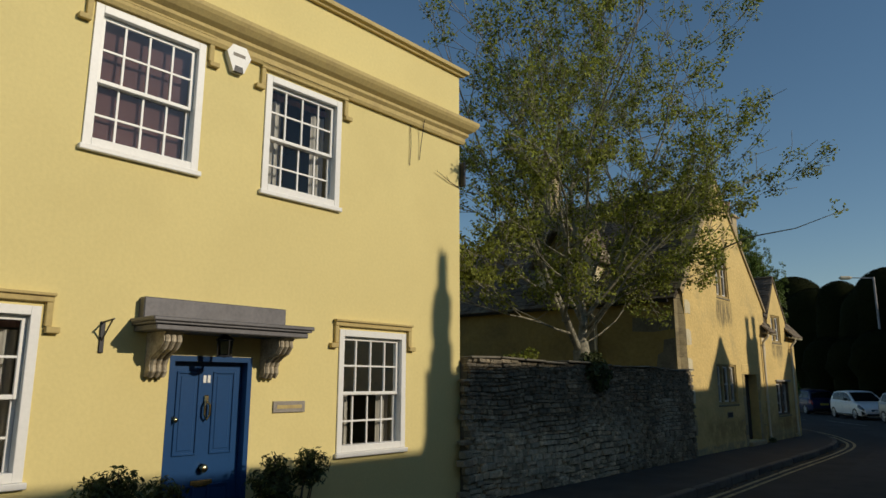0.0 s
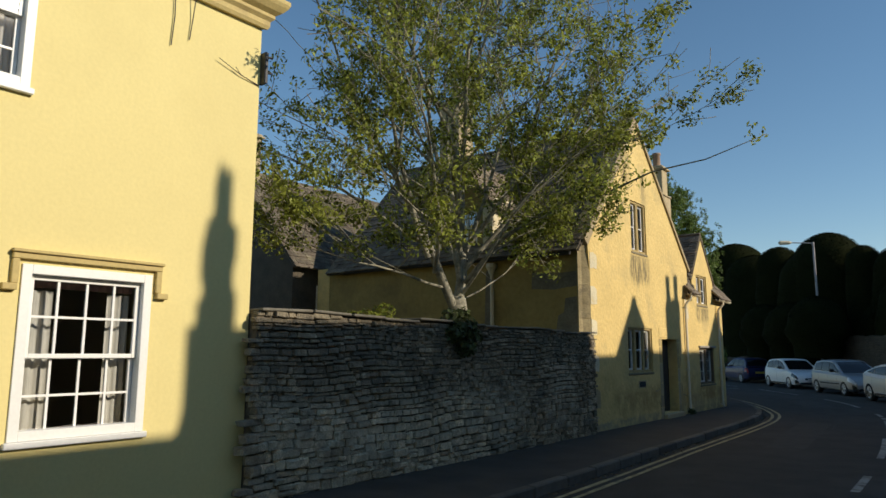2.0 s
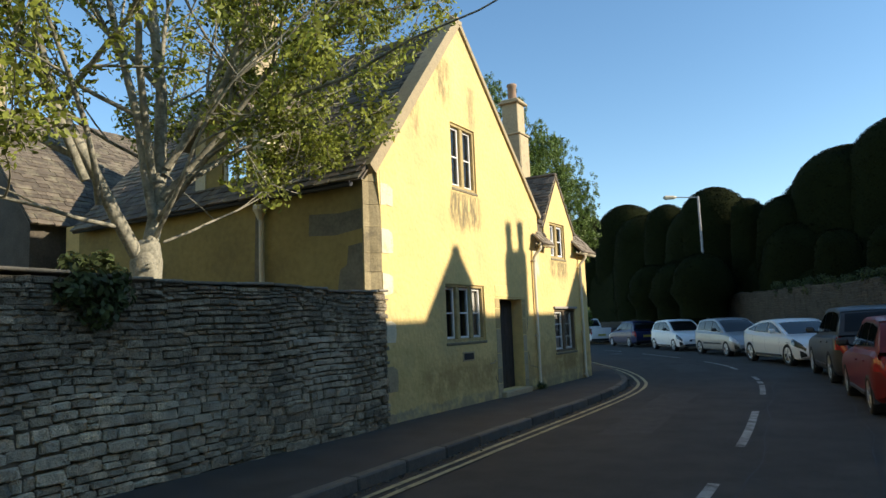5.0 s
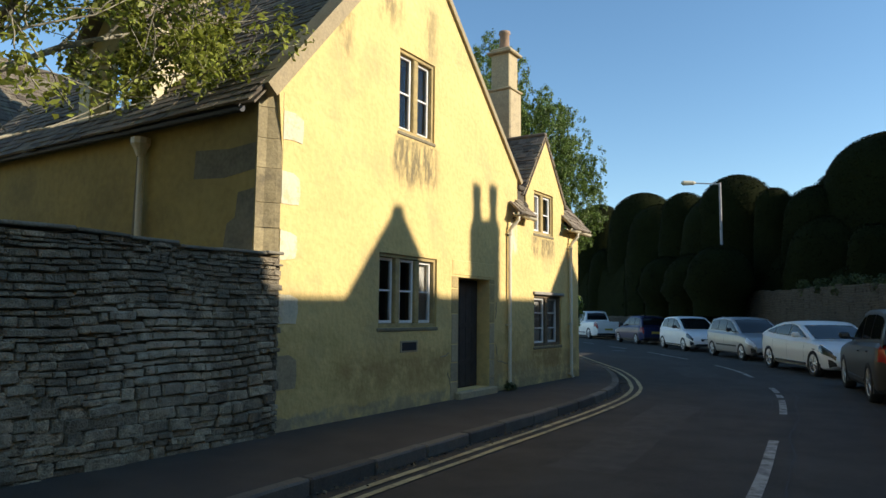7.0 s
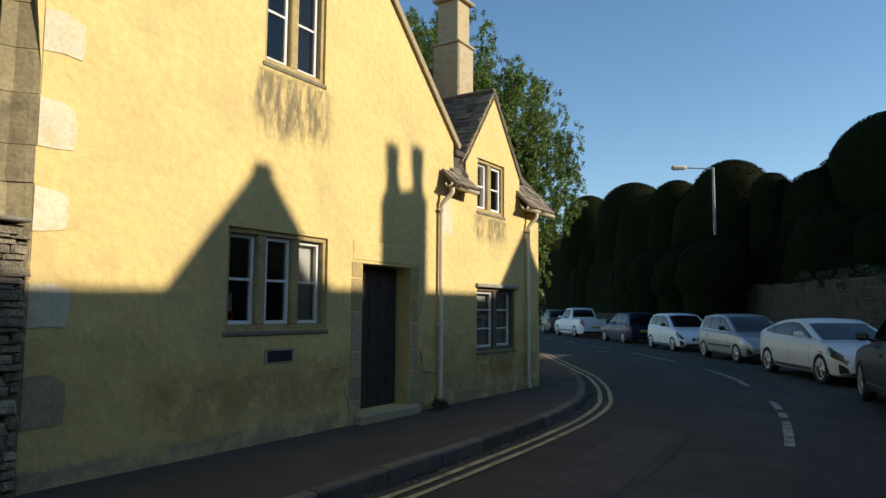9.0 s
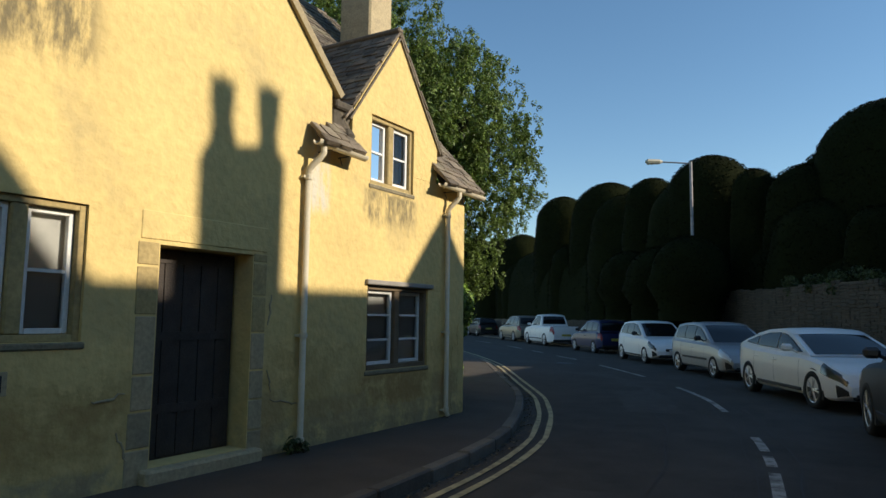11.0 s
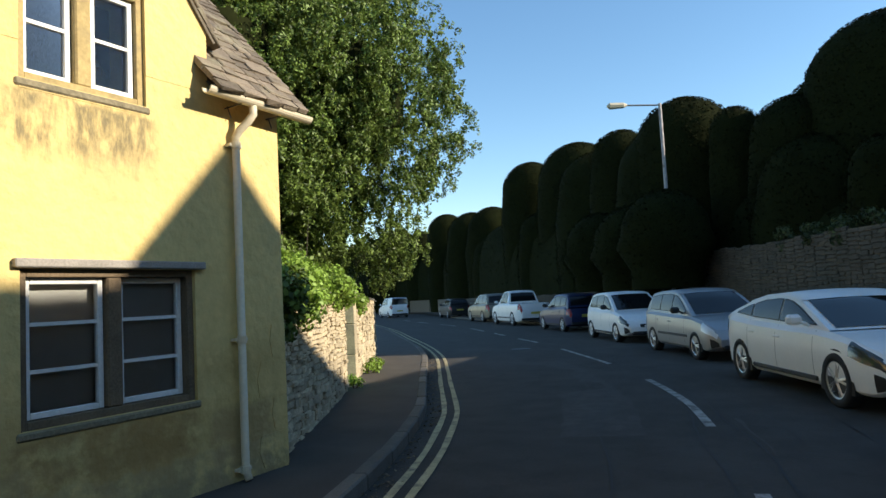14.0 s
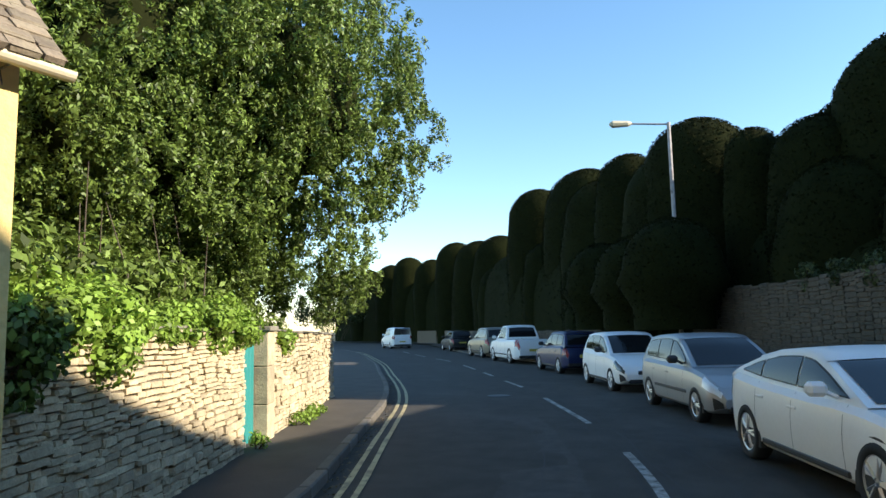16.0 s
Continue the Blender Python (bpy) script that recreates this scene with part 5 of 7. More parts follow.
PIER = thing("gate_pier", "square ashlar gate pier with flat cap", "pier")
m3, L3 = wall_frame((PW0.x, PW0.y), PW1)
for k, (za, zb) in enumerate(((0.05, 0.62), (0.625, 1.18), (1.185, 1.70))):
    o = part("block", Build().box(0.0, 0.42, -0.46, 0.03, za, zb, c=0.012), M_STONE2, PIER)
    o.matrix_world = m3
o = part("cap", Build().box(-0.05, 0.47, -0.52, 0.08, 1.705, 1.78, c=0.015), M_COPE, PIER)
o.matrix_world = m3
q0 = m3 @ Vector((0.43, 0, 0))
garden_wall("roadside_wall", (q0.x, q0.y), PW1, lambda u: 1.72 - 0.02 * u, 0.42, M_STONE2, 91, (0, 5), "cream dry-stone wall continuing beyond the gate pier", h0=0.07, h1=0.12, l0=0.15, l1=0.34)

# ---- long stone wall on the far side ----
RW = [q for q in offset(RIGHT, 1.55) if 24 < q.y < 90]
rwall = thing("boundary_wall", "long dark stone wall under the clipped yews", "wall", kind="structure")
rb = Build()
def rtop(q):
    return 2.62 + 0.02 * math.sin(q.y) if q.y < 44 else 2.62 - min(1.2, (q.y - 44) * 0.12)
outer = offset(RW, 0.5)
n = len(RW)
rb.add([(q.x, q.y, -0.05) for q in RW] + [(q.x, q.y, rtop(q)) for q in RW] + [(q.x, q.y, rtop(q)) for q in outer] + [(q.x, q.y, -0.05) for q in outer], [(i + a * n, i + 1 + a * n, i + 1 + (a + 1) * n, i + (a + 1) * n) for i in range(n - 1) for a in range(3)] + [(0, n, 2 * n, 3 * n)])
part("core", rb, M_MORTAR, rwall)
rs = Build()
r = random.Random(6)
for i in range(0, len(RW) - 1):
    p, q = RW[i], RW[i + 1]
    if not 27 < p.y < 60:
        continue
    mm, ln = wall_frame((q.x, q.y), (p.x, p.y))
    z = 0.05
    while z < rtop(p) - 0.04:
        h = r.uniform(0.07, 0.13)
        u = 0.0
        while u < ln - 0.03:
            w = min(r.uniform(0.14, 0.42), ln - u)
            k = r.randrange(10)
            t = mm @ Matrix.LocRotScale((u + w / 2, 0.0, z + h / 2), None, (w - 0.012, 0.07 + r.uniform(-0.02, 0.02), h - 0.012))
            rs.add([t @ Vector(v) for v in STONES[k][0]], STONES[k][1])
            u += w
        z += h
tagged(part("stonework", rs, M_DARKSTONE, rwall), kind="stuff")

# ---- houses across the street, behind the camera: they cast the long shadows ----
K = 11.6
DY, DZS = K * math.tan(radians(SUN_AZ)), K / math.cos(radians(SUN_AZ)) * math.tan(radians(SUN_EL))
def shade(pts):
    return [(y + DY, z + DZS) for y, z in pts]
low, DEEP = -6.2, 6.0
def askew(u, w, d):
    """Like front, but the side walls run along the sun's azimuth."""
    return (d, u + (d - 5.0) * math.tan(radians(SUN_AZ)), w)
hh = thing("house", "plain stone house across the street with tall chimney", "house")
part("wall", Build().prism(shade([(-14, low), (6.88, low), (6.88, 0.9), (-14, 0.9)]), askew, 5.0, 5.0 + DEEP), M_BARE, hh)
part("chimney", Build().prism(shade([(6.87, 0.3), (7.56, 0.3), (7.495, 2.07), (7.5, 2.41), (7.45, 2.47), (7.43, 2.9), (7.48, 3.14), (7.39, 3.23), (7.38, 3.85), (7.34, 3.75), (7.3, 3.89), (7.26, 3.77), (7.21, 3.93), (7.15, 3.59), (7.17, 3.29), (7.085, 3.19), (7.025, 2.87), (7.06, 2.77), (7.06, 2.34), (7, 2.28), (6.99, 1.4), (6.925, 1.23), (6.83, 0.87)]), askew, 5.0, 5.7), M_BARE, hh)
hh = thing("house", "plain stone house across the street with gable and twin pots", "house")
part("wall", Build().prism(shade([(6.9, low), (25.6, low), (25.6, 1.8), (19.82, 1.75), (18.86, 2.9), (18.80, 3.07), (18.57, 3.07), (18.52, 2.9), (17.55, 1.68), (16.05, 1.66), (15.9, 2.26), (12.0, 2.2), (9.0, 2.06), (7.5, 2.02), (6.9, 2.02)]), askew, 5.0, 5.0 + DEEP), M_BARE, hh)
part("chimney", Build().prism(shade([(20.78, 1.5), (21.86, 1.5), (21.86, 3.1), (21.76, 3.2), (21.71, 3.55), (21.76, 3.9), (21.68, 3.80), (21.60, 3.92), (21.52, 3.80), (21.44, 3.9), (21.49, 3.55), (21.47, 3.2), (21.2, 3.15), (21.10, 3.5), (21.15, 3.82), (21.07, 3.72), (21.0, 3.84), (20.93, 3.72), (20.85, 3.82), (20.90, 3.5), (20.86, 3.12), (20.76, 2.95)]), askew, 5.0, 5.7), M_BARE, hh)
hh = thing("house", "plain stone house across the street with a gable to the road", "house")
part("wall", Build().prism(shade([(25.6, low), (44, low), (44, 2.0), (33, 1.5), (29, 1.5), (26.4, 1.7), (25.62, 2.4), (25.1, 3.0), (24.1, 1.9), (24.1, 1.0), (25.6, 1.0)]), askew, 5.0, 5.0 + DEEP), M_BARE, hh)

# ---- planting ----
def leaf_cloud(name, places, sizes, normals, mat, parent, label="", seed=1, aspect=0.6, fold=True):
    """Many small four-cornered leaves, each turned at random about the way that it faces."""
    r = np.random.RandomState(seed)
    p, s = np.asarray(places, float), np.asarray(sizes, float)[:, None]
    n = len(p)
    d = np.asarray(normals, float) + r.normal(0, 0.55, (n, 3))
    d /= np.linalg.norm(d, axis=1)[:, None] + 1e-9
    a = np.cross(d, r.normal(0, 1, (n, 3)))
    a /= np.linalg.norm(a, axis=1)[:, None] + 1e-9
    c = np.cross(d, a)
    v = np.stack([p - a * s, p + c * s * aspect + d * s * 0.25, p + a * s, p - c * s * aspect + d * s * 0.25], 1).reshape(-1, 3)
    me = bpy.data.meshes.new(name)
    me.vertices.add(4 * n), me.loops.add(4 * n), me.polygons.add(n)
    me.vertices.foreach_set("co", v.ravel())
    me.loops.foreach_set("vertex_index", np.arange(4 * n))
    me.polygons.foreach_set("loop_start", np.arange(n) * 4)
    me.update(calc_edges=True)
    me.materials.append(mat)
    ob = new(name, me)
    ob.parent = parent
    return tagged(ob, label, kind="stuff")


def clumps(centres, radius, per, r, flat=1.0):
    """Leaf places round clump centres."""
    c = np.repeat(np.asarray(centres, float), per, 0)
    d = r.normal(0, 1, c.shape)
    d /= np.linalg.norm(d, axis=1)[:, None]
    rad = radius * r.uniform(0.2, 1.0, (len(c), 1)) ** 0.6
    off = d * rad
    off[:, 2] *= flat
    return c + off, d


# Autumn tree behind the garden wall.
def branching(seed, limbs, levels=4):
    """Limbs grow from given first directions, fork and thin out; returns tubes and twig ends."""
    r = random.Random(seed)
    tubes, tips = [], []

    def grow(p, d, length, rad, level):
        pts, radii, n = [p.copy()], [rad], 5
        for k in range(n):
            d = (d + Vector((r.uniform(-1, 1), r.uniform(-1, 1), r.uniform(-0.6, 0.9))) * 0.16).normalized()
            p = p + d * length / n
            pts.append(p.copy())
            radii.append(rad * (1 - 0.5 * (k + 1) / n))
            if level >= 2:
                tips.append((p.copy(), level))
            if level < levels and k >= 1 and r.random() < (0.75 if level < 3 else 0.6):
                side = Vector((r.uniform(-1, 1), r.uniform(-1, 1), r.uniform(-0.35, 0.8)))
                nd = (d * 0.55 + side.normalized() * 0.8).normalized()
                grow(p, nd, length * r.uniform(0.5, 0.75), radii[-1] * 0.62, level + 1)
        tubes.append((pts, radii, level))
        if level < levels:
            for _ in range(2):
                side = Vector((r.uniform(-1, 1), r.uniform(-1, 1), r.uniform(-0.3, 0.8)))
                grow(p, (d * 0.8 + side.normalized() * 0.55).normalized(), length * r.uniform(0.55, 0.75), radii[-1] * 0.8, level + 1)
    for start, d, ln, rad in limbs:
        grow(Vector(start), Vector(d).normalized(), ln, rad * 0.8, 1)
    return tubes, tips


TREE = thing("tree", "autumn tree with pale forked trunk and thinning yellow-green leaves", "tree", (-7.45, 12.78, 0))
tb = Build()
tb.tube([(0.03, 0.05, -0.05), (0.02, 0.02, 1.2), (0.0, 0.02, 2.1), (0.0, 0.02, 2.5), (0.02, 0.05, 2.75)], [0.27, 0.20, 0.17, 0.19, 0.12], 12)
part("trunk", tb, M_BARK, TREE, smooth=True)
tubes, tips = branching(17, [((0, 0, 2.42), (-0.12, -0.85, 1.05), 3.4, 0.11), ((0, 0.02, 2.5), (0.05, 0.22, 1.3), 3.8, 0.125), ((0.0, 0.12, 3.0), (-0.1, -0.12, 1.3), 3.4, 0.08), ((0.05, 0.2, 3.3), (0.55, 0.35, 0.9), 2.7, 0.06), ((0.0, 0.15, 3.1), (-0.6, 0.35, 1.0), 2.9, 0.065), ((0.02, 0.15, 3.2), (-0.1, 0.85, 0.8), 2.5, 0.055), ((-0.08, -0.55, 3.15), (0.5, -0.5, 0.9), 2.5, 0.05), ((0.05, 0.1, 2.8), (0.75, -0.2, 0.6), 2.2, 0.04), ((-0.05, -0.35, 2.9), (-0.3, -1.0, 0.25), 2.0, 0.035), ((0.06, 0.25, 3.7), (0.6, 0.25, 1.25), 3.3, 0.06), ((0.0, 0.1, 3.5), (0.3, -0.2, 1.4), 3.7, 0.065), ((-0.1, -0.7, 3.4), (-0.3, -0.6, 1.2), 3.3, 0.065), ((0.02, 0.25, 3.6), (0.15, 0.65, 1.2), 3.3, 0.06), ((0.08, 0.2, 2.75), (0.15, 1.0, 0.60), 1.9, 0.024)])
for lv in (1, 2, 3, 4):
    if lv == 1:
        for pts, radii, level in tubes:
            if level == 1:
                part("limb", Build().tube(pts, radii, 8, caps=False), M_BARK, TREE, smooth=True)
        continue
    lb = Build()
    for pts, radii, level in tubes:
        if level == lv:
            lb.tube(pts, [max(q, 0.006) for q in radii], 7 if lv < 3 else 4, caps=False)
    tagged(part("bough_growth" if lv < 4 else "twig_growth", lb, M_BARK, TREE, smooth=True), kind="stuff")
part("limb", Build().tube([(0.1, 0.1, 3.0), (0.7, 0.35, 3.75), (1.6, 0.6, 4.3), (2.6, 0.7, 4.42), (3.4, 0.85, 4.72), (4.3, 0.75, 4.75), (5.2, 0.8, 5.0)], [0.04, 0.034, 0.026, 0.02, 0.014, 0.01, 0.005], 6), M_BARK, TREE, smooth=True)
rr = np.random.RandomState(5)
ends = [t for t, level in tips if t.z > 2.9 and level >= 3] + [Vector((2.8 + 0.25 * k, 0.7 + 0.2 * math.sin(k), 4.5 + 0.06 * k)) for k in range(10)] * 2
keep = [e for e in ends if rr.rand() < 0.25]
pl, nm = clumps([tuple(e) for e in keep], 0.19, 32, rr)
nm = nm + np.array((0, 0, 0.5))
leaf_cloud("leaf_growth", pl, rr.uniform(0.024, 0.056, len(pl)), nm, M_ASHLEAF, TREE, "thin yellow-green and brown leaves", 3, aspect=0.5)


def blob_points(r, centre, radii, n, shell=0.35):
    """Places near the skin of an ellipsoid, with the way out."""
    d = r.normal(0, 1, (n, 3))
    d /= np.linalg.norm(d, axis=1)[:, None]
    k = 1 - shell * r.uniform(0, 1, (n, 1)) ** 1.5
    return np.asarray(centre) + d * np.asarray(radii) * k, d


# Big evergreen beyond the cottage: many drooping sprays round a dense heart.
YEW = thing("evergreen_tree", "large dark evergreen tree rising over the roadside wall", "tree", (-13.4, 32.4, 0))
part("trunk", Build().tube([(0, 0, 0), (0.1, 0, 3), (0, 0.2, 7), (0.1, 0, 10)], [0.45, 0.38, 0.25, 0.1], 10), M_BARK2, YEW, smooth=True)
rq = random.Random(9)
for k in range(9):
    u = rq.uniform(0.0, 5.0)
    sx, sy = 4.9 - 0.50 * u + rq.uniform(-0.7, 0.3), -5.0 + 0.87 * u + rq.uniform(-0.3, 0.3)
    part("stem", Build().tube([(sx, sy, 0.3), (sx + rq.uniform(-0.07, 0.07), sy + rq.uniform(-0.07, 0.07), 1.6), (sx + rq.uniform(-0.12, 0.12), sy + rq.uniform(-0.12, 0.12), 2.4), (sx + rq.uniform(-0.2, 0.2), sy + rq.uniform(-0.2, 0.2), 3.0 + rq.uniform(0, 0.6))], [0.016, 0.014, 0.010, 0.004], 5), M_BARK2, YEW)
ry = np.random.RandomState(21)
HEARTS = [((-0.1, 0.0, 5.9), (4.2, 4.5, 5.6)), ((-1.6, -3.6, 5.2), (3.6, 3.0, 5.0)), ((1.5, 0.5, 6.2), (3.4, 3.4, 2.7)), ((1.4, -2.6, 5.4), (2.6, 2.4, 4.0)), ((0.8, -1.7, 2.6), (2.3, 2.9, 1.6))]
# Near-black cores block the sky and stand in for the crown's inner shade.
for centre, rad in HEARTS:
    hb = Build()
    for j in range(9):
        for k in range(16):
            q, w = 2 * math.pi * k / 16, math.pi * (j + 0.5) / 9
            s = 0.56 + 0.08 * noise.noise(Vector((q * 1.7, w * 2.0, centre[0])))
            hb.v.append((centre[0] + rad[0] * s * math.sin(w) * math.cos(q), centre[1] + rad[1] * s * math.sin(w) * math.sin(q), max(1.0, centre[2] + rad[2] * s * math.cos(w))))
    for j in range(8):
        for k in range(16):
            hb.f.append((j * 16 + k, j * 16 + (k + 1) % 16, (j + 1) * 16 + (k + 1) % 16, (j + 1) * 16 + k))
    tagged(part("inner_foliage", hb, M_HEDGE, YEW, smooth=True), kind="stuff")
P, N = [], []
for centre, rad in HEARTS + [((2.0, -4.0, 4.4), (1.5, 1.5, 2.2)), ((0.4, -3.9, 6.2), (1.9, 1.5, 2.4)), ((-0.6, -4.4, 3.8), (1.8, 1.2, 2.4))]:
    c0, r0 = np.array(centre), np.array(rad)
    for k in range(int(22 * (rad[0] + rad[1]) * rad[2] / 2)):
        dd = ry.normal(0, 1, 3)
        dd /= np.linalg.norm(dd)
        if dd[0] * 0.55 - dd[1] * 0.8 < -0.35:
            continue
        o = c0 + dd * r0 * ry.uniform(0.62, 1.03)
        if o[2] < 2.0:
            continue
        s = ry.uniform(0.24, 0.46)
        # Each spray is a drooping bunch of tufts.
        tn = 24
        td = ry.normal(0, 1, (tn, 3))
        td /= np.linalg.norm(td, axis=1)[:, None]
        tuft = o + td * np.array((s, s, s * 2.1)) * ry.uniform(0.45, 1.0, (tn, 1))
        tuft = np.repeat(tuft, 22, 0)
        ld = ry.normal(0, 1, tuft.shape)
        ld /= np.linalg.norm(ld, axis=1)[:, None]
        P.append(tuft + ld * np.array((0.10, 0.10, 0.14)) * ry.uniform(0.2, 1.0, (len(tuft), 1)))
        N.append(ld * np.array((1, 1, 0.4)) + np.repeat(td, 22, 0) * 0.6 + np.array((0, 0, 0.25)))
P, N = np.concatenate(P), np.concatenate(N)
leaf_cloud("leaf_growth", P, ry.uniform(0.028, 0.056, len(P)), N, M_YEW, YEW, "dense small dark green leaves", 4, aspect=0.42)


# Clipped yew hedge: rounded bodies.
def topiary(x, y, top, rad, seed, flare=1.08, base=0.0):
    t = thing("topiary_yew", "giant clipped yew hedge rounded like a cloud", "hedge", (x, y, 0), group="clipped yews")
    h = top - base
    cap = min(rad * 0.95, h * 0.6)
    prof = [(rad * flare, base), (rad * flare * 1.02, base + (h - cap) * 0.35), (rad * 1.12, base + (h - cap) * 0.75)] + [(rad * math.cos(q), top - cap + cap * math.sin(q)) for q in [math.pi / 2 * k / 8 for k in range(9)]]
    core = Build()
    segs = 28
    ring = []
    for j, (rr_, z) in enumerate(prof):
        for k in range(segs):
            q = 2 * math.pi * k / segs
            w = 1 + 0.07 * noise.noise(Vector((math.cos(q) * 1.5 + x, math.sin(q) * 1.5 + y, z * 0.5)))
            core.v.append((rr_ * w * math.cos(q), rr_ * w * math.sin(q), z))
    for j in range(len(prof) - 1):
        for k in range(segs):
            core.f.append((j * segs + k, j * segs + (k + 1) % segs, (j + 1) * segs + (k + 1) % segs, (j + 1) * segs + k))
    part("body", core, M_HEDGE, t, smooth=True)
    r = np.random.RandomState(seed)
    n = int(3600 * rad * h / 4)
    u = r.uniform(0, 1, n) ** 0.8
    zs = np.array([p[1] for p in prof])
    rs_ = np.array([p[0] for p in prof])
    arc = np.concatenate([[0], np.cumsum(np.hypot(np.diff(zs), np.diff(rs_)))])
    z = np.interp(u * arc[-1], arc, zs)
    rd = np.interp(u * arc[-1], arc, rs_)
    a = r.uniform(0, 2 * math.pi, n)
    nz = np.clip((z - (top - cap)) / cap, 0, 1)
    d = np.stack([np.cos(a) * np.sqrt(1 - nz ** 2), np.sin(a) * np.sqrt(1 - nz ** 2), nz], 1)
    p = np.stack([rd * np.cos(a), rd * np.sin(a), z], 1) + d * r.uniform(-0.02, 0.09, (n, 1))
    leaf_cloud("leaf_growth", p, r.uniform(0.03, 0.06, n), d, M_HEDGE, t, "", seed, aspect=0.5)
    return t


YEWS = [(-2.9, 44.8, 7.25, 1.35), (-1.4, 45.6, 7.6, 1.2), (-4.8, 46.2, 7.55, 0.85), (-6.8, 48.4, 8.75, 1.85), (-7.4, 49.4, 8.2, 2.3), (-10.0, 50.9, 8.5, 1.35), (-15.2, 60.4, 10.4, 2.4), (-19.9, 64.2, 10.45, 1.9), (-26.6, 71.7, 8.8, 2.1), (-29.9, 74.2, 8.9, 2.2), (-38.9, 85.5, 10.6, 2.1), (-51.8, 95.3, 10.7, 2.0), (-56.4, 97.8, 10.2, 2.0), (-0.2, 44.9, 9.3, 2.4), (2.15, 43.4, 10.0, 2.3), (-13.0, 56.8, 8.9, 2.1), (-63.9, 102.6, 10.2, 2.6),
        (-2.4, 43.9, 5.8, 1.7), (-0.8, 40.9, 5.0, 0.9), (-13.8, 56.9, 6.1, 1.5), (-6.2, 48.3, 6.3, 1.2), (-18.1, 61.3, 6.6, 1.5), (-46.2, 92.1, 9.8, 2.1), (-25.6, 70.0, 6.3, 1.8),  (-1.9, 46.6, 8.2, 1.4), (1.1, 37.8, 4.7, 0.9), (2.3, 35.6, 4.4, 0.9)]
for k, q in enumerate(YEWS):
    topiary(*q, 100 + k)
for k, q in enumerate(((-7.0, 44.4, 4.75, 1.45), (-8.7, 46.7, 4.6, 1.45), (-10.6, 48.9, 4.7, 1.45))):
    topiary(*q, 160 + k, flare=0.8, base=1.5)
# The continuous clipped mass from which the domes rise.
HL = [q for q in RIGHT if 31 < q.y < 104][::3]
mass = thing("clipped_hedge", "continuous clipped yew hedge behind the long wall", "hedge")
mv, mf, mn = [], [], 13
for i, q in enumerate(HL):
    t = (HL[min(i + 1, len(HL) - 1)] - HL[max(i - 1, 0)]).normalized()
    nrm = Vector((t.y, -t.x, 0))
    hh_ = (3.4 if q.y < 39 else 3.4 + min(2.9, (q.y - 39) * 0.35)) + 0.7 * noise.noise(Vector((i * 0.35, 0, 0)))
    if q.y > 62:
        hh_ += min(1.6, (q.y - 62) * 0.1)
    for k in range(mn):
        w = math.pi * k / (mn - 1)
        o = 4.6 - 2.45 * math.cos(w) * (1 + 0.05 * noise.noise(Vector((i * 0.5, k, 0))))
        z = hh_ * math.sin(w) ** 0.45 if 0 < k < mn - 1 else -0.05
        p = q + nrm * o
        mv.append((p.x, p.y, z))
for i in range(len(HL) - 1):
    for k in range(mn - 1):
        mf.append((i * mn + k, i * mn + k + 1, (i + 1) * mn + k + 1, (i + 1) * mn + k))
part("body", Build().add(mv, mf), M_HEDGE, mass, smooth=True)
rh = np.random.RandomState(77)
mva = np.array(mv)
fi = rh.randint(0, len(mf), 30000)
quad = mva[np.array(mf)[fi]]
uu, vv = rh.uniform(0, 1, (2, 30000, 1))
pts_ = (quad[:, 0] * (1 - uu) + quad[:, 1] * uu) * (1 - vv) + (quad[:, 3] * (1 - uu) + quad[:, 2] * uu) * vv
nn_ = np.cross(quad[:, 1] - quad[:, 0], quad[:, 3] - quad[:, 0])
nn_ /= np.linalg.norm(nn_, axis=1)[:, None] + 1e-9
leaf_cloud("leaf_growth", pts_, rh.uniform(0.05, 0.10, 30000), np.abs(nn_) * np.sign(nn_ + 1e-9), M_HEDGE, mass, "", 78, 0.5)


def bush(name, label, at, blobs, mat, seed, size=(0.03, 0.06), per=300, aspect=0.5, category="shrub"):
    e = thing(name, label, category, at)
    r = np.random.RandomState(seed)
    P, N = [], []
    for x, y, z, s in blobs:
        pp, nn = blob_points(r, (x, y, z), (s, s, s * 0.9), int(per * s * s * 10) + 30, 0.7)
        P.append(pp), N.append(nn)
    P, N = np.concatenate(P), np.concatenate(N)
    leaf_cloud("leaf_growth", P, r.uniform(*size, len(P)), N + np.array((0, 0, 0.3)), mat, e, "", seed, aspect)
    st = Build()
    q = random.Random(seed)
    for x, y, z, s in blobs:
        st.tube([(x * 0.4, y * 0.4, 0), (x * 0.8, y * 0.8, z * 0.6), (x, y, z + s * 0.6)], [0.014, 0.01, 0.004], 5)
    tagged(part("stem_growth", st, M_BARK2, e), kind="stuff")
    return e


rq = random.Random(2)
for yc in (2.55, 4.25):
    bush("door_shrub", "evergreen shrub beside the blue front door", (-6.22, yc, 0.1), [(rq.uniform(-0.1, 0.12), rq.uniform(-0.42, 0.42), rq.uniform(0.25, 0.9), rq.uniform(0.12, 0.18)) for _ in range(30)], M_SHRUB, int(yc * 10), (0.025, 0.05), 420, 0.3)
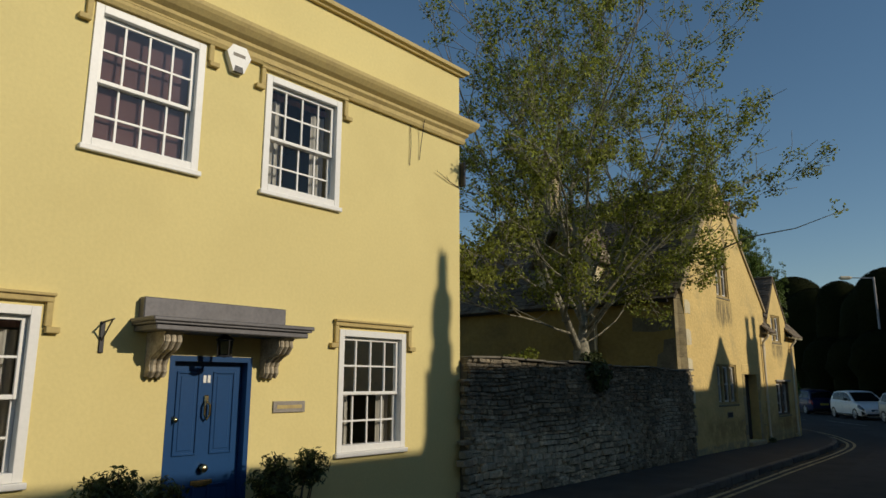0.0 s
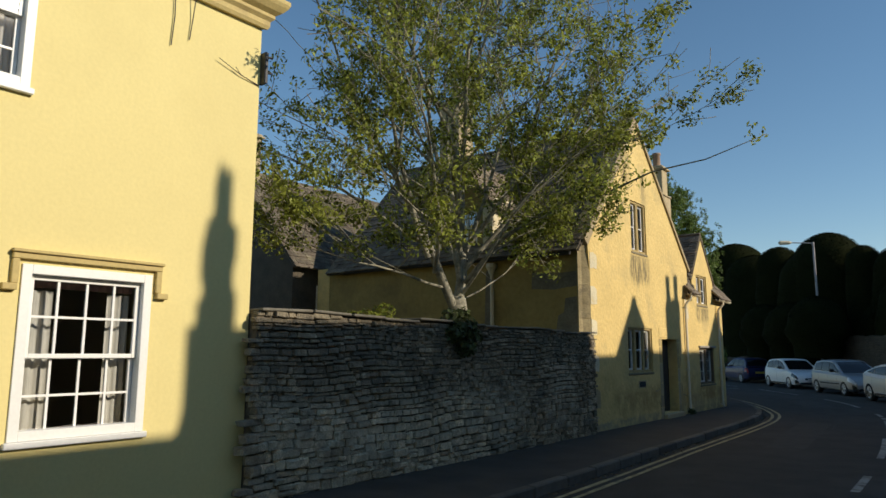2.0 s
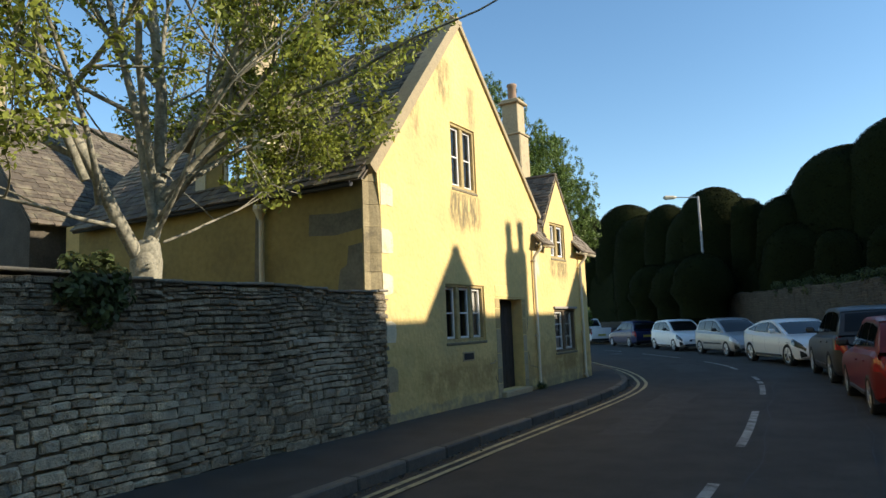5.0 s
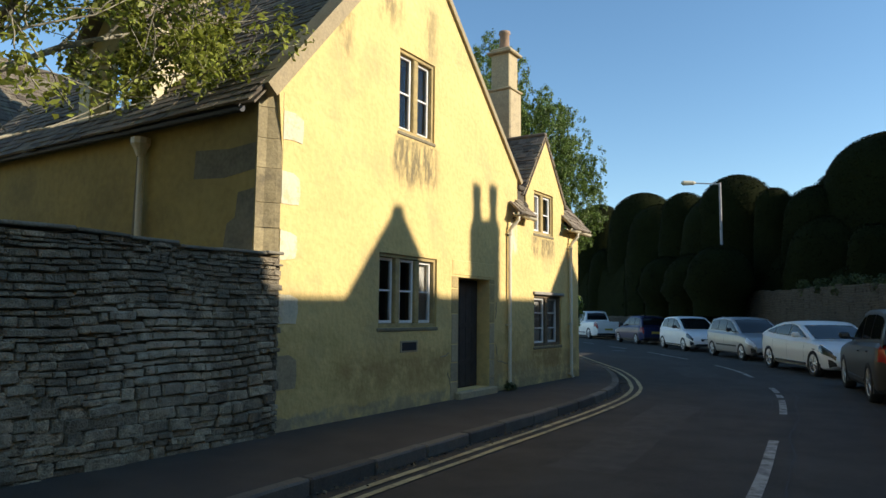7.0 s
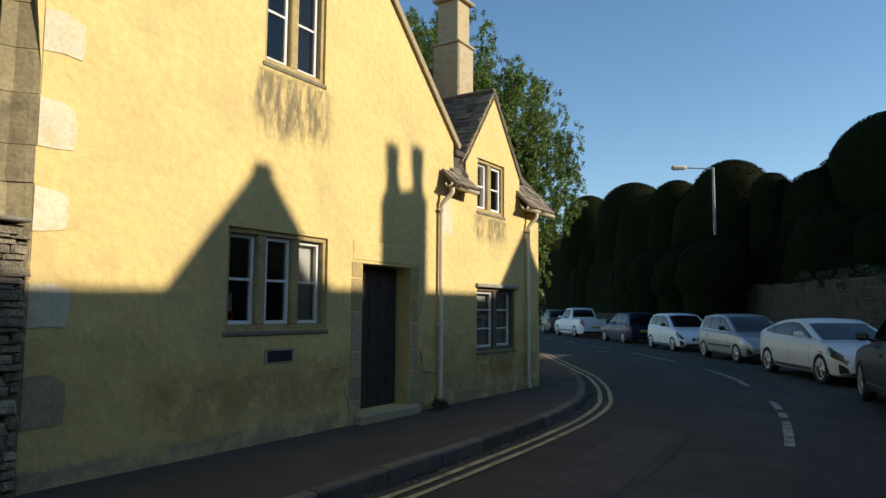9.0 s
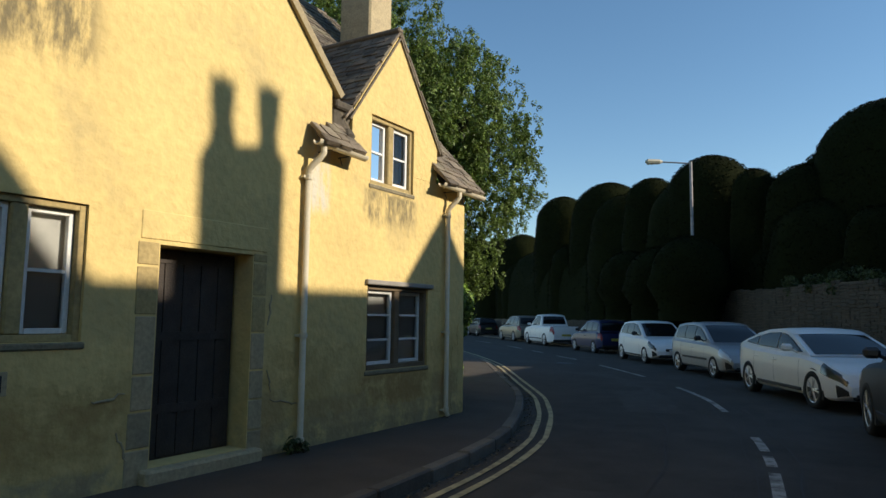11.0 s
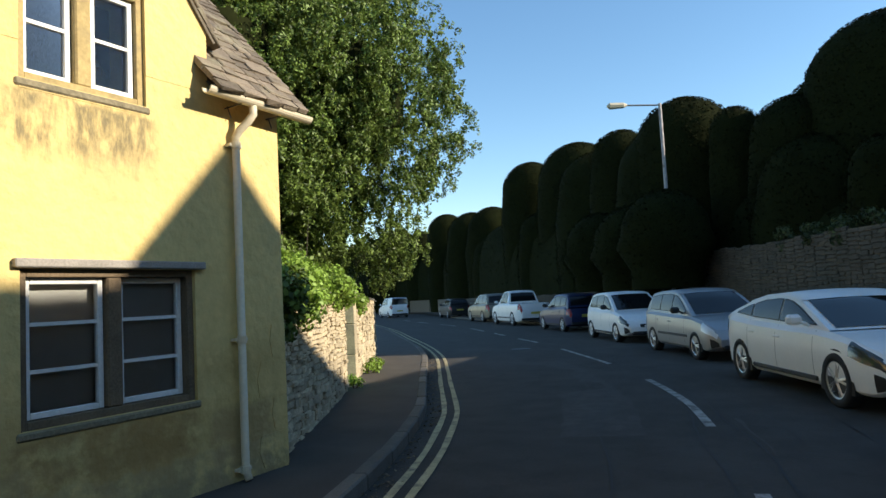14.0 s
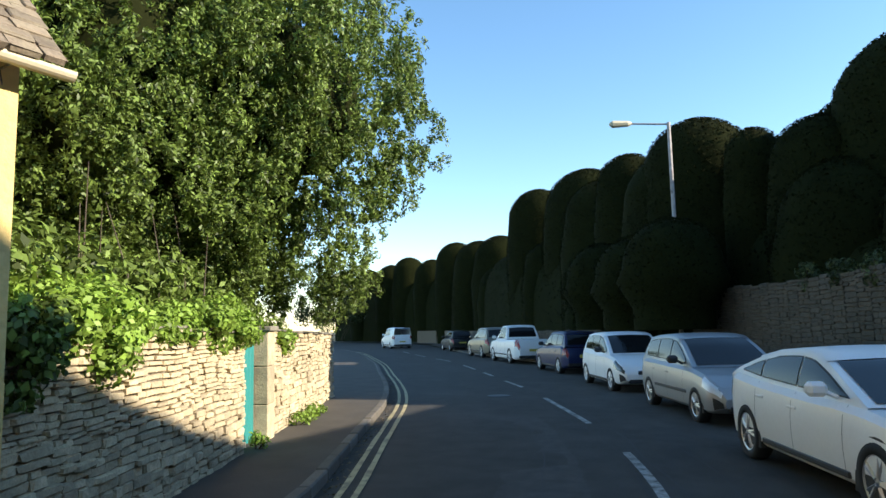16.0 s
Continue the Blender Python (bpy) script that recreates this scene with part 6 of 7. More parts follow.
bush("wall_plant", "dark green plant growing from the top of the garden wall", (-6.45, 11.45, 2.0), [(0.05, 0, 0.1, 0.22), (0.12, 0.22, 0.02, 0.18), (0.12, -0.2, 0.05, 0.18), (0.1, 0.05, -0.15, 0.2), (0, 0.3, 0.2, 0.15), (-0.05, -0.1, 0.3, 0.14), (0, 0.15, 0.36, 0.12)], M_SHRUB, 31, (0.03, 0.06), 500)
bush("wall_plant", "pale flowering shrub behind the garden wall", (-7.6, 10.6, 1.9), [(0, 0, 0.35, 0.2), (0.05, 0.35, 0.45, 0.2), (0, -0.3, 0.3, 0.2), (0, 0.6, 0.3, 0.16)], M_ASHLEAF, 33, (0.03, 0.06), 300)
# Growth along the crest of the roadside wall.
m2i = m2
for k in range(11):
    u = 0.1 + k * 0.48
    p = m2i @ Vector((u, -0.12, 1.70))
    big = 1.5 if k in (1, 2, 8, 9) else 1.0
    bush("wall_plant", "bright green creeper spilling over the roadside wall", tuple(p), [(rq.uniform(-0.22, 0.2), rq.uniform(-0.28, 0.28), rq.uniform(-0.12, 0.22) * big, rq.uniform(0.12, 0.2) * big) for _ in range(7)], M_IVY, 200 + k, (0.022, 0.05), 520, 0.6)
p = m3 @ Vector((0.9, 0.05, 1.5))
bush("wall_plant", "creeper hanging on the wall beyond the pier", tuple(p), [(0, 0, 0.1, 0.16), (-0.1, 0.15, -0.05, 0.15), (-0.12, 0.3, 0.1, 0.13)], M_IVY, 300, (0.03, 0.06), 330, 0.6)
for k in range(4):
    p = m3 @ Vector((1.6 + k * 0.55, 0.12, 0.1))
    bush("verge_weed", "green weeds at the foot of the wall", tuple(p), [(0, 0, 0.12, 0.13), (0.1, 0.15, 0.08, 0.1)], M_IVY, 310 + k, (0.025, 0.05), 330, 0.4)
# Undergrowth between wall and evergreen.
for k in range(9):
    u = 0.4 + k * 0.75
    p = m2i @ Vector((u, -1.1 - 0.2 * (k % 3), 0.0))
    bush("undergrowth", "dim shrubs behind the roadside wall", tuple(p), [(rq.uniform(-0.5, 0.5), rq.uniform(-0.5, 0.5), rq.uniform(1.2, 2.6), rq.uniform(0.3, 0.5)) for _ in range(9)], M_YEW, 330 + k, (0.04, 0.08), 130, 0.5)
for k in range(4):
    p = m3 @ Vector((0.3 + k * 0.8, -1.0 - 0.3 * (k % 2), 0.0))
    bush("undergrowth", "green shrubs behind the gate pier", tuple(p), [(rq.uniform(-0.4, 0.4), rq.uniform(-0.4, 0.4), rq.uniform(0.9, 2.3), rq.uniform(0.25, 0.4)) for _ in range(8)], M_YEW, 370 + k, (0.035, 0.07), 150, 0.5)
for k in range(4):
    p = m3 @ Vector((0.8 + k * 1.2, -2.0, 0.0))
    bush("undergrowth", "tall dim shrubs behind the gate pier", tuple(p), [(rq.uniform(-0.6, 0.6), rq.uniform(-0.5, 0.5), rq.uniform(1.3, 3.3), rq.uniform(0.4, 0.6)) for _ in range(11)], M_YEW, 380 + k, (0.045, 0.085), 110, 0.5)
bush("garden_tree", "light green tree behind the garden wall", (-16.9, 12.3, 0), [(rq.uniform(-1.0, 0.8), rq.uniform(-1.6, 0.5), rq.uniform(2.0, 5.4), rq.uniform(0.4, 0.7)) for _ in range(26)], M_SHRUB, 350, (0.06, 0.12), 50, 0.5, "tree")
bush("garden_tree", "light green tree beyond the bend of the road", (-62, 92, 0), [(rq.uniform(-3, 3), rq.uniform(-3, 3), rq.uniform(3, 8), rq.uniform(1.0, 1.8)) for _ in range(22)], M_SHRUB, 351, (0.1, 0.2), 20, 0.5, "tree")

# Dark growth on the crest of the long wall.
for k, q in enumerate([q for q in RW if 30 < q.y < 42][::3]):
    bush("wall_plant", "dim ivy on the crest of the long wall", (q.x + 0.2, q.y, 2.55), [(rq.uniform(-0.2, 0.2), rq.uniform(-0.5, 0.5), rq.uniform(-0.15, 0.3), rq.uniform(0.15, 0.32)) for _ in range(7)], M_SHRUB, 400 + k, (0.03, 0.07), 160, 0.5)
# Small growth and litter.
bush("weed", "dark weed at the foot of the downpipe", (-6.42, 22.02, 0.10), [(0, 0, 0.10, 0.09), (0.04, 0.1, 0.06, 0.07), (0.03, -0.1, 0.07, 0.07)], M_SHRUB, 360, (0.02, 0.04), 500, 0.4)
bush("weed", "green weed at the foot of the gate", tuple(m2 @ Vector((L1 + 0.3, 0.05, 0.1))), [(0, 0, 0.12, 0.1), (0.08, 0.08, 0.1, 0.09), (-0.1, 0.1, 0.14, 0.1)], M_IVY, 361, (0.02, 0.045), 500, 0.4)
bush("wall_plant", "dark ivy in the corner between cottage and roadside wall", (-6.78, 25.85, 1.45), [(0.05, 0.0, 0.3, 0.2), (0.05, 0.2, 0.1, 0.2), (0.08, 0.05, -0.1, 0.16), (0.0, 0.3, 0.35, 0.2), (0.1, 0.1, 0.2, 0.18)], M_YEW, 362, (0.025, 0.05), 500, 0.6)
rl = np.random.RandomState(8)
seg = [q for q in LEFT if 6 < q.y < 45]
k_ = rl.randint(0, len(seg) - 1, 2600)
off_ = np.abs(rl.normal(0, 0.09, 2600)) + 0.01
lit = offset(seg, 1.0)
pts_ = np.array([tuple(seg[k].lerp(lit[k], o) + Vector((0, rl.uniform(-0.25, 0.25), 0.004 - 0.018 + 0.05 * o))) for k, o in zip(k_, off_)])
gl_ = thing("leaf_litter", "brown leaf litter lying along the kerb", "litter", kind="stuff")
leaf_cloud("litter", pts_, rl.uniform(0.008, 0.028, 2600), np.tile((0, 0, 2.0), (2600, 1)), material("dry_leaf", (0.15, 0.11, 0.06), 0.9, vary=0.3, bump=0, per_island=0.5), gl_, "", 9, 0.6)
one("drain_cover", Build().lathe([(0.0, 0.040), (0.27, 0.040), (0.29, 0.030)], pose(-9.9, 38.6, 0), 20), M_IRON, "round iron cover in the road", "drain cover", kind="structure")
vs = thing("vase", "white vase with red and green on the cottage window sill", "vase", (CX - 0.20, 18.47, 1.30))
part("body", Build().lathe([(0.0, 0.0), (0.05, 0.0), (0.06, 0.12), (0.035, 0.24), (0.03, 0.36), (0.04, 0.38)], None, 12), M_WHITE, vs, smooth=True)
part("stripe", Build().lathe([(0.061, 0.10), (0.062, 0.14), (0.050, 0.19)], None, 12), M_TAIL, vs, "red band")
br_ = one("cable_bracket", Build().box(YX - 0.02, YX + 0.10, Y_END, Y_END + 0.05, 4.95, 5.35, c=0.01).tube([(YX + 0.05, Y_END + 0.02, 5.3), (YX + 0.05, Y_END + 0.14, 5.32)], 0.015, 6).tube([(YX + 0.05, Y_END + 0.02, 5.1), (YX + 0.05, Y_END + 0.14, 5.12)], 0.015, 6), M_IRON, "dark cable bracket on the corner of the yellow house", "bracket")

# ---- street lamp ----
LP = thing("street_lamp", "tall patchy grey street lamp with side arm", "street lamp", (-6.9, 44.6, 0.08))
part("pole", Build().tube([(0, 0, 0), (0, 0, 1.2), (0, 0, 1.25), (0, 0, 7.72)], [0.10, 0.10, 0.065, 0.055], 10), material("flaking_grey_paint", (0.42, 0.38, 0.36), 0.7, vary=0.3, scale=5, fine=30, bump=0.2, dark=(0.08, 0.06, 0.05), stain=0.9, stain_scale=4), LP)
arm = Vector((-1.35, -0.75, 0.05))
part("arm", Build().tube([(0, 0, 7.66), tuple(arm * 0.9 + Vector((0, 0, 7.68)))], 0.03, 8), M_GALV, LP)
hb = Build()
hb.tube([tuple(arm * 0.72 + Vector((0, 0, 7.69))), tuple(arm * 0.8 + Vector((0, 0, 7.68))), tuple(arm * 1.1 + Vector((0, 0, 7.66))), tuple(arm * 1.16 + Vector((0, 0, 7.67)))], [0.04, 0.10, 0.12, 0.04], 8)
part("lantern", hb, M_CREAM, LP, "pale lamp head")


# ---- cars ----
def paint(name, base, metal=0.0):
    return material(name, base, 0.42, vary=0.03, scale=2, fine=20, bump=0, metal=metal, coat=0.18, spec=0.35)


def lerp_table(tab, t):
    for (a, p), (c, q) in zip(tab, tab[1:]):
        if t <= c:
            k = (t - a) / (c - a)
            return p + (q - p) * k
    return tab[-1][1]


def make_car(name, label, spec, body_mat, at, turn):
    """A car facing +x: lofted lower body, dark glasshouse, roof, wheels, lamps, mirrors, handles, plates."""
    L, W, base, front_x = spec["length"], spec["width"], spec["wheelbase"], spec["front"]
    R = spec.get("wheel", 0.31)
    car = thing(name, label, "car", at, turn=turn, group="parked cars")
    x_rear, x_front = -L / 2, L / 2
    wf = x_front - front_x
    wr = wf - base
    st = [x_rear + L * k / 44 for k in range(45)]
    hood, belt, roof = spec["hood"], spec["belt"], spec["roof"]
    lower = Build()
    ringn = 16
    for x in st:
        t = (x - x_rear) / L
        e = min(t, 1 - t)
        half = W / 2 * (1 - 0.22 * max(0, 1 - e / 0.09) ** 2.0)
        top = lerp_table(hood, t)
        zb = 0.20 + 0.10 * max(0, 1 - e / 0.05)
        h = top - zb
        side = [(0.55, zb), (0.91, zb + 0.01), (0.975, zb + h * 0.09), (0.996, zb + h * 0.30), (1.0, zb + h * 0.55), (0.992, zb + h * 0.70), (0.968, zb + h * 0.90), (0.90, zb + h * 0.985)]
        ring = [(x, half * a, z) for a, z in side] + [(x, -half * a, z) for a, z in reversed(side)]
        lower.v += ring
    for i in range(len(st) - 1):
        for k in range(ringn):
            lower.f.append((i * ringn + k, i * ringn + (k + 1) % ringn, (i + 1) * ringn + (k + 1) % ringn, (i + 1) * ringn + k))
    lower.f += [tuple(range(ringn)), tuple(range(len(lower.v) - 1, len(lower.v) - 1 - ringn, -1))]
    bo = part("body", lower, body_mat, car, smooth=True)
    bo.data.set_sharp_from_angle(angle=radians(24))
    def skin(span, s, v0, v1, out):
        """A patch lying on the lower body, from one station to another, between two lines on its side."""
        pb, m_ = Build(), 6
        for k in range(m_ + 1):
            w = k / m_
            u = (span[0] + (span[1] - span[0]) * w) * 44
            i0 = min(43, int(u))
            def at_(v):
                j0 = min(6, int(v))
                e_ = [Vector(lower.v[(i0 + di) * ringn + j0 + dj]) for di in (0, 1) for dj in (0, 1)]
                p_ = e_[0].lerp(e_[1], v - j0).lerp(e_[2].lerp(e_[3], v - j0), u - i0)
                nd = Vector((0.6 if span[0] > 0.5 else -0.6, 1, 0.25)) if span[1] - span[0] > 0.01 else Vector((0, 1, 0.1))
                p_ = p_ + nd.normalized() * out
                return (p_.x, s * p_.y, p_.z)
            a_, b_ = v0(w), v1(w)
            pb.v += [at_(a_ + (b_ - a_) * q_ / 4) for q_ in range(5)]
        for k in range(m_):
            for q_ in range(4):
                pb.f.append((k * 5 + q_, k * 5 + q_ + 1, k * 5 + q_ + 6, k * 5 + q_ + 5))
        return pb
    # Cabin and roof.
    g0, g1 = roof[0][0], roof[-1][0]
    gl, rf = Build(), Build()
    n = 30
    prev = None
    rows_g, rows_r = [], []
    for k in range(n + 1):
        t = g0 + (g1 - g0) * k / n
        x = x_rear + L * t
        zt, zb = lerp_table(roof, t), lerp_table(hood, t) - 0.06
        zt = max(zt, zb + 0.02)
        f = (zt - zb) / max(0.01, spec["top"] - zb)
        hb_, ht = W / 2 * 0.90, W / 2 * (0.90 - 0.17 * min(1, f))
        bulge = 0.03 * f
        gl.v += [(x, hb_, zb), (x, (hb_ + ht) / 2 + 0.015, (zb + zt) / 2), (x, ht, zt - bulge), (x, 0, zt), (x, -ht, zt - bulge), (x, -(hb_ + ht) / 2 - 0.015, (zb + zt) / 2), (x, -hb_, zb)]
        rows_g.append((x, hb_, ht, zb, zt, bulge))
    for i in range(n):
        for k in range(6):
            gl.f.append((i * 7 + k, i * 7 + k + 1, (i + 1) * 7 + k + 1, (i + 1) * 7 + k))
    cab = part("cabin", gl, body_mat, car, smooth=True)
    cab.data.set_sharp_from_angle(angle=radians(30))
    def flank(t, f, s, out):
        """Place on the cabin's side: f from the belt (0) to the roof's edge (1)."""
        k = min(n - 1, max(0, int((t - g0) / (g1 - g0) * n)))
        w = (t - g0) / (g1 - g0) * n - k
        x, hb_, ht, zb, zt, bu = [p_ + (q_ - p_) * w for p_, q_ in zip(rows_g[k], rows_g[k + 1])]
        mid, zm_ = (hb_ + ht) / 2 + 0.015, (zb + zt) / 2
        top_ = zt - bu
        z = zb + f * (top_ - zb)
        y = hb_ + (mid - hb_) * (z - zb) / (zm_ - zb) if z < zm_ else mid + (ht - mid) * (z - zm_) / max(0.01, top_ - zm_)
        return (x, s * (y + out), z)
    cuts = [spec["panes"][0]] + list(spec["posts"]) + [spec["panes"][1]]
    for s in (1, -1):
        for ta, tb_ in zip(cuts, cuts[1:]):
            for nm_, mat_, grow_, out in (("window_seal", M_BLACKTRIM, 0.016, 0.005), ("side_window", M_CARGLASS, 0.0, 0.011)):
                wb, m_ = Build(), 8
                for k in range(m_ + 1):
                    t = ta + 0.006 + (tb_ - ta - 0.012) * k / m_ + (grow_ / L) * (2 * k / m_ - 1)
                    lo_, hi_ = flank(t, 0, s, 0)[2], flank(t, 1, s, 0)[2]
                    hh2 = max(0.03, hi_ - lo_)
                    f0, f1 = (0.115 - grow_) / hh2, 1 - (0.075 - grow_) / hh2
                    f1 = max(f1, f0 + 0.02)
                    wb.v += [flank(t, min(1, f0 + (f1 - f0) * q_ / 3), s, out) for q_ in range(4)]
                for k in range(m_):
                    for q_ in range(3):
                        wb.f.append((k * 4 + q_, k * 4 + q_ + 1, k * 4 + q_ + 5, k * 4 + q_ + 4))
                part(nm_, wb, mat_, car, smooth=True)
    for nm_, ta, tb_ in (("windscreen", spec["screen"], g1 - 0.012), ("rear_window", g0 + 0.006, spec["back"])):
        wb, m_ = Build(), 10
        for k in range(m_ + 1):
            t = ta + (tb_ - ta) * k / m_
            q = min(rows_g, key=lambda r_: abs(r_[0] - (x_rear + L * t)))
            x, _, _, zt_ = flank(t, 1, 1, 0)[0], 0, 0, flank(t, 1, 1, 0)[2]
            ht = flank(t, 1, 1, 0)[1]
            for y in (-0.88, -0.5, 0, 0.5, 0.88):
                wb.v.append((x + (0.006 if nm_ == "windscreen" else -0.006), y * ht, zt_ + q[5] * (1 - abs(y)) + 0.009))
        for k in range(m_):
            for q_ in range(4):
                wb.f.append((k * 5 + q_, k * 5 + q_ + 1, k * 5 + q_ + 6, k * 5 + q_ + 5))
        part(nm_, wb, M_CARGLASS, car, "dark tinted glass", smooth=True)
    # Roof skin over the flat part, pillars over the rest.
    flat = [q for q in rows_g if q[4] > spec["top"] - spec.get("flat", 0.10)]
    m = 6
    for x, hb_, ht, zb, zt, bu in flat:
        for k in range(m + 1):
            s = 2 * k / m - 1
            rf.v.append((x, s * (ht + 0.008), zt + 0.012 - bu * s * s))
        rf.v += [(x, ht + 0.02, zt - bu - 0.05), (x, -ht - 0.02, zt - bu - 0.05)]
    w_ = m + 3
    for i in range(len(flat) - 1):
        for k in range(m):
            rf.f.append((i * w_ + k, i * w_ + k + 1, (i + 1) * w_ + k + 1, (i + 1) * w_ + k))
        rf.f.append((i * w_ + m, i * w_ + m + 1, (i + 1) * w_ + m + 1, (i + 1) * w_ + m))
        rf.f.append((i * w_, i * w_ + m + 2, (i + 1) * w_ + m + 2, (i + 1) * w_))
    part("roof", rf, spec.get("roof_mat", body_mat), car, smooth=True)
    for s in (1, -1):
        for tp in spec["handles"]:
            hb2 = Build()
            x = x_rear + L * tp
            z = lerp_table(hood, tp) - 0.17
            hb2.box(x - 0.10, x + 0.10, s * (W / 2 * 0.985) - 0.012, s * (W / 2 * 0.985) + 0.022, z - 0.014, z + 0.014, c=0.006)
            part("handle", hb2, body_mat, car)
        xm_ = x_rear + L * spec["mirror"]
        zm = lerp_table(hood, spec["mirror"]) + 0.04
        mb = Build()
        mb.box(xm_ - 0.06, xm_ + 0.08, s * (W / 2 + 0.09) - 0.10, s * (W / 2 + 0.09) + 0.09, zm, zm + 0.14, c=0.04)
        mb.tube([(xm_ + 0.02, s * W / 2 * 0.9, zm - 0.01), (xm_ + 0.02, s * (W / 2 + 0.03), zm + 0.05)], 0.025, 6)
        part("mirror", mb, spec.get("mirror_mat", body_mat), car)
        tr = Build()
        tr.box(wr + R + 0.12, wf - R - 0.12, s * W / 2 * 0.985 - 0.02, s * W / 2 * 0.985 + 0.018, spec.get("strip", 0.34) - 0.03, spec.get("strip", 0.34) + 0.03, c=0.01)
        part("side_strip", tr, M_BLACKTRIM, car)
        # Lamps, wrapped round the corners.
        part("headlight", skin(spec.get("lamp_t", (0.885, 0.988)), s, lambda w: 5.0 - 0.3 * w, lambda w: 6.75 - 0.45 * w, 0.008), spec.get("lamp", M_LAMP), car, "slim smoked headlight" if "lamp" in spec else "clear headlight", smooth=True)
        part("fog_recess", skin((0.958, 0.994), s, lambda w: 2.1, lambda w: 3.9 - 0.3 * w, 0.006), M_BLACKTRIM, car, smooth=True)
        part("tail_light", skin((0.004, 0.055), s, lambda w: 4.6, lambda w: 6.9, 0.008), M_TAIL, car, "red tail light", smooth=True)
        for tp in spec["seams"]:
            part("door_seam", skin((tp, tp + 0.0018), s, lambda w: 2.4, lambda w: 6.9, 0.005), M_BLACKTRIM, car)
        for xw in (wf, wr):
            arch = Build()
            arch.prism([(xw + (R + 0.035) * math.cos(a), max(0.19, R + (R + 0.035) * math.sin(a))) for a in [math.pi * k / 14 for k in range(15)]] + [(xw - R - 0.055, 0.19), (xw + R + 0.035, 0.19)], lambda u, w, d: (u, d, w), s * (W / 2 - 0.16), s * (W / 2 * 0.990))
            part("wheel_arch", arch, M_BLACKTRIM, car)
            mm = Matrix.Translation((xw, s * (W / 2 - 0.095), R)) @ Matrix.Rotation(radians(-90 * s), 4, "X")
            ty = Build().lathe([(R * 0.66, -0.09), (R * 0.92, -0.10), (R, -0.07), (R, 0.07), (R * 0.93, 0.105), (R * 0.68, 0.10), (R * 0.66, 0.05)], None, 28)
            wheel = part("wheel", ty, M_TYRE, car, smooth=True)
            wheel.matrix_local = mm
            rim = Build().lathe([(R * 0.68, 0.06), (R * 0.68, 0.098), (R * 0.62, 0.09), (R * 0.60, 0.03)], None, 24)
            for k in range(5):
                a = 2 * math.pi * k / 5
                for da in (-0.16, 0.16):
                    rim.tube([(R * 0.12 * math.cos(a), R * 0.12 * math.sin(a), 0.085), (R * 0.63 * math.cos(a + da), R * 0.63 * math.sin(a + da), 0.075)], 0.022, 5)
            rim.lathe([(0.0, 0.10), (R * 0.13, 0.095), (R * 0.16, 0.06)], None, 12)
            rm = part("rim", rim, M_RIM, wheel, "spoked alloy wheel")
            part("hub_disc", Build().lathe([(0, 0.02), (R * 0.64, 0.02)], None, 20), M_BLACKTRIM, wheel)
    zf = lerp_table(hood, 0.97)
    gr = Build()
    gr.box(x_front - 0.06, x_front + 0.012, -W * 0.22, W * 0.22, 0.44, 0.54, c=0.02).box(x_front - 0.10, x_front + 0.006, -W * 0.36, W * 0.36, 0.24, 0.36, c=0.03)
    part("grille", gr, M_BLACKTRIM, car)
    part("number_plate", Build().box(x_front + 0.012, x_front + 0.02, -0.26, 0.26, 0.40, 0.51), M_WHITE, car, "blank white plate bar")
    part("number_plate", Build().box(x_rear - 0.022, x_rear - 0.012, -0.26, 0.26, 0.56, 0.67), M_PLATE, car, "blank yellow plate bar")
    part("bumper", Build().box(x_rear - 0.010, x_rear + 0.12, -W * 0.40, W * 0.40, 0.26, 0.40, c=0.03), M_BLACKTRIM, car)
    part("wiper", Build().tube([(x_rear + L * (g1 - 0.02), 0.35, lerp_table(hood, g1 - 0.02) + 0.02), (x_rear + L * (g1 - 0.05), -0.2, lerp_table(hood, g1 - 0.05) + 0.05)], 0.01, 5), M_BLACKTRIM, car)
    return car


HATCH = dict(length=4.0, width=1.70, wheelbase=2.55, front=0.80, top=1.47, wheel=0.30, strip=0.27,
             hood=[(0, 0.62), (0.02, 0.90), (0.10, 0.97), (0.45, 0.93), (0.66, 0.91), (0.76, 0.89), (0.88, 0.82), (0.95, 0.72), (0.985, 0.62), (1, 0.46)],
             belt=0.95, roof=[(0.025, 0.95), (0.055, 1.20), (0.11, 1.40), (0.24, 1.46), (0.40, 1.47), (0.50, 1.42), (0.58, 1.27), (0.735, 0.90)], posts=(0.27, 0.45), handles=(0.25, 0.45), mirror=0.62, flat=0.12, mirror_mat=M_BLACKTRIM, panes=(0.10, 0.66), screen=0.50, back=0.10, seams=(0.245, 0.45, 0.665))
SALOON = dict(HATCH, length=4.25, width=1.72, wheelbase=2.66, top=1.46, front=0.83, strip=0.48)
LIFTBACK = dict(length=4.55, width=1.84, wheelbase=2.86, front=0.88, top=1.39, wheel=0.335, strip=0.30,
                hood=[(0, 0.74), (0.015, 0.98), (0.06, 1.04), (0.25, 0.97), (0.5, 0.93), (0.68, 0.92), (0.76, 0.90), (0.88, 0.83), (0.95, 0.74), (0.985, 0.63), (1, 0.46)],
                belt=0.97, roof=[(0.03, 1.03), (0.10, 1.14), (0.20, 1.27), (0.32, 1.365), (0.43, 1.39), (0.50, 1.365), (0.57, 1.26), (0.75, 0.91)], posts=(0.24, 0.45), handles=(0.27, 0.46), mirror=0.64, flat=0.14, panes=(0.11, 0.69), screen=0.51, back=0.27, seams=(0.24, 0.455, 0.69), lamp=M_DARKLAMP, lamp_t=(0.87, 0.99))
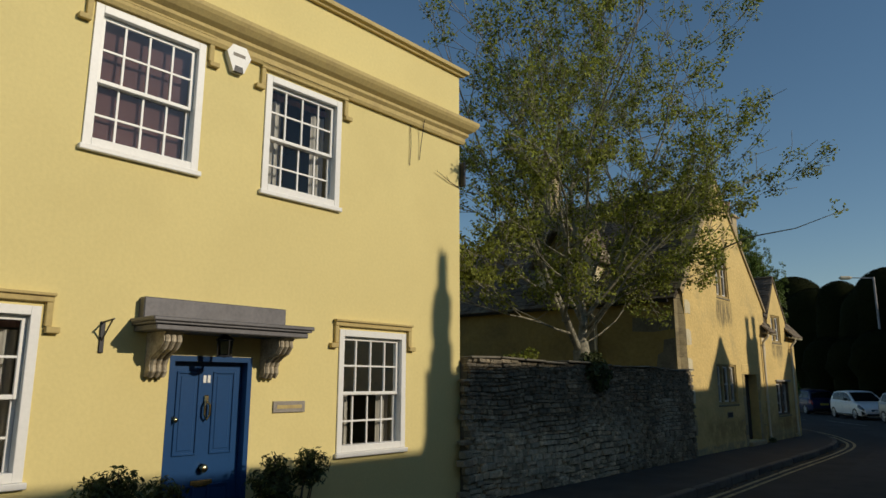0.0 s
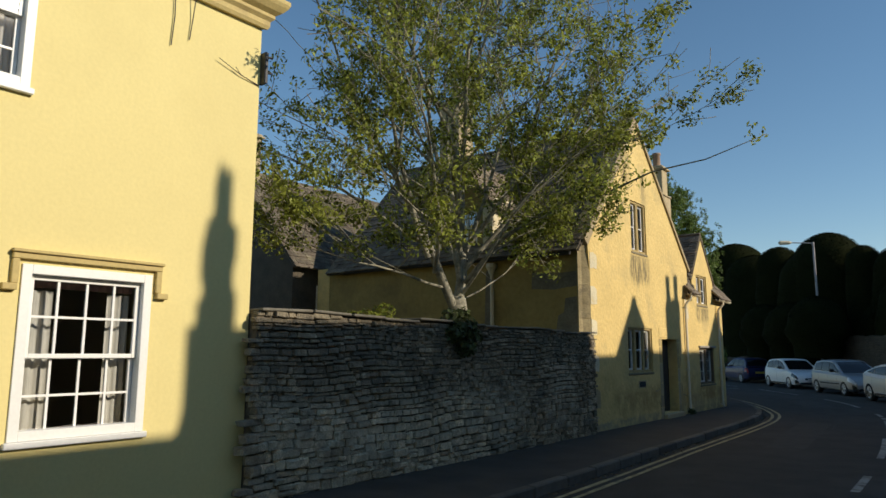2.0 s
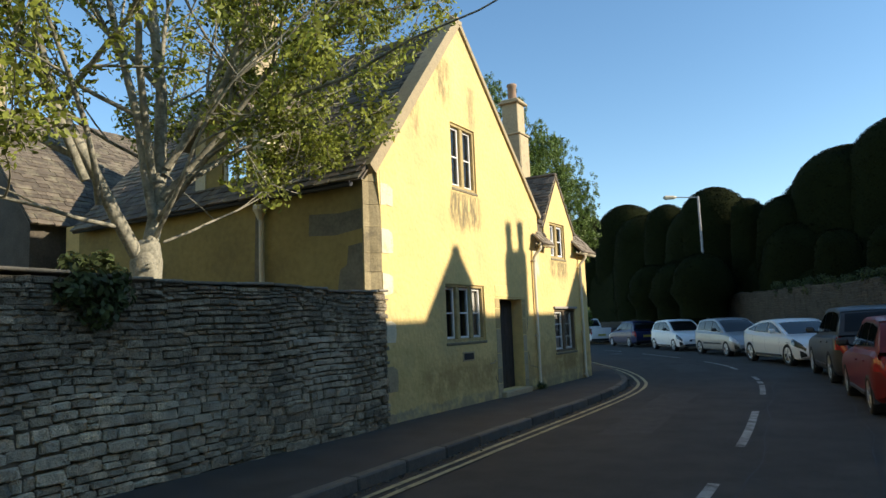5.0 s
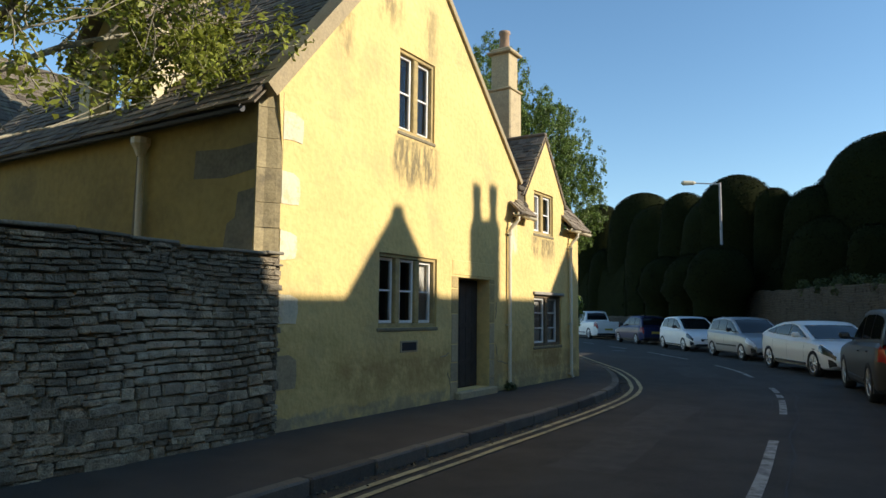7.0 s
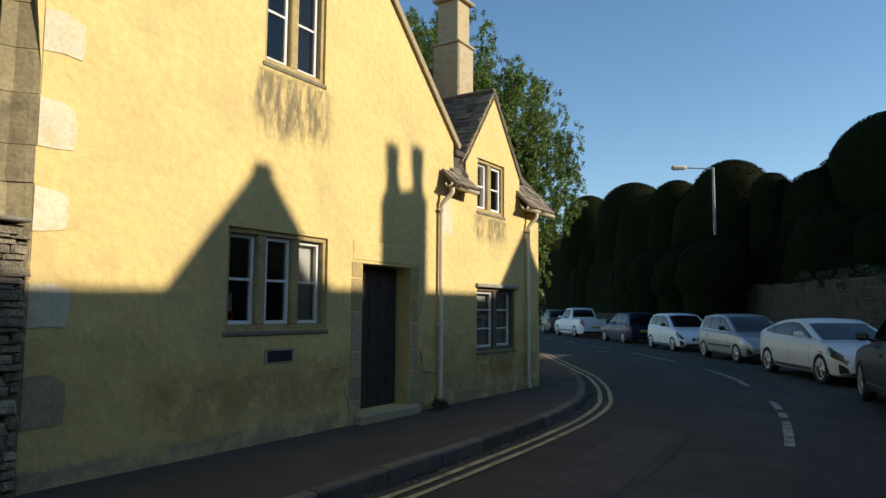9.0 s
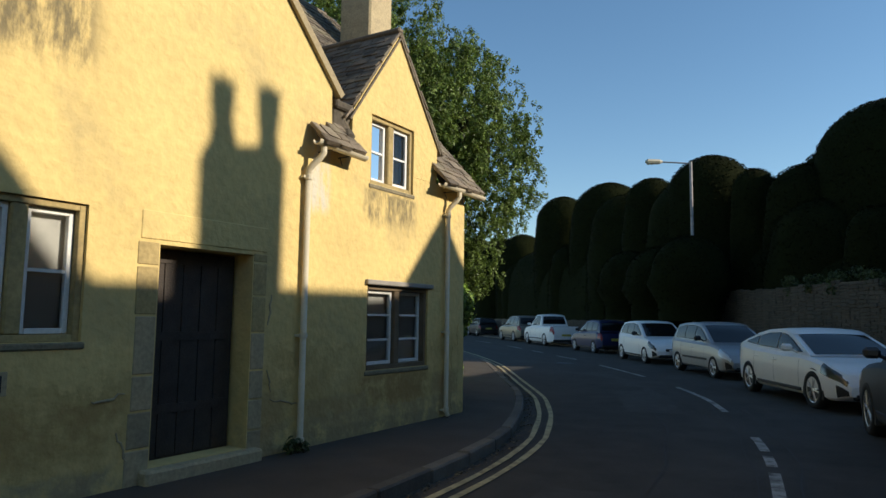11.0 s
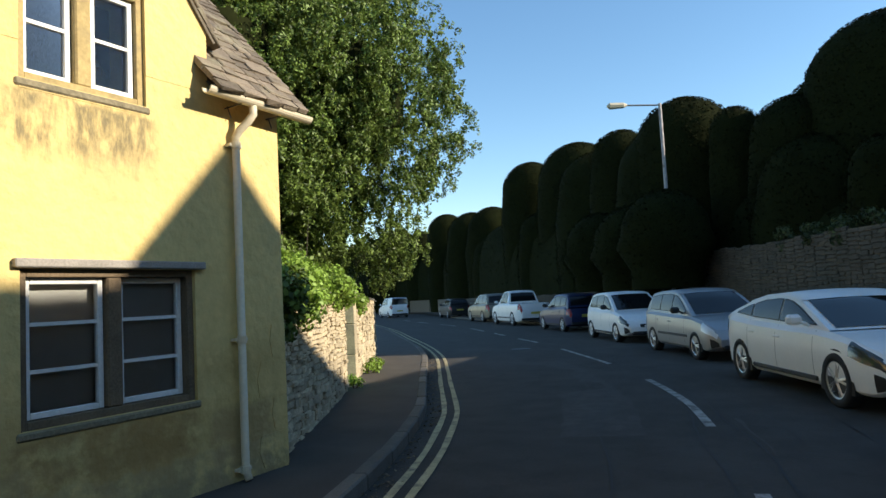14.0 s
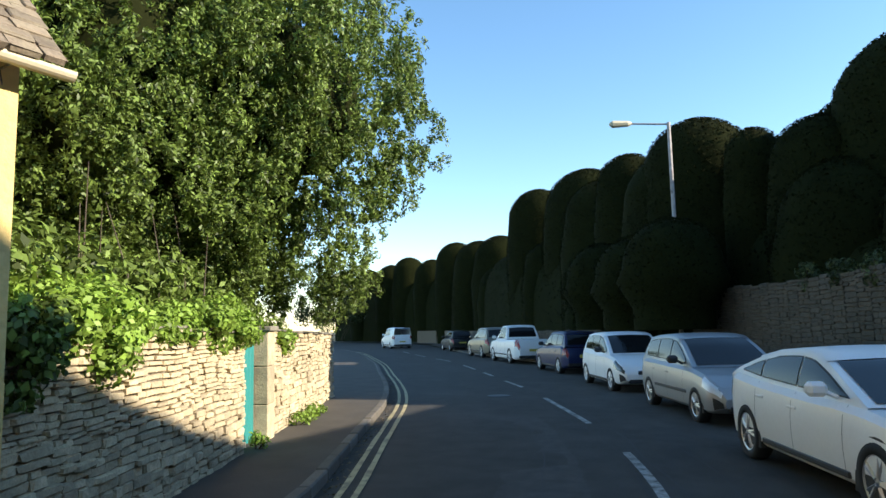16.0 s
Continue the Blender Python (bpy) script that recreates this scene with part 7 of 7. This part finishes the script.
SUV = dict(length=4.45, width=1.84, wheelbase=2.68, front=0.86, top=1.66, wheel=0.36, strip=0.36,
           hood=[(0, 0.74), (0.015, 1.03), (0.08, 1.08), (0.45, 1.04), (0.68, 1.02), (0.76, 1.0), (0.88, 0.94), (0.95, 0.84), (0.985, 0.72), (1, 0.54)],
           belt=1.1, roof=[(0.02, 1.06), (0.05, 1.40), (0.10, 1.60), (0.24, 1.66), (0.42, 1.65), (0.51, 1.58), (0.58, 1.42), (0.72, 1.0)], posts=(0.26, 0.44), handles=(0.25, 0.44), mirror=0.62, flat=0.12, panes=(0.07, 0.64), screen=0.51, back=0.08, seams=(0.24, 0.445, 0.655))
VAN = dict(length=4.4, width=1.8, wheelbase=2.7, front=0.86, top=1.82, wheel=0.31,
           hood=[(0, 0.9), (0.015, 1.2), (0.45, 1.15), (0.72, 1.1), (0.84, 1.0), (0.94, 0.86), (0.985, 0.74), (1, 0.5)],
           belt=1.1, roof=[(0.0, 1.7), (0.03, 1.80), (0.3, 1.82), (0.55, 1.80), (0.62, 1.7), (0.78, 1.08)], posts=(0.47,), handles=(0.5,), mirror=0.68, panes=(0.30, 0.70), screen=0.63, back=0.02, seams=(0.50, 0.71))


PICKUP = dict(length=4.95, width=1.80, wheelbase=3.0, front=0.88, top=1.74, wheel=0.36, strip=0.40,
              hood=[(0, 0.66), (0.012, 1.06), (0.03, 1.09), (0.40, 1.09), (0.66, 1.08), (0.76, 1.06), (0.90, 0.98), (0.96, 0.88), (0.985, 0.75), (1, 0.56)],
              belt=1.1, roof=[(0.36, 1.10), (0.385, 1.45), (0.41, 1.68), (0.47, 1.74), (0.56, 1.73), (0.61, 1.64), (0.74, 1.08)], posts=(0.53,), handles=(0.44, 0.56), mirror=0.68, flat=0.10, panes=(0.42, 0.665), screen=0.61, back=0.405, seams=(0.365, 0.53, 0.68))


def park(name, label, spec, mat, w_near, w_far, toward=True):
    """Parks a car with its road-side wheels at two plan points, nearer one first. toward: its front is at the nearer one."""
    a, c = Vector((*w_near, 0)), Vector((*w_far, 0))
    d = (a - c).normalized() if toward else (c - a).normalized()
    front_pt = a if toward else c
    side = Vector((-d.y, d.x, 0)) if toward else Vector((d.y, -d.x, 0))
    x_front_wheel = spec["length"] / 2 - spec["front"]
    mid = front_pt - d * x_front_wheel + side * (spec["width"] / 2 - 0.1)
    return make_car(name, label, spec, mat, (mid.x, mid.y, 0.01), math.degrees(math.atan2(d.y, d.x)))


P_WHITE = paint("white_car_paint", (0.88, 0.87, 0.84))
P_SILVER = paint("silver_car_paint", (0.36, 0.36, 0.36), 0.5)
P_BLUE = paint("navy_car_paint", (0.012, 0.022, 0.085), 0.1)
P_BLACK = paint("black_car_paint", (0.012, 0.012, 0.014))
P_BEIGE = paint("bronze_car_paint", (0.22, 0.20, 0.16), 0.5)
P_RED = paint("dark_red_car_paint", (0.16, 0.012, 0.014), 0.1)
P_GREY = paint("dark_grey_car_paint", (0.05, 0.05, 0.05), 0.3)
park("liftback_car", "white liftback car with five-spoke alloy wheels, parked", LIFTBACK, P_WHITE, (-2.06, 30.45), (-3.45, 33.05))
park("hatchback_car", "silver hatchback car parked by the wall", SALOON, P_SILVER, (-4.66, 35.95), (-6.05, 38.2))
park("hatchback_car", "small white hatchback car parked by the wall", dict(HATCH, lamp=M_DARKLAMP), P_WHITE, (-7.75, 40.8), (-9.2, 42.95))
park("hatchback_car", "dark blue hatchback car seen from behind", HATCH, P_BLUE, (-11.4, 46.3), (-13.1, 48.4), False)
park("pickup_truck", "white pickup truck seen from behind, parked by the wall", PICKUP, P_WHITE, (-16.3, 52.2), (-18.3, 54.4), False)
park("estate_car", "bronze estate car parked along the wall", SUV, P_BEIGE, (-20.6, 57.4), (-22.5, 59.4), False)
park("hatchback_car", "black hatchback car near the bend", HATCH, P_BLACK, (-28.0, 66.2), (-30.0, 68.3), False)
park("van", "white van parked beyond the bend", dict(VAN, roof_mat=P_WHITE), P_WHITE, (-37.2, 71.5), (-39.6, 73.5), False)
park("estate_car", "dark grey estate car with bright tail lights", SUV, P_GREY, (-0.75, 25.0), (-1.25, 27.7), False)
park("hatchback_car", "dark red hatchback car parked at the roadside", HATCH, P_RED, (-0.05, 19.9), (-0.4, 22.5), False)
